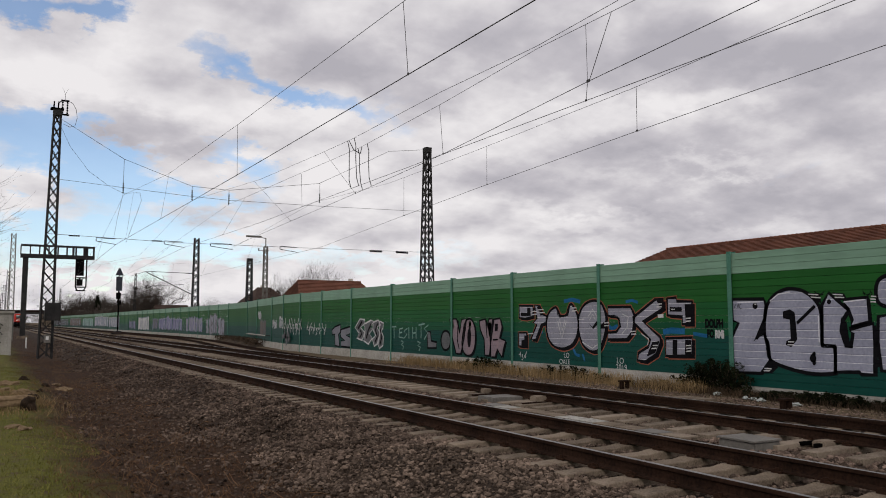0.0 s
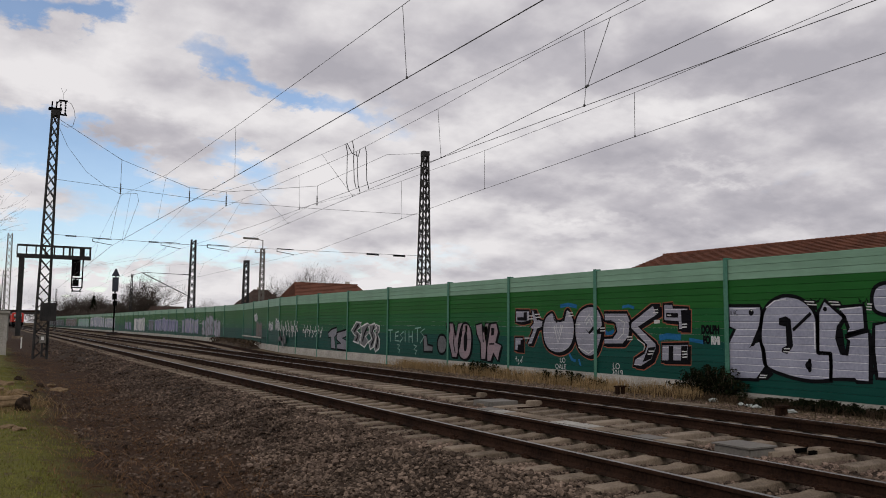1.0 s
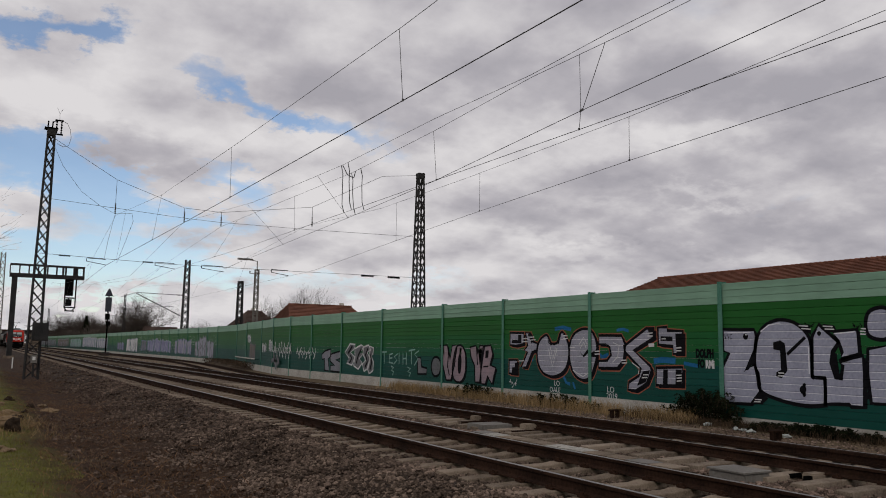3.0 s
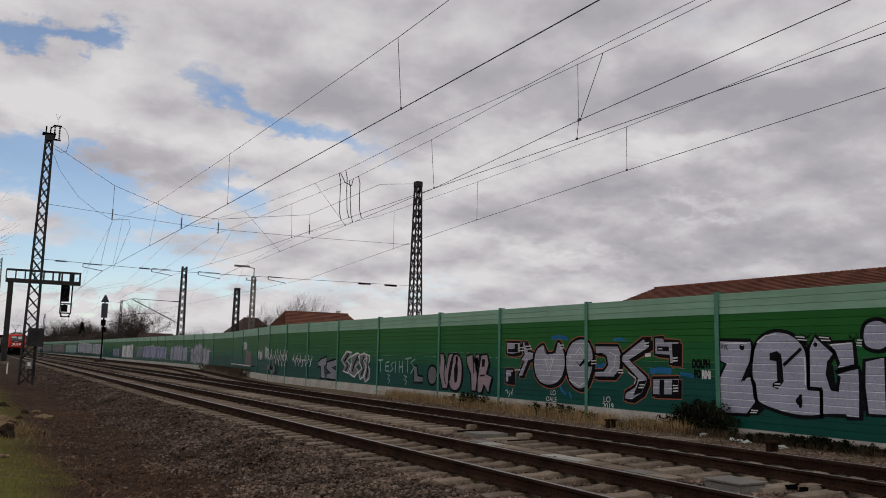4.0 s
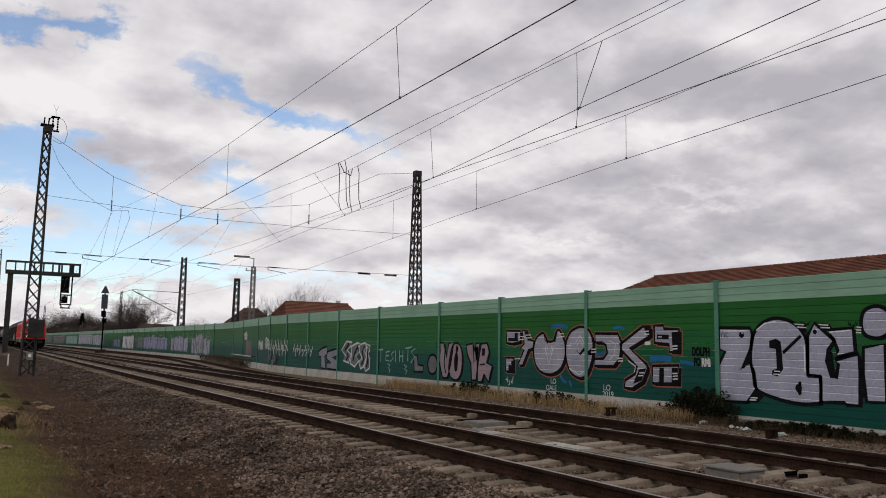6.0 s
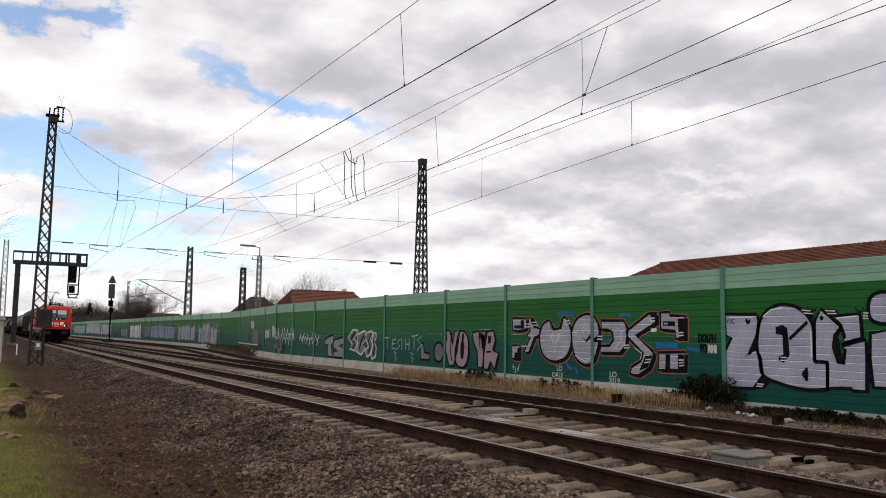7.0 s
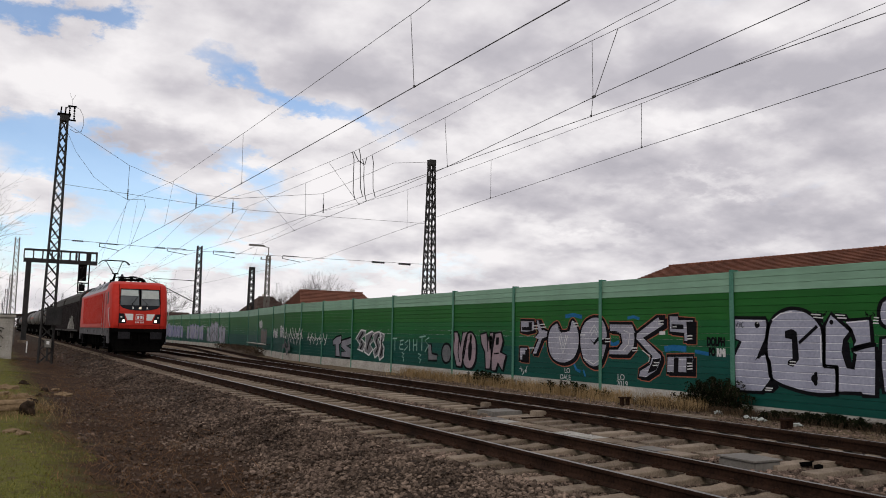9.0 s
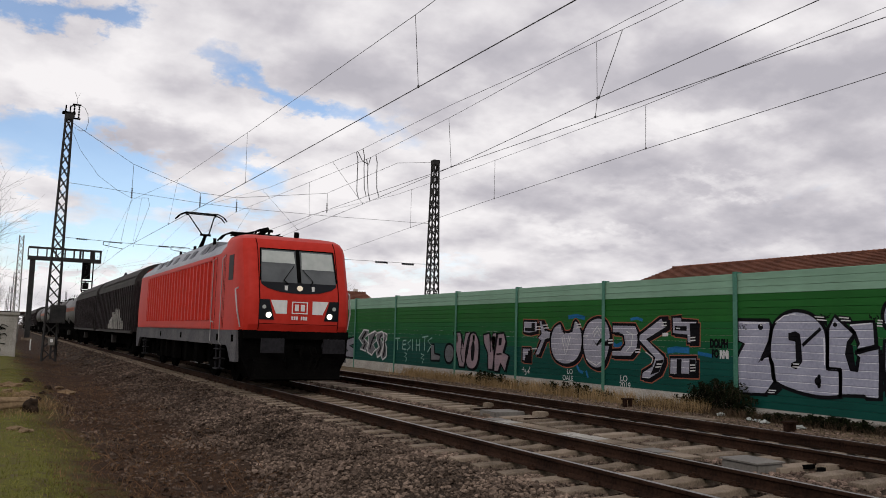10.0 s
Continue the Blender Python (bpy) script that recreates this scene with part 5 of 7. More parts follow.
def build_house(origin, length, width, eaves, ridge, hip, turn, label, rows=18, chimney=True, tile=None):
    h = thing("house", pose(*origin, 0, 0, turn), label, "house", "houses beyond the barrier")
    bm = bmesh.new()
    box(bm, -length / 2, -width / 2, -0.6, length / 2, width / 2, eaves)
    part("wall", bm, PLASTER, h)
    L, W, o = length / 2 + 0.4, width / 2 + 0.5, eaves - 0.25
    a_, b_ = (-length / 2 + hip, 0, ridge), (length / 2 - hip, 0, ridge)
    tiled_slope(h, a_, b_, (L, -W, o), (-L, -W, o), rows, "roof_slope", tile)
    tiled_slope(h, a_, b_, (L, W, o), (-L, W, o), rows, "roof_slope", tile)
    tiled_slope(h, a_, a_, (-L, W, o), (-L, -W, o), rows, "roof_hip", tile)
    tiled_slope(h, b_, b_, (L, W, o), (L, -W, o), rows, "roof_hip", tile)
    bm = bmesh.new()
    x = a_[0]
    while x < b_[0]:
        bar(bm, (x, 0, ridge + 0.02), (x + 0.36, 0, ridge + 0.06), 0.26, 0.2, 6)
        x += 0.38
    part("ridge_tiles", bm, tile or TILE, h)
    if chimney:
        bm = bmesh.new()
        box(bm, b_[0] - 1.5, 0.1, ridge - 0.6, b_[0] - 1.0, 0.6, ridge + 0.45)
        part("chimney", bm, PLASTER, h)
    return h


build_house((50.5, 35.8, 0), 39.5, 12, 4.7, 7.68, 4.0, 90, "long house with a brown tiled hip roof", 26, False)
build_house((39.7, 104, 0), 11.0, 9, 4.4, 6.95, 1.0, 0, "house with a red-brown tiled roof", 14)
build_house((34.8, 118, 0), 4.6, 8, 4.6, 6.4, 1.2, 0, "small house with a dark tiled roof", 10, True, DARK_TILE)
build_house((31.5, 172, 0), 7.0, 6, 3.4, 4.75, 0.3, 0, "far house with a low tiled roof", 8, False, DARK_TILE)


# ---- beside the line ----
def build_hut():
    hut = thing("relay_hut", pose(-0.6, 53.5, -0.5), "grey concrete relay hut with black scrawls on its doors", "relay hut")
    bm = bmesh.new()
    box(bm, -1.6, -0.9, 0, 1.5, 0.9, 2.42)
    part("case", bm, CONCRETE, hut, bevel=0.03)
    bm = bmesh.new()
    box(bm, -1.7, -1.0, 2.42, 1.6, 1.0, 2.56)
    part("roof_slab", bm, CONCRETE, hut)
    for x0, x1 in ((-1.45, 0.0), (0.06, 1.32)):
        bm = bmesh.new()
        box(bm, x0, -0.93, 0.15, x1, -0.902, 2.25)
        d = part("door", bm, CONCRETE, hut, "pale door panel")
        bm = bmesh.new()
        box(bm, x0 + 0.3, -0.945, 0.3, x0 + 0.7, -0.931, 0.5)
        part("vent", bm, STEEL, d)
        bm = bmesh.new()
        rnd = random.Random(int(x0 * 100))
        pts = [(x0 + rnd.uniform(0.2, 1.1), -0.95, 0.7 + 0.16 * i + rnd.uniform(-0.1, 0.1)) for i in range(7)]
        wire(bm, pts, 0.024, 4)
        for _ in range(4):
            c = (x0 + rnd.uniform(0.3, 1.0), rnd.uniform(0.8, 1.9))
            wire(bm, [(c[0] + 0.2 * math.cos(k * 1.1), -0.95, c[1] + rnd.uniform(0.08, 0.2) * math.sin(k * 1.1)) for k in range(5)], 0.02, 4)
        part("scrawl", bm, BLACK, d, "black spray scrawl")


build_hut()


def build_clutter():
    post = thing("marker_post", pose(2.22, 70.9, -0.6), "short white marker post beside the mast", "post")
    bm = bmesh.new()
    bar(bm, (0, 0, 0), (0, 0, 0.85), 0.1, None, 8)
    part("post", bm, WHITE, post)
    # point machine and cable covers between the tracks
    m = thing("point_machine", pose(9.0, 7.75, -0.27), "flat grey point machine case between the tracks", "point machine")
    bm = bmesh.new()
    box(bm, -0.25, -0.3, -0.05, 0.25, 0.3, 0.13)
    part("case", bm, GALV, m, bevel=0.015)
    bm = bmesh.new()
    box(bm, -0.27, -0.32, 0.134, 0.27, 0.32, 0.155)
    part("lid", bm, GALV, m, "grey steel lid")
    rods = thing("point_rods", pose(9.65, 7.25, -0.24), "black point rods with pale end blocks", "point machine")
    bm = bmesh.new()
    for y in (-0.1, 0.12):
        bar(bm, (-0.1, y, 0.05), (1.3, y, 0.05), 0.05)
    part("rod", bm, BLACK, rods)
    for x, y, w, h in ((0.02, -0.05, 0.42, 0.10), (0.34, 0.2, 0.3, 0.19), (0.6, -0.3, 0.5, 0.07)):
        bm = bmesh.new()
        box(bm, x, y - 0.1, 0, x + w, y + 0.1, h)
        part("block", bm, PALE_SLEEPER, rods, bevel=0.02)
    for x, y in ((9.75, 13.5), (9.85, 15.6)):
        r2 = thing("point_rods", pose(x, y, -0.24), "black point rods with pale end blocks", "point machine")
        bm = bmesh.new()
        bar(bm, (-0.5, 0, 0.05), (0.5, 0, 0.05), 0.06)
        bar(bm, (-0.4, 0.2, 0.05), (0.5, 0.2, 0.05), 0.05)
        part("rod", bm, RUST, r2)
        for dx, dy, w, h in ((-0.5, 0.12, 0.4, 0.08), (-0.05, 0.28, 0.3, 0.17)):
            bm = bmesh.new()
            box(bm, dx, dy - 0.12, 0, dx + w, dy + 0.12, h)
            part("block", bm, PALE_SLEEPER, r2, bevel=0.02)
    for x, y, w, l, h in ((9.5, 14.7, 0.75, 0.62, 0.16), (14.6, 14.2, 0.6, 1.0, 0.08)):
        c = thing("cable_pit", pose(x, y, ground_height(x, y)), "flat concrete cable pit cover", "cable pit")
        bm = bmesh.new()
        box(bm, -w / 2, -l / 2, -0.1, w / 2, l / 2, h)
        part("cover", bm, GALV if x < 10 else PALE_SLEEPER, c, bevel=0.015)
    duct = thing("cable_duct", pose(8.82, 0, -0.265), "row of pale concrete cable duct lids beside the rail", "cable duct")
    bm = bmesh.new()
    box(bm, -0.17, 8.6, -0.1, 0.17, 14.1, 0.03)
    part("trough", bm, SLEEPER, duct)
    rnd_d = random.Random(5)
    for i in range(11):
        bm = bmesh.new()
        box(bm, -0.18, 8.62 + 0.5 * i, 0.034, 0.18, 9.1 + 0.5 * i, 0.062)
        part("lid", bm, rnd_d.choice((GALV, SLEEPER, PALE_SLEEPER, CONCRETE)), duct, bevel=0.006).rotation_euler = (0, 0, radians(rnd_d.uniform(-0.12, 0.12)))
    for x, y, h, c in ((15.6, 17.7, 0.24, RUST), (15.0, 11.9, 0.24, RUST)):
        s = thing("rusty_stake", pose(x, y, ground_height(x, y) - 0.05), "rusty steel stake with a flat cap", "stake")
        for dx in (-0.1, 0.1):
            bm = bmesh.new()
            box(bm, dx - 0.04, -0.05, 0, dx + 0.04, 0.05, h)
            part("leg", bm, c, s)
        bm = bmesh.new()
        box(bm, -0.17, -0.08, h, 0.17, 0.08, h + 0.04)
        part("cap", bm, RUST, s)
    rnd = random.Random(8)
    for x, y in ((16.1, 13.9), (16.0, 13.6), (15.9, 13.3), (15.7, 12.2), (16.2, 14.9)):
        l = thing("litter", pose(x, y, ground_height(x, y), 0, 0, rnd.uniform(0, 180)), "crumpled white paper litter on the verge", "litter", "litter on the verge")
        bm = bmesh.new()
        bmesh.ops.create_icosphere(bm, subdivisions=2, radius=0.085)
        for v in bm.verts:
            v.co *= rnd.uniform(0.5, 1.25)
            v.co.z = max(0, v.co.z * 0.7 + 0.03)
            v.co.x *= 1.5
        part("paper", bm, BLIND, l)
    bm = bmesh.new()
    log = thing("dead_log", pose(0.12, 19.7, -0.46, 0, 0, 8), "brown rotten log lying in dry grass", "log")
    bmesh.ops.create_cone(bm, cap_ends=True, segments=14, radius1=0.17, radius2=0.11, depth=1.25, matrix=Matrix.Translation((0, 0, 0.2)) @ Matrix.Rotation(radians(90), 4, "Y"))
    for v in bm.verts:
        v.co += Vector((0.1 * noise.noise(v.co * 9), 0.08 * noise.noise(v.co * 7 + Vector((5, 0, 0))), 0.09 * noise.noise(v.co * 5)))
    part("trunk", bm, DRYWOOD, log)
    st = thing("tree_stump", pose(0.74, 19.6, -0.5), "dark knobbly stump beside the log", "stump")
    bm = bmesh.new()
    bmesh.ops.create_icosphere(bm, subdivisions=3, radius=0.16)
    for v in bm.verts:
        v.co *= 1 + 0.5 * noise.noise(v.co * 9)
        v.co.z = v.co.z * 1.15 + 0.16
    part("stump", bm, ROT, st)


DRYWOOD = material("pale_rotten_wood", (0.12, 0.08, 0.045), (0.27, 0.19, 0.11), 0.95, 0, 18, 2, 0.8, 0.02)
ROT = material("black_rotten_stump", (0.012, 0.008, 0.005), (0.05, 0.032, 0.02), 0.95, 0, 22, 2, 0.8, 0.02)
BARK = material("dark_bark", (0.035, 0.025, 0.018), (0.10, 0.075, 0.055), 0.95, 0, 22, 2, 0.8, 0.02)
build_clutter()


def build_overpass():
    """A road bridge far up the line."""
    o = thing("overpass", pose(0, 480, -0.5), "dark concrete road bridge far up the line", "bridge")
    bm = bmesh.new()
    box(bm, -70, 0, 6.0, 70, 9, 7.3)
    part("deck", bm, STEEL, o)
    for y in (-0.15, 8.8):
        bm = bmesh.new()
        box(bm, -70, y, 7.3, 70, y + 0.3, 8.2)
        part("parapet", bm, RUST, o)
    for x0, x1 in ((-70, -9), (21, 70)):
        bm = bmesh.new()
        box(bm, x0, 0.2, -0.5, x1, 8.6, 6.0)
        part("abutment", bm, SLEEPER, o)


build_overpass()


def build_plinth_rail():
    """A pale pipe rail on the plinth where the barrier steps back."""
    r = thing("pipe_rail", pose(0, 0, 0), "pale grey pipe along the foot of the barrier", "pipe")
    bm = bmesh.new()
    bar(bm, (17.85, 60.0, 0.42), (19.7, 72.0, 0.42), 0.10, None, 8)
    part("pipe", bm, CONCRETE, r)
    bm = bmesh.new()
    for k in range(5):
        x, y = 17.85 + 1.85 * k / 4, 60.0 + 3.0 * k
        bar(bm, (x, y, 0.42), (x + 0.35, y - 0.1, 0.42), 0.05)
    part("bracket", bm, STEEL, r)


build_plinth_rail()

# ---- graffiti ----
def spray(name, c0, c1, rough=0.5, metal=0.0):
    return material(name, c0, c1, rough, metal, 14, 1.2, 0.05, 0.003, 0, 0.05)


SPRAY = {"ridge": spray("silver_spray_and_lip_gleam", (0.55, 0.55, 0.60), (0.72, 0.72, 0.76)), "mid": spray("dull_grey_spray", (0.15, 0.15, 0.175), (0.25, 0.25, 0.28)), "silver": spray("silver_spray", (0.23, 0.238, 0.305), (0.34, 0.35, 0.43), 0.5, 0.1), "black": spray("black_spray", (0.003, 0.003, 0.004), (0.008, 0.008, 0.010), 0.7),
         "orange": spray("orange_spray", (0.24, 0.075, 0.045), (0.33, 0.11, 0.07)), "greyfill": spray("grey_spray", (0.20, 0.205, 0.245), (0.31, 0.31, 0.365)),
         "grey": spray("slate_spray", (0.09, 0.095, 0.10), (0.17, 0.17, 0.18)), "pink": spray("pink_spray", (0.19, 0.17, 0.19), (0.32, 0.225, 0.25)), "lime": spray("lime_spray", (0.12, 0.26, 0.09), (0.2, 0.36, 0.14)),
         "white": spray("white_spray", (0.42, 0.43, 0.43), (0.6, 0.6, 0.6)), "pale": spray("pale_green_spray", (0.16, 0.3, 0.26), (0.28, 0.42, 0.36)), "blue": spray("blue_spray", (0.01, 0.09, 0.22), (0.025, 0.14, 0.30))}
FACE = 17.0
wall_ob = bpy.data.objects["wall_noise_barrier"]


def rounded(points, n=4):
    out, m = [], len(points)
    for i in range(m):
        p0, p1, p2, p3 = (Vector(points[(i + k) % m]) for k in (-1, 0, 1, 2))
        for j in range(n):
            t = j / n
            out.append(0.5 * ((2 * p1) + (p2 - p0) * t + (2 * p0 - 5 * p1 + 4 * p2 - p3) * t * t + (3 * p1 - p0 - 3 * p2 + p3) * t ** 3))
    return out


def on_wall(bm, y0, depth):
    """Lay a flat drawing (u to the right, z up) on the boards, dipping into the joints."""
    low = min(v.co.y for v in bm.verts)
    high = max(v.co.y for v in bm.verts)
    gone = []
    for k in range(COURSES):
        a_, b_ = TOP - PITCH * (k + 1) + 0.92 * PITCH, TOP - PITCH * k + 0.003
        if b_ < low or a_ > high:
            continue
        for z in (a_ - 0.07 * PITCH, a_, a_ + 0.04 * PITCH, b_):
            bmesh.ops.bisect_plane(bm, geom=bm.verts[:] + bm.edges[:] + bm.faces[:], plane_co=(0, z, 0), plane_no=(0, 1, 0))
        gone.append((a_ + 0.04 * PITCH, b_))
    # slot 1: narrow bands below each joint, for a painted gleam along the lips
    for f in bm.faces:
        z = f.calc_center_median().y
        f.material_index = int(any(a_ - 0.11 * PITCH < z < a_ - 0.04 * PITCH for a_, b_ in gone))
    for v in bm.verts:
        lip = any(abs(v.co.y - a_) < 0.001 for a_, b_ in gone)
        v.co = Vector((FACE - depth + (0.010 if lip else 0), y0 - v.co.x, v.co.y))


def ribbon(bm, pts, width, closed=False):
    m = len(pts)
    pts = [Vector(p) for p in pts]
    rows = []
    for i, p in enumerate(pts):
        a_ = pts[(i - 1) % m] if closed or i else p
        b_ = pts[(i + 1) % m] if closed or i < m - 1 else p
        d = b_ - a_
        d = d.normalized() if d.length > 1e-6 else Vector((1, 0))
        n = Vector((-d.y, d.x)) * width / 2
        rows.append((bm.verts.new((*(p + n), 0)), bm.verts.new((*(p - n), 0))))
    for i in range(m if closed else m - 1):
        (a0, a1), (b0, b1) = rows[i], rows[(i + 1) % m]
        bm.faces.new((a0, a1, b1, b0))


def letter(style, y0, pts, sharp=False):
    line = [Vector(p) for p in pts] if sharp else rounded(pts)
    fill = {"orange": "greyfill", "dull": "mid"}.get(style, style)
    if style == "white":
        fill = "grey"
    bm = bmesh.new()
    bm.faces.new([bm.verts.new((*p, 0)) for p in line])
    bmesh.ops.triangulate(bm, faces=bm.faces[:])
    on_wall(bm, y0, 0.010 if style == "black" else 0.006)
    # silver and orange letters get the lips' sky highlight as a paler colour
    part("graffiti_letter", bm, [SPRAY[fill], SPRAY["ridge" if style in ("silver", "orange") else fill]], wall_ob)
    drop = {"orange": (0.10, -0.07), "pink": (0.10, -0.05), "silver": (0.06, -0.04)}.get(style)
    if drop:
        low = [Vector((p[0] + drop[0], p[1] + drop[1])) for p in line]
        bm = bmesh.new()
        bm.faces.new([bm.verts.new((*p, 0)) for p in low])
        bmesh.ops.triangulate(bm, faces=bm.faces[:])
        on_wall(bm, y0, 0.0035)
        part("graffiti_shadow", bm, SPRAY["black"], wall_ob)
        if style == "orange":
            bm = bmesh.new()
            ribbon(bm, low, 0.07, True)
            on_wall(bm, y0, 0.002)
            part("graffiti_outline", bm, SPRAY["orange"], wall_ob)
    if style in ("dull", "silver", "orange", "pink", "grey", "white"):
        for colour, w, depth in {"dull": (("black", 0.10, 0.008),), "silver": (("black", 0.09, 0.008),), "orange": (("orange", 0.15, 0.0025), ("black", 0.085, 0.008)), "pink": (("black", 0.085, 0.008),), "grey": (("black", 0.1, 0.007),), "white": (("white", 0.09, 0.007),)}[style]:
            bm = bmesh.new()
            ribbon(bm, line, w, True)
            on_wall(bm, y0, depth)
            part("graffiti_outline", bm, SPRAY[colour], wall_ob)


letter("silver", 15.08, [(0.06, 2.04), (1.05, 2.02), (1.11, 1.85), (1.05, 1.50), (0.78, 1.00), (1.01, 1.15), (1.13, 0.94), (1.19, 0.49), (0.89, 0.15), (0.04, 0.13), (0.00, 1.04), (0.24, 1.42), (0.04, 1.48)], sharp=True)
letter("silver", 14.04, [(0.05, 1.63), (0.13, 1.89), (0.32, 2.10), (0.58, 2.22), (0.84, 2.25), (1.19, 2.17), (1.49, 1.94), (1.62, 1.63), (1.62, 0.93), (1.66, 0.89), (1.91, 0.88), (1.95, 0.83), (1.93, 0.31), (1.88, 0.26), (1.41, 0.22), (0.79, 0.29), (0.17, 0.49), (0.07, 0.86), (-0.00, 1.22)])
letter("silver", 12.42, [(0.03, 1.83), (0.22, 2.12), (0.70, 1.72), (0.55, 1.50), (0.50, 1.24), (0.61, 0.89), (0.73, 0.87), (0.79, 1.18), (0.71, 1.29), (1.28, 1.41), (1.31, 1.00), (1.27, 0.29), (0.95, 0.27), (0.91, 0.32), (0.32, 0.30), (0.32, 0.88), (-0.00, 0.92)], sharp=True)
letter("silver", 11.85, [(0.00, 1.95), (0.61, 1.99), (0.64, 1.45), (0.19, 1.33), (0.22, 1.48), (0.13, 1.73)], sharp=True)
letter("black", 13.47, [(0.00, 1.70), (0.20, 1.75), (0.33, 1.68), (0.35, 1.50), (0.38, 1.02), (0.21, 0.83), (0.05, 0.88), (0.07, 0.98), (0.20, 1.03), (0.19, 1.50), (-0.00, 1.53)], sharp=True)
letter("black", 14.19, [(-0.00, 0.15), (0.30, 0.47), (0.53, 0.33), (0.34, 0.17)], sharp=True)
letter("black", 14.39, [(0.00, 0.94), (0.30, 1.38), (0.33, 1.18)], sharp=True)
letter("black", 11.92, [(0.02, 1.47), (0.15, 1.45), (0.20, 1.01), (0.26, 0.88), (0.14, 0.88), (0.00, 1.07)], sharp=True)
letter("black", 14.38, [(0.16, 1.85), (0.12, 1.78), (0.04, 1.78), (0.00, 1.85), (0.04, 1.92), (0.12, 1.92)])
letter("black", 12.25, [(0.11, 1.91), (0.08, 1.86), (0.03, 1.86), (0.00, 1.91), (0.03, 1.96), (0.08, 1.96)])
letter("black", 12.77, [(0.18, 0.59), (0.13, 0.50), (0.04, 0.50), (0.00, 0.59), (0.05, 0.67), (0.14, 0.68)])
letter("black", 12.70, [(0.10, 0.49), (0.07, 0.43), (0.02, 0.43), (-0.00, 0.48), (0.02, 0.53), (0.08, 0.54)])
letter("black", 12.69, [(0.09, 0.70), (0.07, 0.65), (0.02, 0.65), (0.00, 0.70), (0.03, 0.74), (0.07, 0.74)])
letter("black", 11.13, [(0.13, 0.54), (0.09, 0.47), (0.03, 0.47), (-0.00, 0.54), (0.03, 0.61), (0.10, 0.61)])
letter("black", 12.79, [(-0.00, 2.15), (0.36, 2.10), (0.40, 1.86), (0.25, 1.96)], sharp=True)
letter("black", 12.11, [(-0.00, 2.13), (0.31, 2.09), (0.38, 1.95), (0.19, 1.93)], sharp=True)
letter("silver", 11.05, [(0.04, 1.56), (0.54, 1.64), (0.52, 0.4), (0.06, 0.38), (0, 1)], sharp=True)
letter("silver", 11.04, [(0, 2.1), (0.1, 2.38), (0.42, 2.46), (0.66, 2.28), (0.64, 1.92), (0.4, 1.76), (0.08, 1.84)])
letter("orange", 24.96, [(0.01, 2.04), (0.88, 2.02), (0.87, 1.63), (0.40, 1.56), (0.00, 1.59)], sharp=True)
letter("orange", 25.01, [(0.01, 1.04), (0.52, 1.05), (0.51, 0.55), (-0.00, 0.56)], sharp=True)
letter("orange", 24.23, [(0.25, 2.04), (0.57, 2.01), (0.73, 1.71), (0.97, 1.65), (0.93, 1.41), (0.66, 1.35), (0.30, 0.80), (0.00, 0.81), (0.38, 1.35), (0.17, 1.41), (0.39, 1.57)], sharp=True)
letter("orange", 23.28, [(0.52, 1.94), (0.68, 1.84), (0.81, 1.66), (1.15, 1.68), (1.29, 1.95), (1.44, 2.04), (1.62, 1.86), (1.77, 1.58), (1.76, 1.13), (1.50, 0.73), (0.97, 0.54), (0.43, 0.61), (0.10, 0.89), (-0.00, 1.35), (0.15, 1.75)])
letter("orange", 21.49, [(0.07, 1.71), (0.31, 1.99), (0.75, 2.13), (1.15, 2.05), (1.36, 1.77), (1.41, 1.45), (1.34, 1.07), (1.08, 0.61), (0.68, 0.48), (0.25, 0.67), (0.04, 1.05), (0.00, 1.41)])
letter("orange", 20.01, [(0.02, 1.91), (1.07, 1.90), (1.24, 1.62), (1.15, 1.15), (0.87, 0.91), (-0.00, 0.89), (0.00, 1.11), (0.40, 1.13), (0.59, 1.31), (0.52, 1.55), (0.34, 1.62), (0.02, 1.63)], sharp=True)
letter("orange", 18.85, [(0.00, 1.57), (0.97, 2.10), (1.29, 2.11), (1.29, 1.83), (0.42, 1.46), (1.14, 1.00), (1.16, 0.85), (0.96, 0.50), (0.51, 0.27), (0.17, 0.29), (0.22, 0.51), (0.64, 0.71), (0.74, 0.91), (0.05, 1.41)], sharp=True)
letter("orange", 17.40, [(0.00, 2.12), (0.36, 2.13), (0.38, 2.03), (0.96, 2.01), (0.94, 1.38), (0.58, 1.38), (0.58, 1.59), (0.01, 1.63)], sharp=True)
letter("orange", 17.50, [(0.02, 0.97), (1.03, 1.01), (1.01, 0.50), (0.00, 0.47)], sharp=True)
letter("black", 24.85, [(0.00, 1.78), (0.41, 1.78), (0.41, 1.96), (0.62, 1.96), (0.62, 1.65), (0.00, 1.66)], sharp=True)
letter("black", 24.83, [(0.01, 0.78), (0.19, 0.79), (0.19, 0.95), (0.34, 0.95), (0.33, 0.58), (0.00, 0.57)], sharp=True)
letter("black", 20.96, [(0.00, 1.41), (0.20, 1.28), (0.41, 1.47), (0.63, 1.36), (0.88, 1.50), (0.87, 1.23), (0.62, 1.23), (0.43, 1.34), (0.23, 1.21)], sharp=True)
letter("black", 22.69, [(-0.00, 1.98), (0.12, 1.66), (0.44, 1.66), (0.21, 1.58), (0.06, 1.68)], sharp=True)
letter("black", 22.19, [(0.16, 1.95), (0.29, 2.00), (0.16, 1.64), (0.00, 1.64)], sharp=True)
letter("black", 16.72, [(0.00, 1.94), (0.26, 1.94), (0.24, 1.40), (0.03, 1.40)], sharp=True)
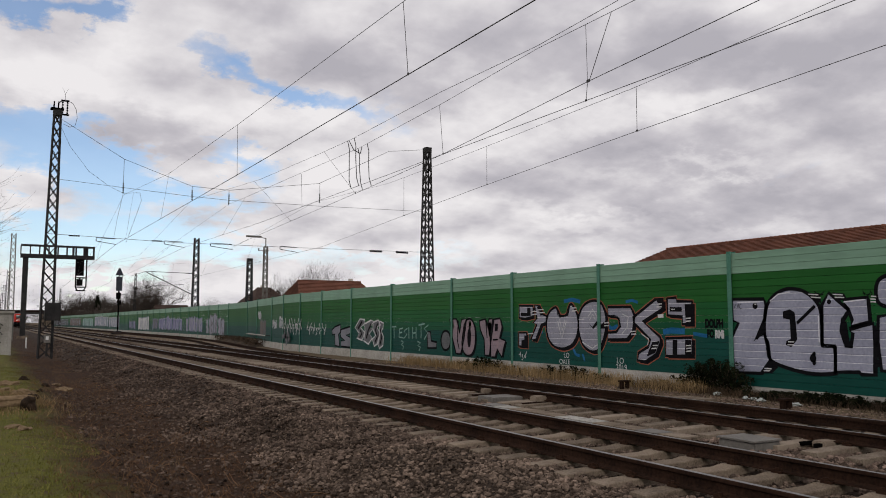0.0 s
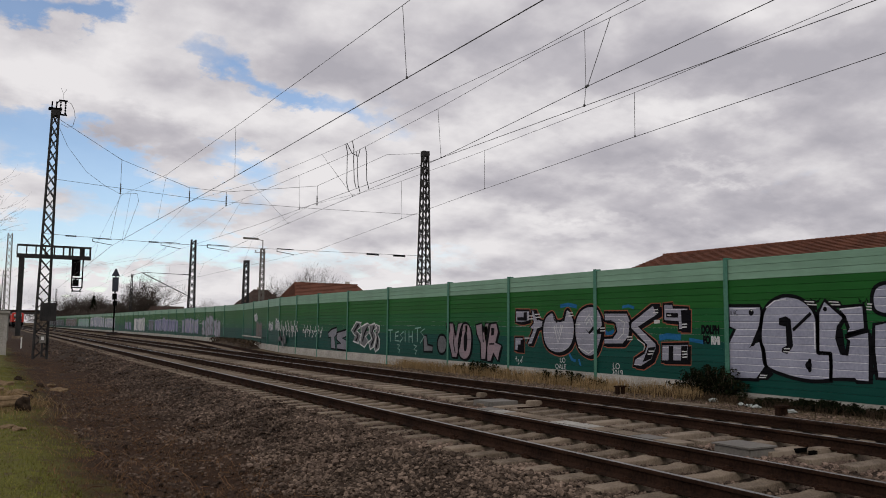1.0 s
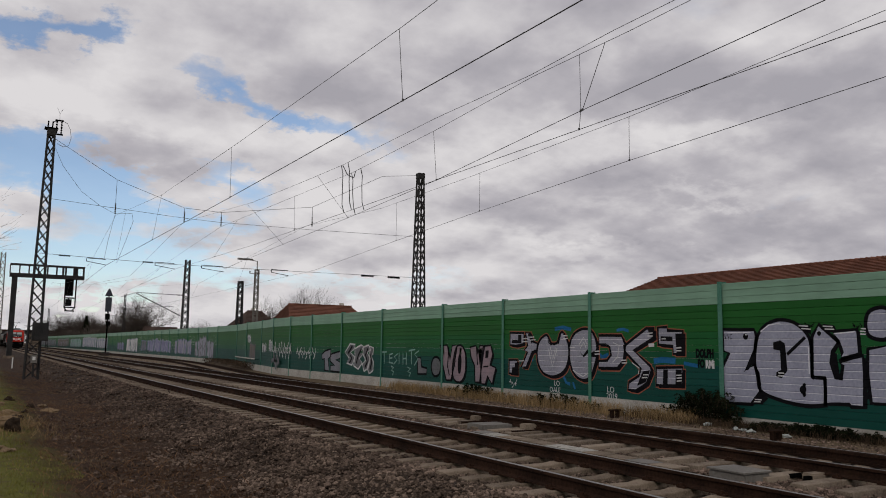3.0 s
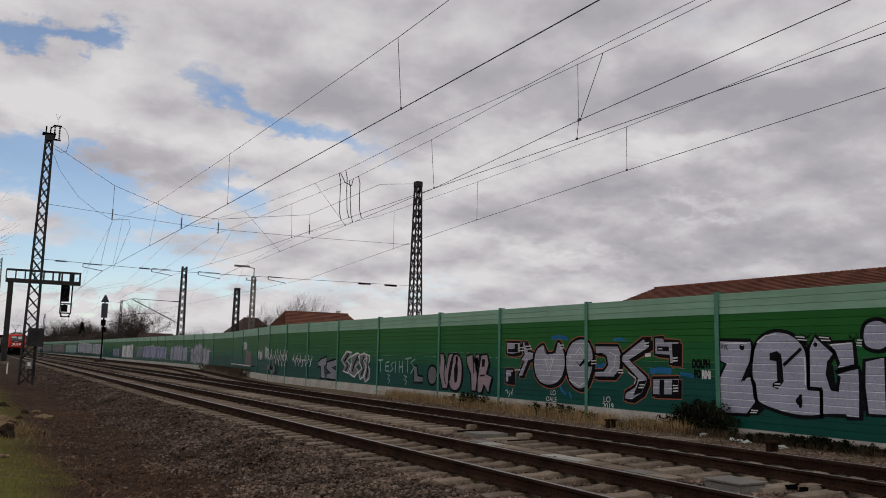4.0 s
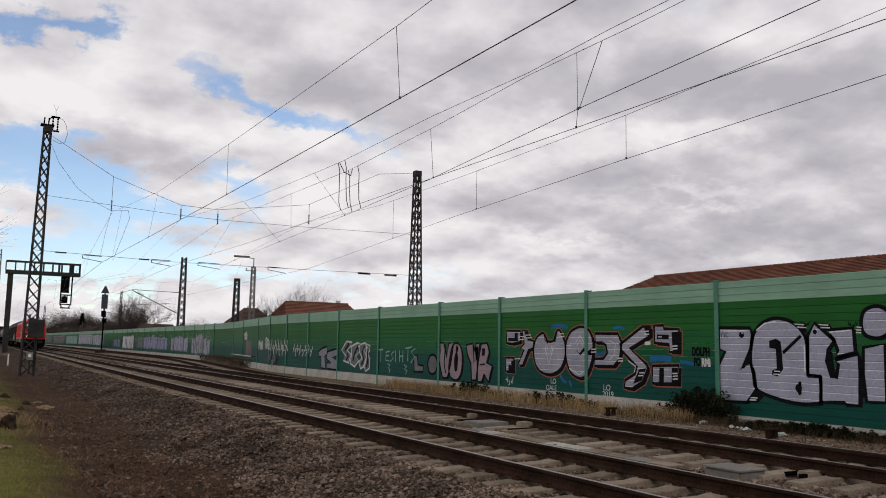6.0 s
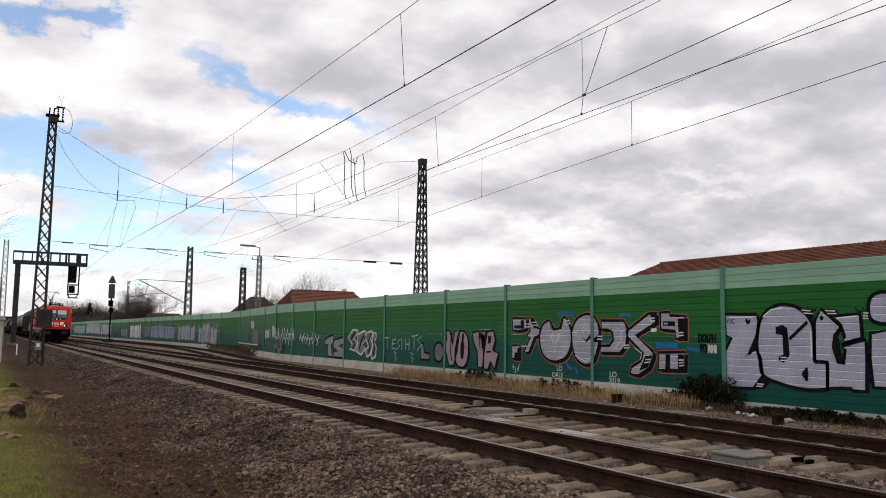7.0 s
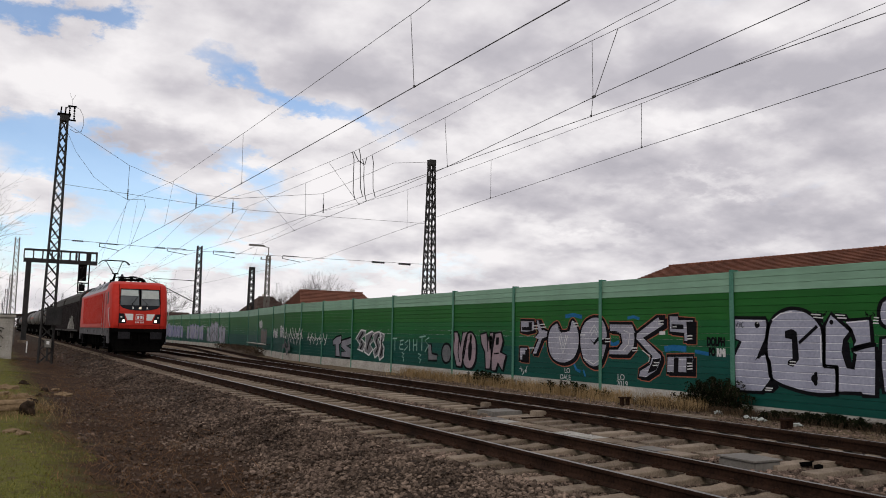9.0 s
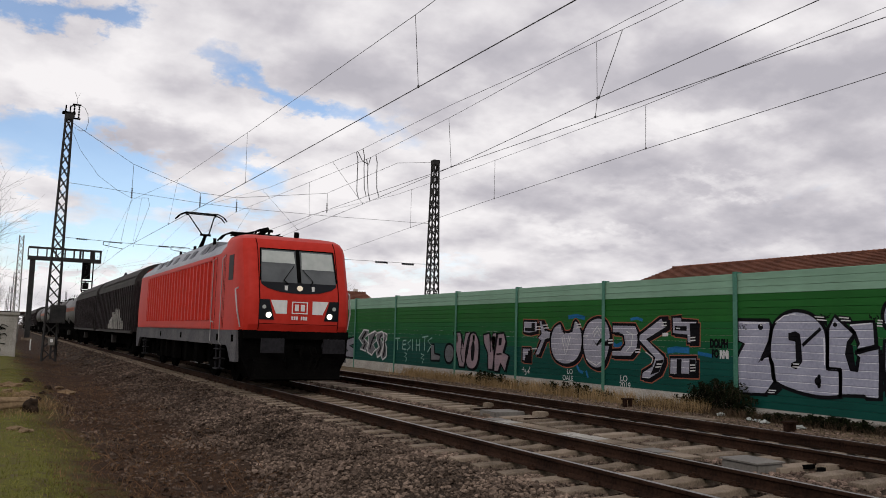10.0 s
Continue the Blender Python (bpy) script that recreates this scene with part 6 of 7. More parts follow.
letter("black", 17.30, [(0.01, 1.87), (0.47, 1.86), (0.47, 1.73), (0.00, 1.74)], sharp=True)
letter("black", 17.23, [(0.02, 0.93), (0.20, 0.93), (0.18, 0.50), (0.00, 0.49)], sharp=True)
letter("black", 16.75, [(0.02, 0.94), (0.25, 0.94), (0.24, 0.52), (0.00, 0.51)], sharp=True)
letter("black", 17.83, [(-0.00, 2.10), (0.27, 2.11), (0.27, 1.83), (0.13, 1.84)], sharp=True)
letter("black", 18.29, [(0.25, 0.85), (0.56, 0.89), (0.36, 0.53), (-0.00, 0.42)], sharp=True)
letter("black", 23.84, [(0.00, 1.98), (0.18, 1.99), (0.34, 1.71), (0.24, 1.65)], sharp=True)
letter("grey", 32.30, [(-0.00, 1.01), (0.35, 1.01), (0.43, 0.61), (0.94, 0.56), (0.90, 0.30), (0.09, 0.28)], sharp=True)
letter("grey", 30.98, [(-0.00, 0.67), (0.16, 0.98), (0.45, 1.06), (0.73, 0.95), (0.85, 0.64), (0.69, 0.33), (0.37, 0.24), (0.12, 0.35)])
letter("pink", 30.21, [(-0.00, 1.55), (0.59, 1.57), (0.85, 0.96), (1.01, 1.55), (1.42, 1.57), (1.19, 0.70), (0.93, 0.13), (0.54, 0.12), (0.23, 0.78)], sharp=True)
letter("pink", 29.17, [(0.30, 1.46), (0.60, 1.57), (0.89, 1.45), (1.06, 1.09), (1.02, 0.45), (0.70, 0.10), (0.22, 0.13), (0.00, 0.51), (0.11, 1.08)])
letter("pink", 27.79, [(0.00, 1.49), (0.46, 1.56), (0.59, 1.22), (0.73, 1.56), (1.09, 1.56), (0.85, 0.65), (0.75, 0.14), (0.41, 0.13), (0.35, 0.77), (0.07, 1.13)], sharp=True)
letter("pink", 26.97, [(0.17, 1.53), (0.70, 1.58), (0.85, 1.23), (0.66, 0.83), (1.07, 0.73), (0.94, 0.42), (0.81, 0.10), (0.49, 0.40), (0.33, 0.08), (0.03, 0.09), (0.00, 0.81)], sharp=True)
letter("lime", 30.17, [(-0.00, 1.51), (0.27, 1.53), (0.35, 1.15), (0.12, 1.17)], sharp=True)
letter("lime", 27.17, [(0.00, 1.37), (0.24, 1.47), (0.34, 1.10), (0.10, 0.81)], sharp=True)
letter("lime", 28.61, [(0.00, 1.47), (0.18, 1.47), (0.14, 1.16), (-0.00, 1.18)], sharp=True)
letter("black", 28.72, [(-0.00, 0.97), (0.15, 1.21), (0.29, 0.97), (0.22, 0.47), (0.03, 0.47)])
letter("black", 26.64, [(0.01, 1.37), (0.24, 1.38), (0.20, 1.10), (0.00, 1.08)], sharp=True)
letter("white", 40.59, [(-0.00, 1.14), (0.67, 1.60), (1.34, 1.55), (1.17, 1.31), (0.74, 1.14), (1.30, 0.91), (1.00, 0.48), (0.26, 0.58), (0.57, 0.85)], sharp=True)
letter("white", 39.40, [(0.10, 1.34), (0.92, 1.53), (1.32, 1.46), (0.69, 1.15), (1.22, 1.09), (0.70, 0.85), (1.11, 0.62), (0.60, 0.30), (-0.00, 0.46), (0.17, 0.91)], sharp=True)
letter("white", 38.29, [(0.10, 1.43), (0.72, 1.53), (1.00, 1.30), (0.56, 1.18), (0.96, 0.86), (0.74, 0.38), (0.24, 0.21), (0.00, 0.57), (0.40, 0.76), (0.05, 1.08)], sharp=True)
letter("white", 37.66, [(0.26, 1.48), (0.70, 1.39), (0.65, 1.12), (0.43, 1.00), (0.71, 0.73), (0.67, 0.28), (0.23, 0.11), (0.00, 0.40), (0.27, 0.82)], sharp=True)
letter("dull", 44.0, [(0, 0.98), (0.5, 1.18), (1.3, 1.3), (1.4, 0.9), (1.0, 0.75), (1.2, 0.08), (0.5, 0.1), (0.45, 0.75), (0.1, 0.7)], sharp=True)
letter("dull", 42.7, [(0, 1.0), (0.7, 1.1), (1.5, 1.2), (1.5, 0.8), (0.8, 0.72), (1.5, 0.6), (1.55, 0.06), (0.1, 0.08), (0.1, 0.4), (0.7, 0.4), (0.05, 0.6)], sharp=True)

def stroke(colour, width, y0, pts):
    bm = bmesh.new()
    ribbon(bm, [Vector(p) for p in pts], width)
    on_wall(bm, y0, 0.013)
    part("graffiti_stroke", bm, SPRAY[colour], wall_ob)


# inner lines, ticks and drips
stroke("black", 0.08, 13.08, [(0.00, 1.41), (0.51, 1.82)])
stroke("black", 0.05, 11.71, [(-0.00, 1.25), (0.55, 1.41)])
stroke("white", 0.028, 12.73, [(-0.00, 2.10), (0.26, 2.08)])
stroke("white", 0.028, 12.67, [(-0.00, 2.03), (0.26, 2.01)])
stroke("white", 0.028, 12.09, [(0.00, 2.08), (0.25, 2.06)])
stroke("white", 0.028, 12.04, [(-0.00, 2.01), (0.24, 2.00)])
stroke("white", 0.028, 11.17, [(0.00, 1.95), (0.13, 1.94)])
stroke("white", 0.028, 11.17, [(-0.00, 1.89), (0.13, 1.88)])
stroke("white", 0.028, 14.10, [(-0.00, 0.22), (0.20, 0.23)])
stroke("white", 0.028, 14.07, [(0.00, 0.28), (0.21, 0.28)])
stroke("white", 0.028, 13.37, [(-0.00, 0.89), (0.18, 0.89)])
stroke("white", 0.028, 13.35, [(-0.00, 0.96), (0.17, 0.96)])
stroke("white", 0.028, 14.31, [(-0.00, 1.90), (0.05, 1.89)])
stroke("white", 0.028, 11.15, [(-0.00, 2.01), (0.12, 2.00)])
stroke("ridge", 0.03, 13.84, [(-0.00, 1.96), (0.26, 2.13), (0.59, 2.17)])
stroke("ridge", 0.03, 14.86, [(0.00, 1.95), (0.72, 1.95)])
stroke("ridge", 0.03, 12.49, [(-0.00, 1.59), (-0.00, 0.97)])
stroke("ridge", 0.03, 11.82, [(-0.00, 1.90), (0.52, 1.94)])
stroke("black", 0.13, 40.15, [(-0.00, 1.09), (0.36, 1.34), (0.54, 1.48)])
stroke("black", 0.13, 39.95, [(-0.00, 0.59), (0.30, 0.83), (0.11, 1.00)])
stroke("black", 0.13, 39.05, [(0.00, 0.58), (0.23, 0.99), (0.63, 1.36)])
stroke("black", 0.13, 37.94, [(-0.00, 0.42), (0.28, 0.70), (0.04, 1.04), (0.32, 1.37)])
stroke("black", 0.13, 37.32, [(-0.00, 0.32), (0.16, 0.64), (0.04, 1.11)])
stroke("white", 0.04, 22.61, [(0.00, 1.47), (0.22, 0.87), (0.48, 1.49)])
stroke("white", 0.03, 22.51, [(0.00, 1.53), (0.14, 1.12), (0.29, 1.52)])
stroke("white", 0.03, 20.95, [(-0.00, 1.63), (0.22, 1.85), (0.40, 1.63)])
stroke("white", 0.03, 20.90, [(0.00, 1.50), (0.17, 1.70), (0.29, 1.52)])
stroke("white", 0.035, 21.29, [(-0.00, 0.78), (0.52, 0.59), (0.94, 0.80)])
stroke("white", 0.03, 19.35, [(0.02, 1.69), (0.30, 1.60), (0.24, 1.26), (0.00, 1.08)])
stroke("white", 0.03, 18.49, [(0.00, 1.09), (0.31, 0.94), (0.26, 0.76)])
stroke("white", 0.035, 16.69, [(0.00, 1.54), (0.19, 1.55)])
stroke("white", 0.035, 16.69, [(-0.00, 1.46), (0.19, 1.47)])
stroke("white", 0.035, 16.70, [(0.00, 0.70), (0.19, 0.72)])
stroke("white", 0.035, 16.70, [(0.00, 0.62), (0.19, 0.64)])
stroke("white", 0.035, 16.71, [(-0.00, 0.78), (0.19, 0.79)])
stroke("white", 0.035, 17.82, [(0.00, 1.88), (0.21, 1.88)])
stroke("white", 0.035, 17.82, [(0.00, 1.96), (0.21, 1.97)])
stroke("white", 0.035, 18.07, [(0.00, 0.66), (0.21, 0.68)])
stroke("white", 0.035, 18.02, [(0.00, 0.75), (0.21, 0.76)])
stroke("white", 0.035, 18.96, [(0.00, 1.15), (0.23, 1.16)])
stroke("white", 0.035, 18.94, [(0.00, 1.07), (0.23, 1.08)])
stroke("white", 0.035, 20.19, [(-0.00, 1.41), (0.24, 1.42)])
stroke("white", 0.035, 20.19, [(-0.00, 1.32), (0.24, 1.33)])
stroke("white", 0.035, 21.45, [(-0.00, 1.52), (0.26, 1.53)])
stroke("white", 0.035, 24.16, [(0.00, 1.82), (0.32, 1.82)])
stroke("white", 0.035, 24.16, [(0.00, 1.71), (0.32, 1.72)])
stroke("white", 0.035, 23.74, [(0.00, 1.87), (0.31, 1.88)])
stroke("white", 0.035, 23.67, [(0.00, 1.77), (0.31, 1.78)])
stroke("white", 0.035, 21.84, [(-0.00, 1.91), (0.27, 1.91)])
stroke("white", 0.035, 21.81, [(-0.00, 1.81), (0.27, 1.82)])
stroke("white", 0.035, 24.38, [(-0.00, 1.02), (0.32, 1.03)])
stroke("white", 0.035, 17.25, [(0.00, 1.80), (0.16, 1.80)])
stroke("black", 0.07, 29.55, [(0.08, 1.49), (0.00, 0.69), (0.15, 0.32)])
stroke("black", 0.06, 27.30, [(-0.00, 1.49), (0.10, 0.81)])
stroke("black", 0.06, 26.77, [(-0.00, 0.75), (0.36, 0.77)])


def scrawl(y0, y1, z0, z1, colour, n, width, seed):
    """A run of sprayed strokes, too loose to read."""
    rnd = random.Random(seed)
    bm = bmesh.new()
    step = (y0 - y1) / n
    for i in range(n):
        pts = []
        for k in range(5):
            pts.append((i * step + step * rnd.uniform(0.05, 0.95), z0 + (z1 - z0) * (k / 4 if i % 2 else 1 - k / 4) + rnd.uniform(-0.08, 0.08) * (z1 - z0)))
        fine = [p for p in rounded(pts, 3)][:-6]
        ribbon(bm, fine, width)
        if rnd.random() < 0.5:
            ribbon(bm, [(i * step, z0 + (z1 - z0) * rnd.uniform(0.3, 0.7)), (i * step + step * 0.8, z0 + (z1 - z0) * rnd.uniform(0.3, 0.7))], width)
    on_wall(bm, y0, 0.006)
    return part("graffiti_tag", bm, SPRAY[colour], wall_ob)


for y0, pts in ((36.0, [(0, 1.2), (0.55, 1.22)]), (35.7, [(0, 1.2), (0.02, 0.65)]), (34.65, [(0.4, 1.15), (0.05, 1.0), (0.35, 0.85), (0, 0.66)]), (35.2, [(0.45, 1.15), (0.1, 1.1), (0.05, 0.72), (0.45, 0.7)]), (35.15, [(0.05, 0.92), (0.35, 0.95)]),
                (34.1, [(0, 1.2), (0.02, 0.66)]), (33.7, [(0, 1.2), (0.02, 0.66)]), (33.35, [(0, 1.2), (0, 0.66)]), (33.72, [(0, 0.92), (0.38, 0.95)]), (33.1, [(0, 1.3), (0.6, 1.36)]), (32.85, [(0, 1.33), (0, 0.7)]),
                (32.65, [(0.5, 1.3), (0.1, 1.15), (0.45, 0.95), (0.1, 0.65)]), (34.9, [(0, 0.55), (0.25, 0.5), (0.02, 0.36), (0.25, 0.3), (0.15, 0.14)]), (33.2, [(0, 0.55), (0.3, 0.5), (0.02, 0.36), (0.3, 0.3), (0.15, 0.14)])):
    stroke("pale", 0.065, y0, pts)
scrawl(48.3, 44.8, 0.70, 1.35, "white", 11, 0.075, 6)
scrawl(53.2, 49.2, 0.72, 1.62, "white", 13, 0.085, 7)
scrawl(53.2, 51.6, 0.05, 0.75, "grey", 3, 0.30, 27)
scrawl(25.0, 24.5, 0.05, 0.35, "white", 3, 0.03, 10)
def wash(colour, width, y0, pts):
    """A soft sprayed patch under the letters."""
    bm = bmesh.new()
    ribbon(bm, [Vector(p) for p in pts], width)
    on_wall(bm, y0, 0.0012)
    part("graffiti_wash", bm, SPRAY[colour], wall_ob)


wash("blue", 0.17, 17.59, [(0.00, 1.15), (0.32, 1.20), (0.85, 1.18)])
wash("blue", 0.1, 16.43, [(0.00, 1.12), (0.51, 1.06)])
wash("blue", 0.13, 22.27, [(-0.00, 2.14), (0.44, 2.19), (0.89, 2.11)])
wash("blue", 0.12, 20.06, [(0.00, 1.36), (0.24, 1.23), (0.51, 1.32)])
wash("blue", 0.1, 21.81, [(0.00, 0.58), (0.15, 0.37), (0.36, 0.32)])
wash("blue", 0.09, 19.16, [(-0.00, 2.06), (0.28, 2.10), (0.53, 2.03)])
wash("blue", 0.1, 23.92, [(-0.00, 1.02), (0.24, 1.13), (0.41, 1.07)])
wash("blue", 0.08, 19.25, [(0.00, 0.82), (0.28, 0.90)])
wash("blue", 0.08, 21.30, [(-0.00, 0.39), (0.11, 0.17)])
stroke("white", 0.1, 17.78, [(0.00, 1.61), (0.23, 1.62)])
for y0, w, z in ((12.62, 0.3, 2.02), (11.35, 0.25, 2.0)):
    scrawl(y0, y0 - w, z, z + 0.14, "black", 3, 0.025, int(y0 * 7))


def lettering(words, y, z, size, colour="white", tall=1.0):
    c = bpy.data.curves.new("lettering", "FONT")
    c.body, c.size, c.extrude, c.offset = words, size, 0.001, 0.012 if tall > 1.2 and size > 0.15 else 0.0
    tmp = new("lettering", c)
    me = bpy.data.meshes.new_from_object(tmp.evaluated_get(bpy.context.evaluated_depsgraph_get()))
    bpy.data.objects.remove(tmp)
    me.materials.clear()
    me.materials.append(SPRAY[colour])
    ob = part("sprayed_word", me, None, wall_ob, "small sprayed letters")
    ob.matrix_basis = Matrix(((0, 0, -1, FACE - 0.012), (-1, 0, 0, y), (0, tall, 0, z), (0, 0, 0, 1)))


lettering("DOLPH", 15.98, 1.3, 0.19, "black", 1.6)
lettering("FO", 15.92, 1.03, 0.19, "black", 1.5)
lettering("RMi", 15.64, 1.02, 0.19, "white", 1.5)
lettering("V.VC", 14.98, 1.78, 0.12, "black", 1.6)
lettering("LO", 19.62, 0.16, 0.26)
lettering("2019", 19.66, -0.04, 0.26)
lettering("LO", 22.3, 0.24, 0.24)
lettering("OALE", 22.55, 0.02, 0.24)


LILAC = spray("lilac_spray", (0.13, 0.135, 0.24), (0.24, 0.235, 0.36))
UMBER = spray("brown_spray", (0.11, 0.085, 0.075), (0.19, 0.155, 0.14))


def face_x(y, points):
    for (xa, ya), (xb, yb) in zip(points[:-1], points[1:]):
        if ya <= y <= yb:
            return xa + (xb - xa) * (y - ya) / (yb - ya) - 0.058
    return points[-1][0] - 0.058


def lay(bm, y0, points, depth, mat):
    for v in bm.verts:
        y = y0 - v.co.x
        v.co = Vector((face_x(y, points) - depth, y, v.co.y))
    part("graffiti_tag", bm, mat, wall_ob)


def block_letters(y0, y1, z0, z1, n, fill, line, points, seed, peak=0.0):
    """A painted piece: n filled letters with uneven tops and wobbling inner lines."""
    rnd = random.Random(seed)
    step = (y0 - y1) / n
    bm, ink = bmesh.new(), bmesh.new()
    for i in range(n):
        cols = 5
        lift = peak * max(0.0, 1 - abs((i + 0.5) / n - 0.42) * 3)
        tops = [z1 + lift + rnd.uniform(-0.22, 0.1) for _ in range(cols + 1)]
        feet = [z0 + rnd.uniform(-0.12, 0.18) for _ in range(cols + 1)]
        a_, b_ = i * step + 0.02 * step, (i + 1) * step - 0.04 * step
        us = [a_ + (b_ - a_) * k / cols for k in range(cols + 1)]
        rows = [(bm.verts.new((u, f, 0)), bm.verts.new((u + rnd.uniform(-0.1, 0.1), t, 0))) for u, f, t in zip(us, feet, tops)]
        for (p0, p1), (q0, q1) in zip(rows[:-1], rows[1:]):
            bm.faces.new((p0, q0, q1, p1))
        for _ in range(2):
            u = rnd.uniform(a_, b_)
            pts = [(min(max(u + rnd.uniform(-0.3, 0.3) * step, a_), b_), z0 + (z1 + lift - z0) * k / 5) for k in range(6)]
            ribbon(ink, rounded(pts, 2)[:-4], min(0.22, 0.09 * step + 0.06))
        ribbon(ink, [(u, t) for u, t in zip(us, tops)], 0.12)
    lay(bm, y0, points, 0.004, fill)
    lay(ink, y0, points, 0.012, line)


for y0, y1, z0, z1, n, fill, line, peak in ((92.3, 83.2, 0.15, 1.75, 5, SPRAY["greyfill"], SPRAY["grey"], 0.75), (102.5, 94.0, 0.35, 1.85, 5, SPRAY["greyfill"], LILAC, 0.2),
                                            (121.5, 104.8, 0.45, 1.85, 8, LILAC, SPRAY["silver"], 0.25), (126.5, 122.0, 0.5, 1.9, 2, SPRAY["grey"], LILAC, 0.0),
                                            (140.0, 129.5, 0.25, 2.2, 4, SPRAY["white"], SPRAY["silver"], 0.0), (150.0, 143.0, 0.4, 1.6, 3, LILAC, SPRAY["grey"], 0.0),
                                            (176.5, 163.0, 0.5, 2.3, 6, SPRAY["silver"], SPRAY["white"], 0.2), (200.0, 177.5, 0.6, 2.5, 8, SPRAY["silver"], SPRAY["white"], 0.2),
                                            (224.0, 203.0, 0.5, 2.3, 7, SPRAY["pale"], SPRAY["silver"], 0.0), (256.0, 228.0, 0.5, 2.4, 8, UMBER, SPRAY["silver"], 0.0), (318.0, 262.0, 0.5, 2.2, 12, SPRAY["grey"], SPRAY["silver"], 0.0)):
    block_letters(y0, y1, z0, z1, n, fill, line, WALL_FAR, int(y0), peak)
for y0, y1, z0, z1, n, fill, line in ((58.6, 56.6, 1.0, 1.55, 3, SPRAY["greyfill"], SPRAY["white"]), (55.4, 53.9, 1.05, 1.75, 3, SPRAY["greyfill"], SPRAY["white"]), (64.0, 61.5, 0.4, 1.6, 3, UMBER, SPRAY["grey"]), (65.2, 63.6, 1.7, 2.2, 2, SPRAY["greyfill"], SPRAY["white"])):
    block_letters(y0, y1, z0, z1, n, fill, line, WALL, int(y0))

# ---- ballast, grass, brush and trees ----
def joined(name, verts, faces, mat, label, category):
    me = bpy.data.meshes.new(name)
    me.from_pydata(verts, [], faces)
    me.materials.append(mat)
    me.update()
    return tagged(new(name, me), label, category, kind="stuff")


GOLD = (1 + 5 ** 0.5) / 2
ICO = np.array([(-1, GOLD, 0), (1, GOLD, 0), (-1, -GOLD, 0), (1, -GOLD, 0), (0, -1, GOLD), (0, 1, GOLD), (0, -1, -GOLD), (0, 1, -GOLD), (GOLD, 0, -1), (GOLD, 0, 1), (-GOLD, 0, -1), (-GOLD, 0, 1)]) / 1.9
ICO_FACES = np.array([(0, 11, 5), (0, 5, 1), (0, 1, 7), (0, 7, 10), (0, 10, 11), (1, 5, 9), (5, 11, 4), (11, 10, 2), (10, 7, 6), (7, 1, 8), (3, 9, 4), (3, 4, 2), (3, 2, 6), (3, 6, 8), (3, 8, 9), (4, 9, 5), (2, 4, 11), (6, 2, 10), (8, 6, 7), (9, 8, 1)])


def stones(name, count, xr, yr, size, mat, label, keep, seed):
    rng = np.random.default_rng(seed)
    xs, ys = rng.uniform(*xr, count), yr[0] + (yr[1] - yr[0]) * rng.uniform(0, 1, count) ** 1.25
    pick = [i for i in range(count) if keep(xs[i], ys[i])]
    V, F = [], []
    for n, i in enumerate(pick):
        s = size * rng.uniform(0.55, 1.35)
        p = ICO * rng.uniform(0.5, 1.35, (12, 1)) * (s * rng.uniform(0.6, 1.2), s * rng.uniform(0.6, 1.2), s * rng.uniform(0.5, 0.85))
        a_ = rng.uniform(0, 6.28)
        c, d = math.cos(a_), math.sin(a_)
        z = ground_height(float(xs[i]), float(ys[i])) + rng.uniform(-0.25, 0.55 if xs[i] < 5.3 else 0.4) * s
        V.append(np.stack([p[:, 0] * c - p[:, 1] * d + xs[i], p[:, 0] * d + p[:, 1] * c + ys[i], p[:, 2] + z], 1))
        F.append(ICO_FACES + 12 * n)
    return joined(name, np.concatenate(V).tolist(), np.concatenate(F).tolist(), mat, label, "ballast")


def off_rails(x, y):
    return all(abs(x - c - s * 0.7535) > 0.09 for c in (TRACK_1, TRACK_2) for s in (-1, 1))


def ragged(x, y):
    """Stones thin out down the bank."""
    return off_rails(x, y) and x > 3.1 + 0.9 * noise.noise((y * 0.35, 2.0, 0.0)) + 0.5 * random.random()


def thinning(x, y):
    """The paler shoulder stones give way to darker ones farther along."""
    return ragged(x, y) and (y < 10 or random.random() < (21 - y) / 11)


stones("ballast_stones", 40000, (2.9, 8.9), (4.0, 21.0), 0.033, STONE, "angular grey-brown ballast stones on the shoulder", thinning, 1)
DARK_STONE = island_tint(material("dark_ballast_stone", (0.022, 0.015, 0.011), (0.15, 0.11, 0.086), 0.95, 0, 25, 1.2, 0.4, 0.006, spec=0.04), 0.6)
stones("ballast_stones", 25000, (2.9, 9.6), (10.0, 40.0), 0.041, DARK_STONE, "angular grey-brown ballast stones along the line", ragged, 2)
stones("ballast_stones", 6500, (2.6, 12.5), (38.0, 82.0), 0.06, DARK_STONE, "grey-brown ballast stones farther along the line", ragged, 7)
stones("bank_stones", 2600, (1.4, 3.6), (7.0, 26.0), 0.032, DARK_STONE, "scattered stones on the brown bank", lambda x, y: True, 9)
PALE_STONE = island_tint(material("clean_ballast_stone", (0.030, 0.0215, 0.0165), (0.235, 0.17, 0.134), 0.9, 0, 25, 1.2, 0.3, 0.006, spec=0.05), 0.65)
stones("ballast_stones", 24000, (8.2, 12.5), (4.0, 34.0), 0.044, PALE_STONE, "paler ballast stones between the tracks", lambda x, y: off_rails(x, y), 3)
stones("gravel_chips", 14000, (12.2, 16.0), (6.0, 36.0), 0.028, PALE_STONE, "pale gravel chips on the path", lambda x, y: True, 4)

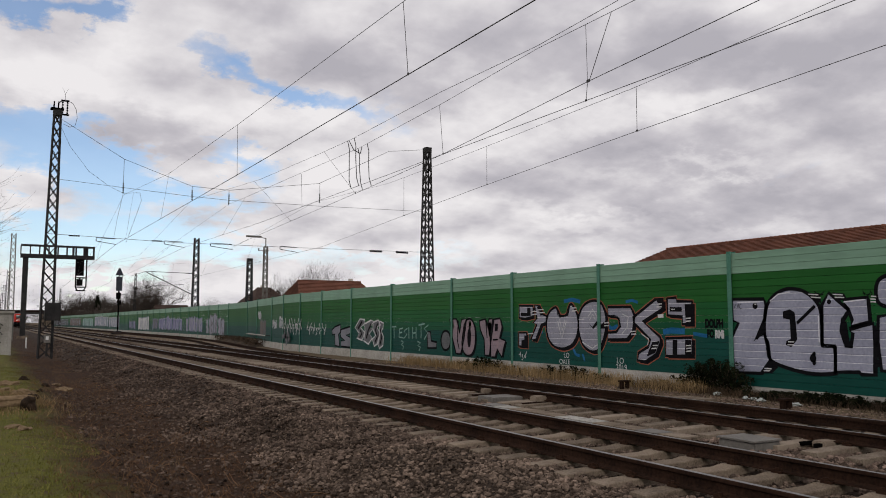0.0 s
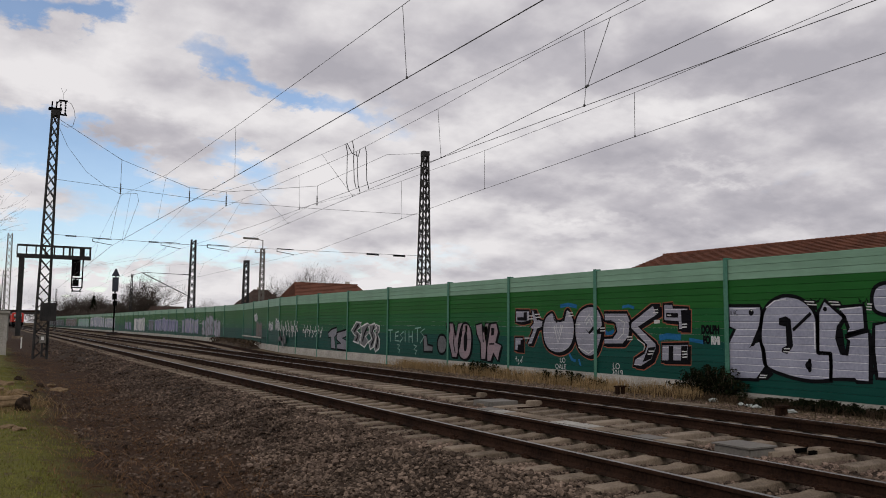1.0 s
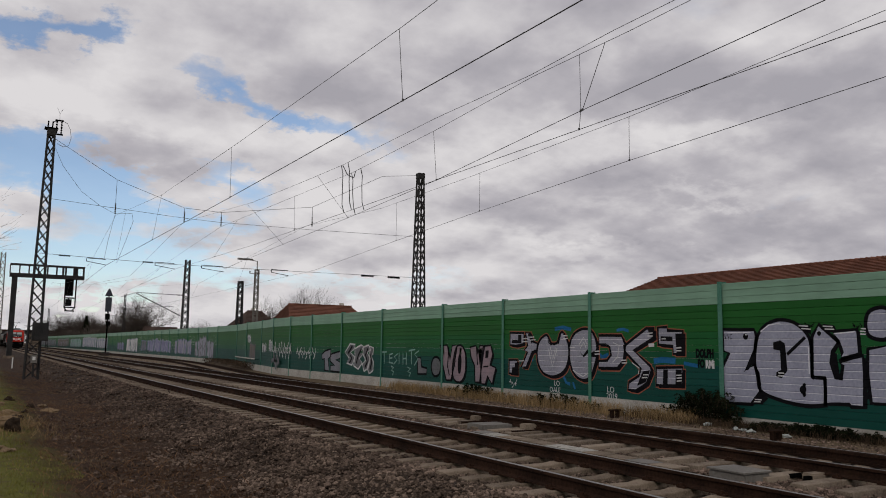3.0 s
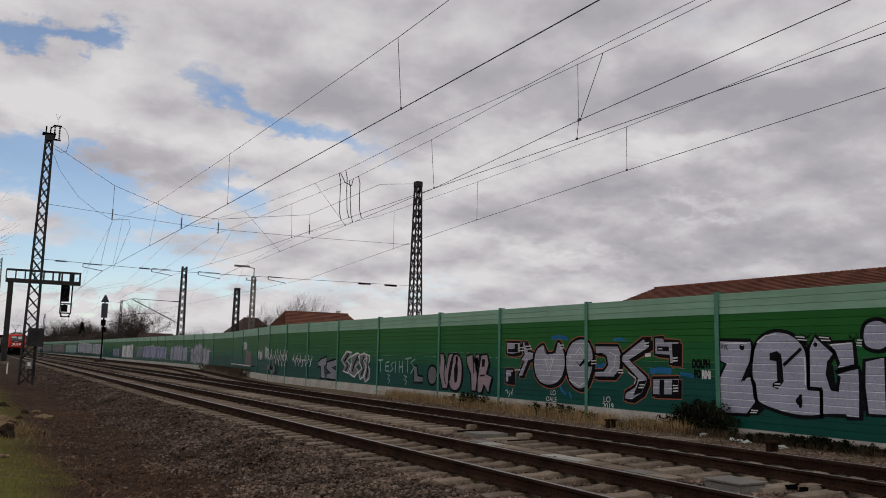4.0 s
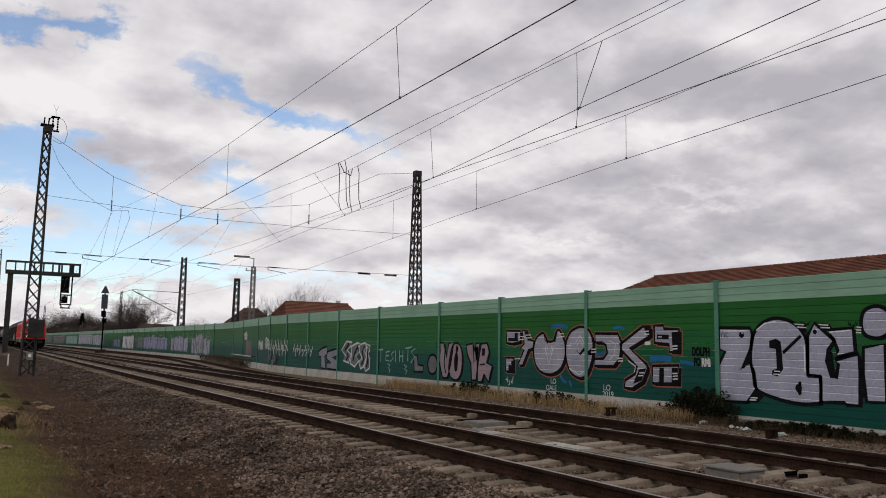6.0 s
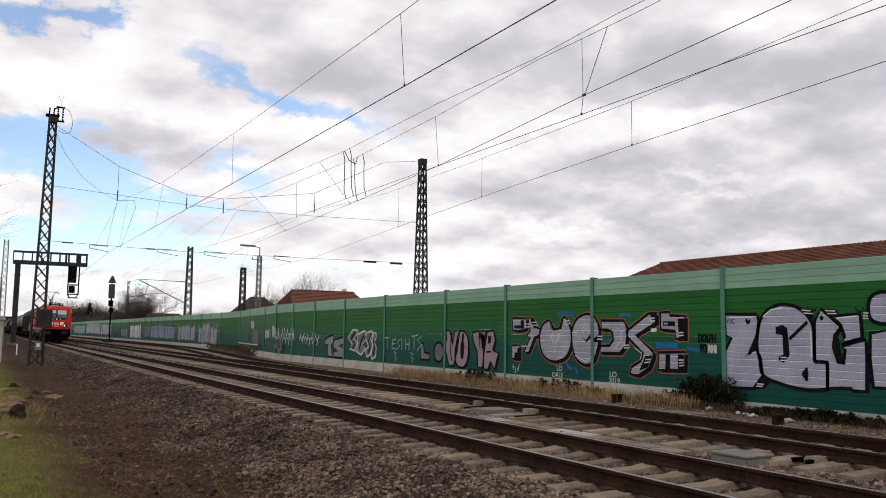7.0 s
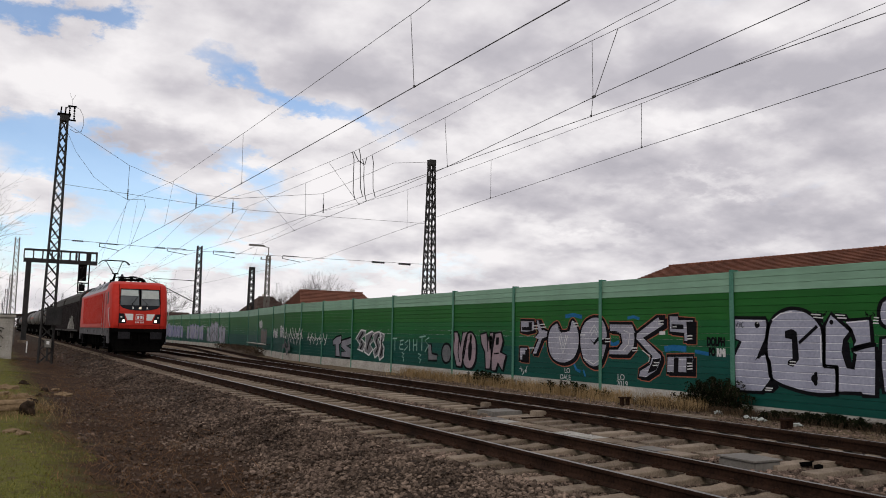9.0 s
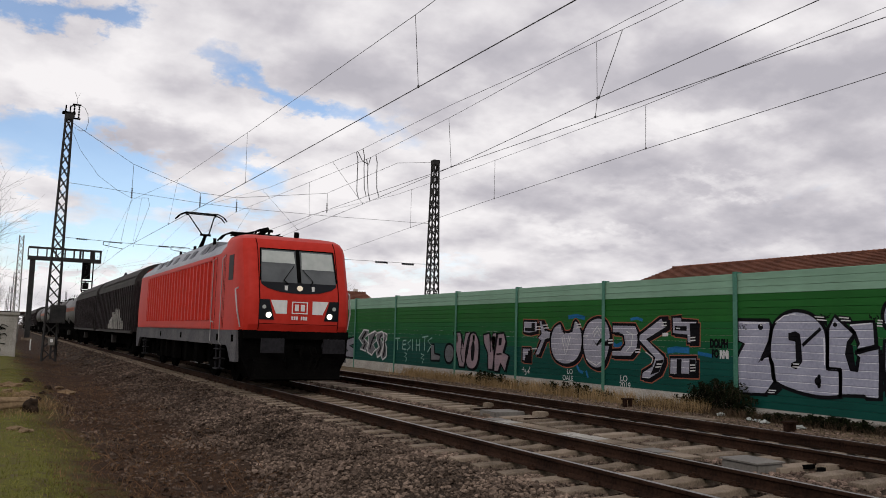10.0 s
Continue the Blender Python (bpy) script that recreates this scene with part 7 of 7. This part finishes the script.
STRAW = island_tint(material("dry_straw_grass", (0.16, 0.105, 0.048), (0.31, 0.215, 0.11), 0.9, 0, 6, 0.7, 0.0), 0.4)
BROWN = island_tint(material("withered_brown_stalk", (0.060, 0.031, 0.016), (0.20, 0.112, 0.058), 0.95, 0, 6, 0.7, 0.0), 0.5)
GREEN = island_tint(material("spring_grass", (0.085, 0.092, 0.016), (0.20, 0.19, 0.045), 0.8, 0, 6, 0.7, 0.0), 0.35)
IVY = island_tint(material("bramble_leaf", (0.003, 0.0045, 0.002), (0.011, 0.014, 0.006), 0.9, 0, 6, 0.7, 0.0, spec=0.02), 0.5)


def blades(name, count, spot, height, width, lean, mat, label, category, seed):
    """Bent blades, each two quads narrowing to the tip."""
    rnd = random.Random(seed)
    V, F = [], []
    for _ in range(count):
        p = spot(rnd)
        if p is None:
            continue
        x, y = p
        z = ground_height(x, y) - 0.01
        h = height * rnd.uniform(0.45, 1.25)
        a_ = rnd.uniform(0, 6.28)
        dx, dy = math.cos(a_) * h * lean * rnd.uniform(0.2, 1), math.sin(a_) * h * lean * rnd.uniform(0.2, 1)
        b_ = rnd.uniform(0, 6.28)
        wx, wy = math.cos(b_) * width * 0.5, math.sin(b_) * width * 0.5
        n = len(V)
        V += [(x - wx, y - wy, z), (x + wx, y + wy, z), (x + dx * 0.4 + wx * 0.7, y + dy * 0.4 + wy * 0.7, z + h * 0.6), (x + dx * 0.4 - wx * 0.7, y + dy * 0.4 - wy * 0.7, z + h * 0.6), (x + dx, y + dy, z + h)]
        F += [(n, n + 1, n + 2, n + 3), (n + 3, n + 2, n + 4)]
    return joined(name, V, F, mat, label, category)


def patchy(x, y, scale, seed):
    return noise.noise((x * scale, y * scale, seed))


def verge_spot(rnd):
    y = rnd.uniform(15.5, 34)
    x = 16.85 - abs(rnd.gauss(0, 0.5))
    return (x, y) if x > 14.9 and patchy(x, y, 0.9, 4) > -0.35 else None


def bank_spot(rnd):
    y = 7.5 + 55 * rnd.random() ** 2.0
    x = rnd.uniform(0.7, 4.3)
    edge = 3.5 + 0.8 * noise.noise((y * 0.3, 7.0, 0.0))
    return (x, y) if x < edge and x > 0.9 + 0.7 * patchy(x, y, 0.5, 1) and patchy(x, y, 1.3, 2) > -0.3 else None


def lawn_spot(rnd):
    y = 8.5 + 30 * rnd.random() ** 1.5
    x = rnd.uniform(-1.2, 1.9)
    return (x, y) if x < 1.15 + 0.7 * patchy(x, y, 0.5, 1) and patchy(x, y, 0.8, 9) > -0.38 else None


def straw_bank(rnd):
    y = 8 + 36 * rnd.random() ** 1.4
    x = rnd.uniform(-0.8, 3.6)
    return (x, y) if patchy(x, y, 0.55, 12) > 0.18 else None


blades("dry_verge_grass", 7500, verge_spot, 0.36, 0.012, 0.35, STRAW, "tall straw-coloured dry grass along the barrier foot", "grass", 1)
blades("withered_brush", 36000, bank_spot, 0.055, 0.007, 1.6, BROWN, "low withered brown stalks on the bank", "brush", 2)
blades("lawn_grass", 34000, lawn_spot, 0.045, 0.008, 0.9, GREEN, "short green grass beside the bank", "grass", 3)
blades("straw_tufts", 12000, straw_bank, 0.05, 0.006, 1.6, STRAW, "flattened straw tufts on the bank", "grass", 4)
DARKWEED = island_tint(material("dark_withered_weed", (0.020, 0.014, 0.009), (0.075, 0.050, 0.030), 0.95, 0, 6, 0.7, 0.0), 0.5)
blades("straw_heap", 2600, lambda rnd: (rnd.gauss(0.35, 0.55), rnd.gauss(21.6, 1.6)), 0.14, 0.010, 1.6, STRAW, "heap of flattened straw round the log", "grass", 8)
blades("dark_verge_weeds", 9000, lambda rnd: (16.9 - abs(rnd.gauss(0, 0.45)), rnd.uniform(4, 18.0)), 0.2, 0.012, 1.0, DARKWEED, "dark withered weeds along the barrier foot", "brush", 5)


def build_mound():
    """A low overgrown heap of soil before the foot of the barrier, where it bends away."""
    V, F = [], []
    nx, ny = 9, 40
    for j in range(ny + 1):
        y = 60.5 + 24 * j / ny
        mid = face_x(y, WALL + WALL_FAR[1:]) - 0.75
        for i in range(nx + 1):
            k = i / nx
            h = math.sin(math.pi * min(1.0, k * 0.75)) ** 0.8 * min(1.0, 5 * j / ny, 3 * (1 - j / ny))
            x = mid - 1.1 + 1.75 * k
            V.append((x, y, level(x) - 0.06 + h * (0.52 + 0.25 * noise.noise((x * 1.3, y * 0.8, 5))) + 0.08 * noise.noise((x * 4, y * 3, 2))))
    w = nx + 1
    F = [(j * w + i, j * w + i + 1, (j + 1) * w + i + 1, (j + 1) * w + i) for j in range(ny) for i in range(nx)]
    joined("soil_mound", V, F, SOIL, "dark overgrown soil heap at the barrier foot", "soil")
    V, F = [], []
    rnd = random.Random(77)
    for _ in range(2600):
        y = rnd.uniform(61, 82)
        x = face_x(y, WALL + WALL_FAR[1:]) - rnd.uniform(0.05, 1.5)
        z = level(x) + rnd.uniform(0.15, 0.6)
        u = Vector((rnd.uniform(-1, 1), rnd.uniform(-1, 1), rnd.uniform(0.0, 1.0))) * rnd.uniform(0.06, 0.2)
        q = u.orthogonal().normalized() * rnd.uniform(0.01, 0.03)
        n = len(V)
        c = Vector((x, y, z))
        V += [tuple(c - u), tuple(c + q), tuple(c + u), tuple(c - q)]
        F.append((n, n + 1, n + 2, n + 3))
    joined("heap_weeds", V, F, DARKWEED, "dark withered weeds over the soil heap", "brush")


SOIL = material("dark_bank_soil", (0.02, 0.014, 0.009), (0.075, 0.052, 0.033), 0.95, 0, 14, 1.2, 0.7, 0.03)
build_mound()


def build_clods():
    """Torn-up turf and root clods round the log."""
    rnd = random.Random(17)
    for x, y, r, dark in CLODS:
        c = thing("turf_clod", pose(x, y, ground_height(x, y) - 0.04, 0, 0, rnd.uniform(0, 180)), "dark earthy root clod" if dark else "pale clod of torn dry turf", "clod", "clods beside the log")
        bm = bmesh.new()
        bmesh.ops.create_icosphere(bm, subdivisions=3, radius=r)
        for v in bm.verts:
            v.co *= 1 + 0.55 * noise.noise(v.co / r * 1.4 + Vector((x * 9, y, 0))) + 0.25 * noise.noise(v.co / r * 4)
            v.co.z = max(-0.05, v.co.z * (0.9 if dark else 0.55) + r * 0.25)
            v.co.x *= 1.0 if dark else 1.6
        part("turf", bm, ROT if dark else DRYWOOD, c)


CLODS = [(0.32, 25.1, 0.16, False), (0.75, 23.7, 0.20, False), (0.42, 21.3, 0.20, False), (0.91, 22.6, 0.15, True), (0.71, 20.3, 0.13, True), (0.93, 30.2, 0.14, True), (1.44, 27.7, 0.12, True), (0.37, 27.3, 0.20, False), (1.89, 26.9, 0.17, False), (1.84, 29.1, 0.12, False), (1.19, 25.5, 0.10, True), (0.39, 16.3, 0.12, False), (0.51, 15.9, 0.12, False), (0.24, 20.3, 0.14, False)]
build_clods()


def dead_twigs():
    rnd = random.Random(31)
    bm = bmesh.new()
    for _ in range(420):
        y = 7.5 + 22 * rnd.random() ** 1.5
        x = rnd.uniform(1.0, 3.6)
        p = Vector((x, y, ground_height(x, y)))
        a_ = rnd.uniform(0, 6.28)
        q = p + Vector((math.cos(a_), math.sin(a_), rnd.uniform(0.05, 0.9))) * rnd.uniform(0.1, 0.35)
        m = p.lerp(q, 0.5) + Vector((0, 0, rnd.uniform(-0.02, 0.06)))
        wire(bm, [tuple(p), tuple(m), tuple(q)], 0.004, 3)
    me = finish("dead_twigs", bm, BROWN)
    tagged(new("dead_twigs", me), "dead twigs strewn over the bank", "twigs", kind="stuff")


dead_twigs()


def bramble(y0, y1, x0, x1, high, count, seed, label):
    """A low tangle of runners carrying small leaves."""
    rnd = random.Random(seed)
    bush = thing("bramble_bush", pose(0, 0, 0), label, "bush", "brambles at the barrier")
    bm = bmesh.new()
    V, F = [], []
    for _ in range(count):
        x, y = rnd.uniform(x0, x1), rnd.gauss((y0 + y1) / 2, (y1 - y0) / 4)
        pts = [(x, y, ground_height(x, y) - 0.03)]
        d = Vector((rnd.uniform(-0.5, 0.2), rnd.uniform(-0.6, 0.6), rnd.uniform(0.5, 1.0)))
        top = high * rnd.uniform(0.4, 1.1) * max(0.25, 1 - abs(y - (y0 + y1) / 2) / (y1 - y0))
        for i in range(5):
            k = (i + 1) / 5
            pts.append((min(16.9, x + d.x * k * top), y + d.y * k * top * 1.3, pts[0][2] + top * math.sin(k * 2.3)))
        wire(bm, pts, 0.006, 3)
        for p, q in zip(pts[:-1], pts[1:]):
            for _ in range(7):
                c = Vector(p).lerp(Vector(q), rnd.random()) + Vector((rnd.uniform(-0.07, 0.03), rnd.uniform(-0.07, 0.07), rnd.uniform(-0.03, 0.07)))
                u = Vector((rnd.uniform(-1, 1), rnd.uniform(-1, 1), rnd.uniform(-0.6, 0.6))).normalized() * rnd.uniform(0.025, 0.05)
                w = u.orthogonal().normalized() * rnd.uniform(0.015, 0.03)
                n = len(V)
                V += [tuple(c - u), tuple(c + w), tuple(c + u), tuple(c - w)]
                F.append((n, n + 1, n + 2, n + 3))
    tagged(part("tangle", bm, BARK, bush), kind="stuff")
    me = bpy.data.meshes.new("leaves")
    me.from_pydata(V, [], F)
    me.materials.append(IVY)
    tagged(part("leaves", me, None, bush), kind="stuff")


bramble(14.3, 16.6, 16.66, 16.9, 0.95, 120, 1, "dark bramble bush against the barrier")
bramble(9.5, 14.5, 16.3, 16.9, 0.26, 120, 2, "low dark brambles creeping along the barrier")
bramble(5.0, 9.8, 16.1, 16.9, 0.4, 130, 3, "low dark brambles beside the gravel path")
bramble(19, 24, 16.4, 16.9, 0.45, 50, 4, "thin bramble shoots in dry grass")
bramble(25, 29, 16.4, 16.9, 0.5, 60, 5, "thin bramble shoots at the barrier foot")


# ---- trees ----
def grow(bm, p, d, length, r, depth, rnd, spread):
    n = 3
    for i in range(n):
        q = p + d * (length / n)
        bar(bm, p, q, 2 * r * (1 - 0.12 * i), None, 5 if depth > 2 else 3)
        if depth > 0 and (i or depth < 4):
            for _ in range(2 if depth > 1 else 1):
                side = d.orthogonal().normalized()
                side.rotate(Matrix.Rotation(rnd.uniform(0, 6.28), 3, d))
                nd = (d * rnd.uniform(0.6, 1.0) + side * rnd.uniform(0.4, 1.0) * spread + Vector((0, 0, 0.18))).normalized()
                grow(bm, q, nd, length * rnd.uniform(0.5, 0.78), r * 0.55, depth - 1, rnd, spread)
        p = q
        d = (d + Vector((rnd.uniform(-0.16, 0.16), rnd.uniform(-0.16, 0.16), rnd.uniform(-0.02, 0.12)))).normalized()


TWIG = material("bare_twig", (0.034, 0.026, 0.021), (0.08, 0.066, 0.055), 0.95, 0, 8, 1, 0.0)


def build_tree(x, y, size, seed, label, depth=4, spread=0.9, trunk=0.12):
    rnd = random.Random(seed)
    tree = thing("bare_tree", pose(x, y, -0.5), label, "tree", "bare trees")
    bm = bmesh.new()
    bar(bm, (0, 0, -0.2), (0.02, 0, size * 0.18), 2 * trunk * size * 0.1, None, 8)
    part("trunk", bm, BARK, tree)
    bm = bmesh.new()
    for k in range(4):
        a_ = k * 1.57 + rnd.uniform(-0.4, 0.4)
        grow(bm, Vector((0, 0, size * (0.10 + 0.025 * k))), Vector((math.cos(a_) * 0.45, math.sin(a_) * 0.45, 1)).normalized(), size * 0.42, trunk * size * 0.055, depth, rnd, spread)
    part("crown", bm, TWIG, tree)
    return tree


near = build_tree(-2.9, 33, 7.4, 4, "bare tree with thin twigs beside the line", 4, 0.9, 0.075)
first = build_tree(26.5, 178, 9.5, 11, "bare leafless tree beyond the barrier", 4, 1.0)
second = build_tree(30.5, 182, 12.0, 12, "bare leafless tree with a broad crown", 4, 1.0)
rnd_t = random.Random(3)
for i in range(44):
    src = first if i % 2 else second
    y = rnd_t.uniform(300, 440)
    a_ = rnd_t.uniform(4.2, 9.4)
    x = y * math.tan(radians(a_))
    k = rnd_t.uniform(0.7, 1.1)
    copy_thing(src, Matrix.Translation((x, y, -0.6)) @ Matrix.Rotation(rnd_t.uniform(0, 6.28), 4, "Z") @ Matrix.Scale(k, 4))
for x, y, k, src in ((29.0, 186, 0.8, first), (24.0, 184, 0.6, second), (27.5, 180, 0.75, second), (31.0, 186, 0.8, first), (25.5, 188, 0.7, first), (29.5, 190, 0.85, second), (23.0, 192, 0.5, first), (36, 190, 0.4, first), (31.5, 132, 0.45, second), (36.0, 138, 0.5, first), (41.0, 116, 0.85, second), (37.0, 117, 0.8, first), (44.0, 120, 0.75, second), (-2.2, 78, 0.5, second), (26.3, 120, 0.5, first)):
    copy_thing(src, Matrix.Translation((x, y, -0.5)) @ Matrix.Rotation(x, 4, "Z") @ Matrix.Scale(k, 4))


def build_conifer(x, y, h):
    rnd = random.Random(6)
    t = thing("conifer", pose(x, y, -0.5), "dark conifer among the bare trees", "tree")
    bm = bmesh.new()
    bar(bm, (0, 0, 0), (0, 0, h * 0.9), 0.4, None, 7)
    part("trunk", bm, BARK, t)
    V, F = [], []
    for i in range(1500):
        k = rnd.random() ** 0.7
        z = h * (0.12 + 0.88 * k)
        r = (1 - k) * h * 0.27 * rnd.uniform(0.35, 1.1) + 0.08
        a_ = rnd.uniform(0, 6.28)
        c = Vector((r * math.cos(a_), r * math.sin(a_), z - r * 0.25))
        u = Vector((math.cos(a_), math.sin(a_), -0.35)) * rnd.uniform(0.25, 0.6)
        w = Vector((-math.sin(a_), math.cos(a_), 0.1)) * rnd.uniform(0.08, 0.2)
        n = len(V)
        V += [tuple(c - u), tuple(c + w), tuple(c + u), tuple(c - w)]
        F.append((n, n + 1, n + 2, n + 3))
    me = bpy.data.meshes.new("crown")
    me.from_pydata(V, [], F)
    me.materials.append(IVY)
    tagged(part("crown", me, None, t), kind="stuff")


build_conifer(29.4, 288, 10.6)


def build_hedge():
    """Tangled brush that closes the far edge under the trees."""
    rnd = random.Random(21)
    V, F = [], []
    for i in range(20000):
        y = rnd.uniform(200, 460)
        a_ = rnd.uniform(0.2, 10.6)
        x = y * math.tan(radians(a_))
        if x < 23 and y < 420 and x > 0.0:
            continue
        top = 5.6 + 1.4 * noise.noise((a_ * 1.4, y * 0.02, 0)) + 1.2 * noise.noise((a_ * 5, 3, 0))
        z = -0.5 + top * rnd.random() ** 0.8
        c = Vector((x, y, z))
        u = Vector((rnd.uniform(-1, 1), rnd.uniform(-1, 1), rnd.uniform(0.2, 1.2))) * rnd.uniform(0.3, 0.8)
        w = u.orthogonal().normalized() * rnd.uniform(0.08, 0.22)
        n = len(V)
        V += [tuple(c - u), tuple(c + w), tuple(c + u), tuple(c - w)]
        F.append((n, n + 1, n + 2, n + 3))
    joined("far_brush", V, F, TWIG, "far tangled brown brush under bare trees", "brush")


build_hedge()

motions()
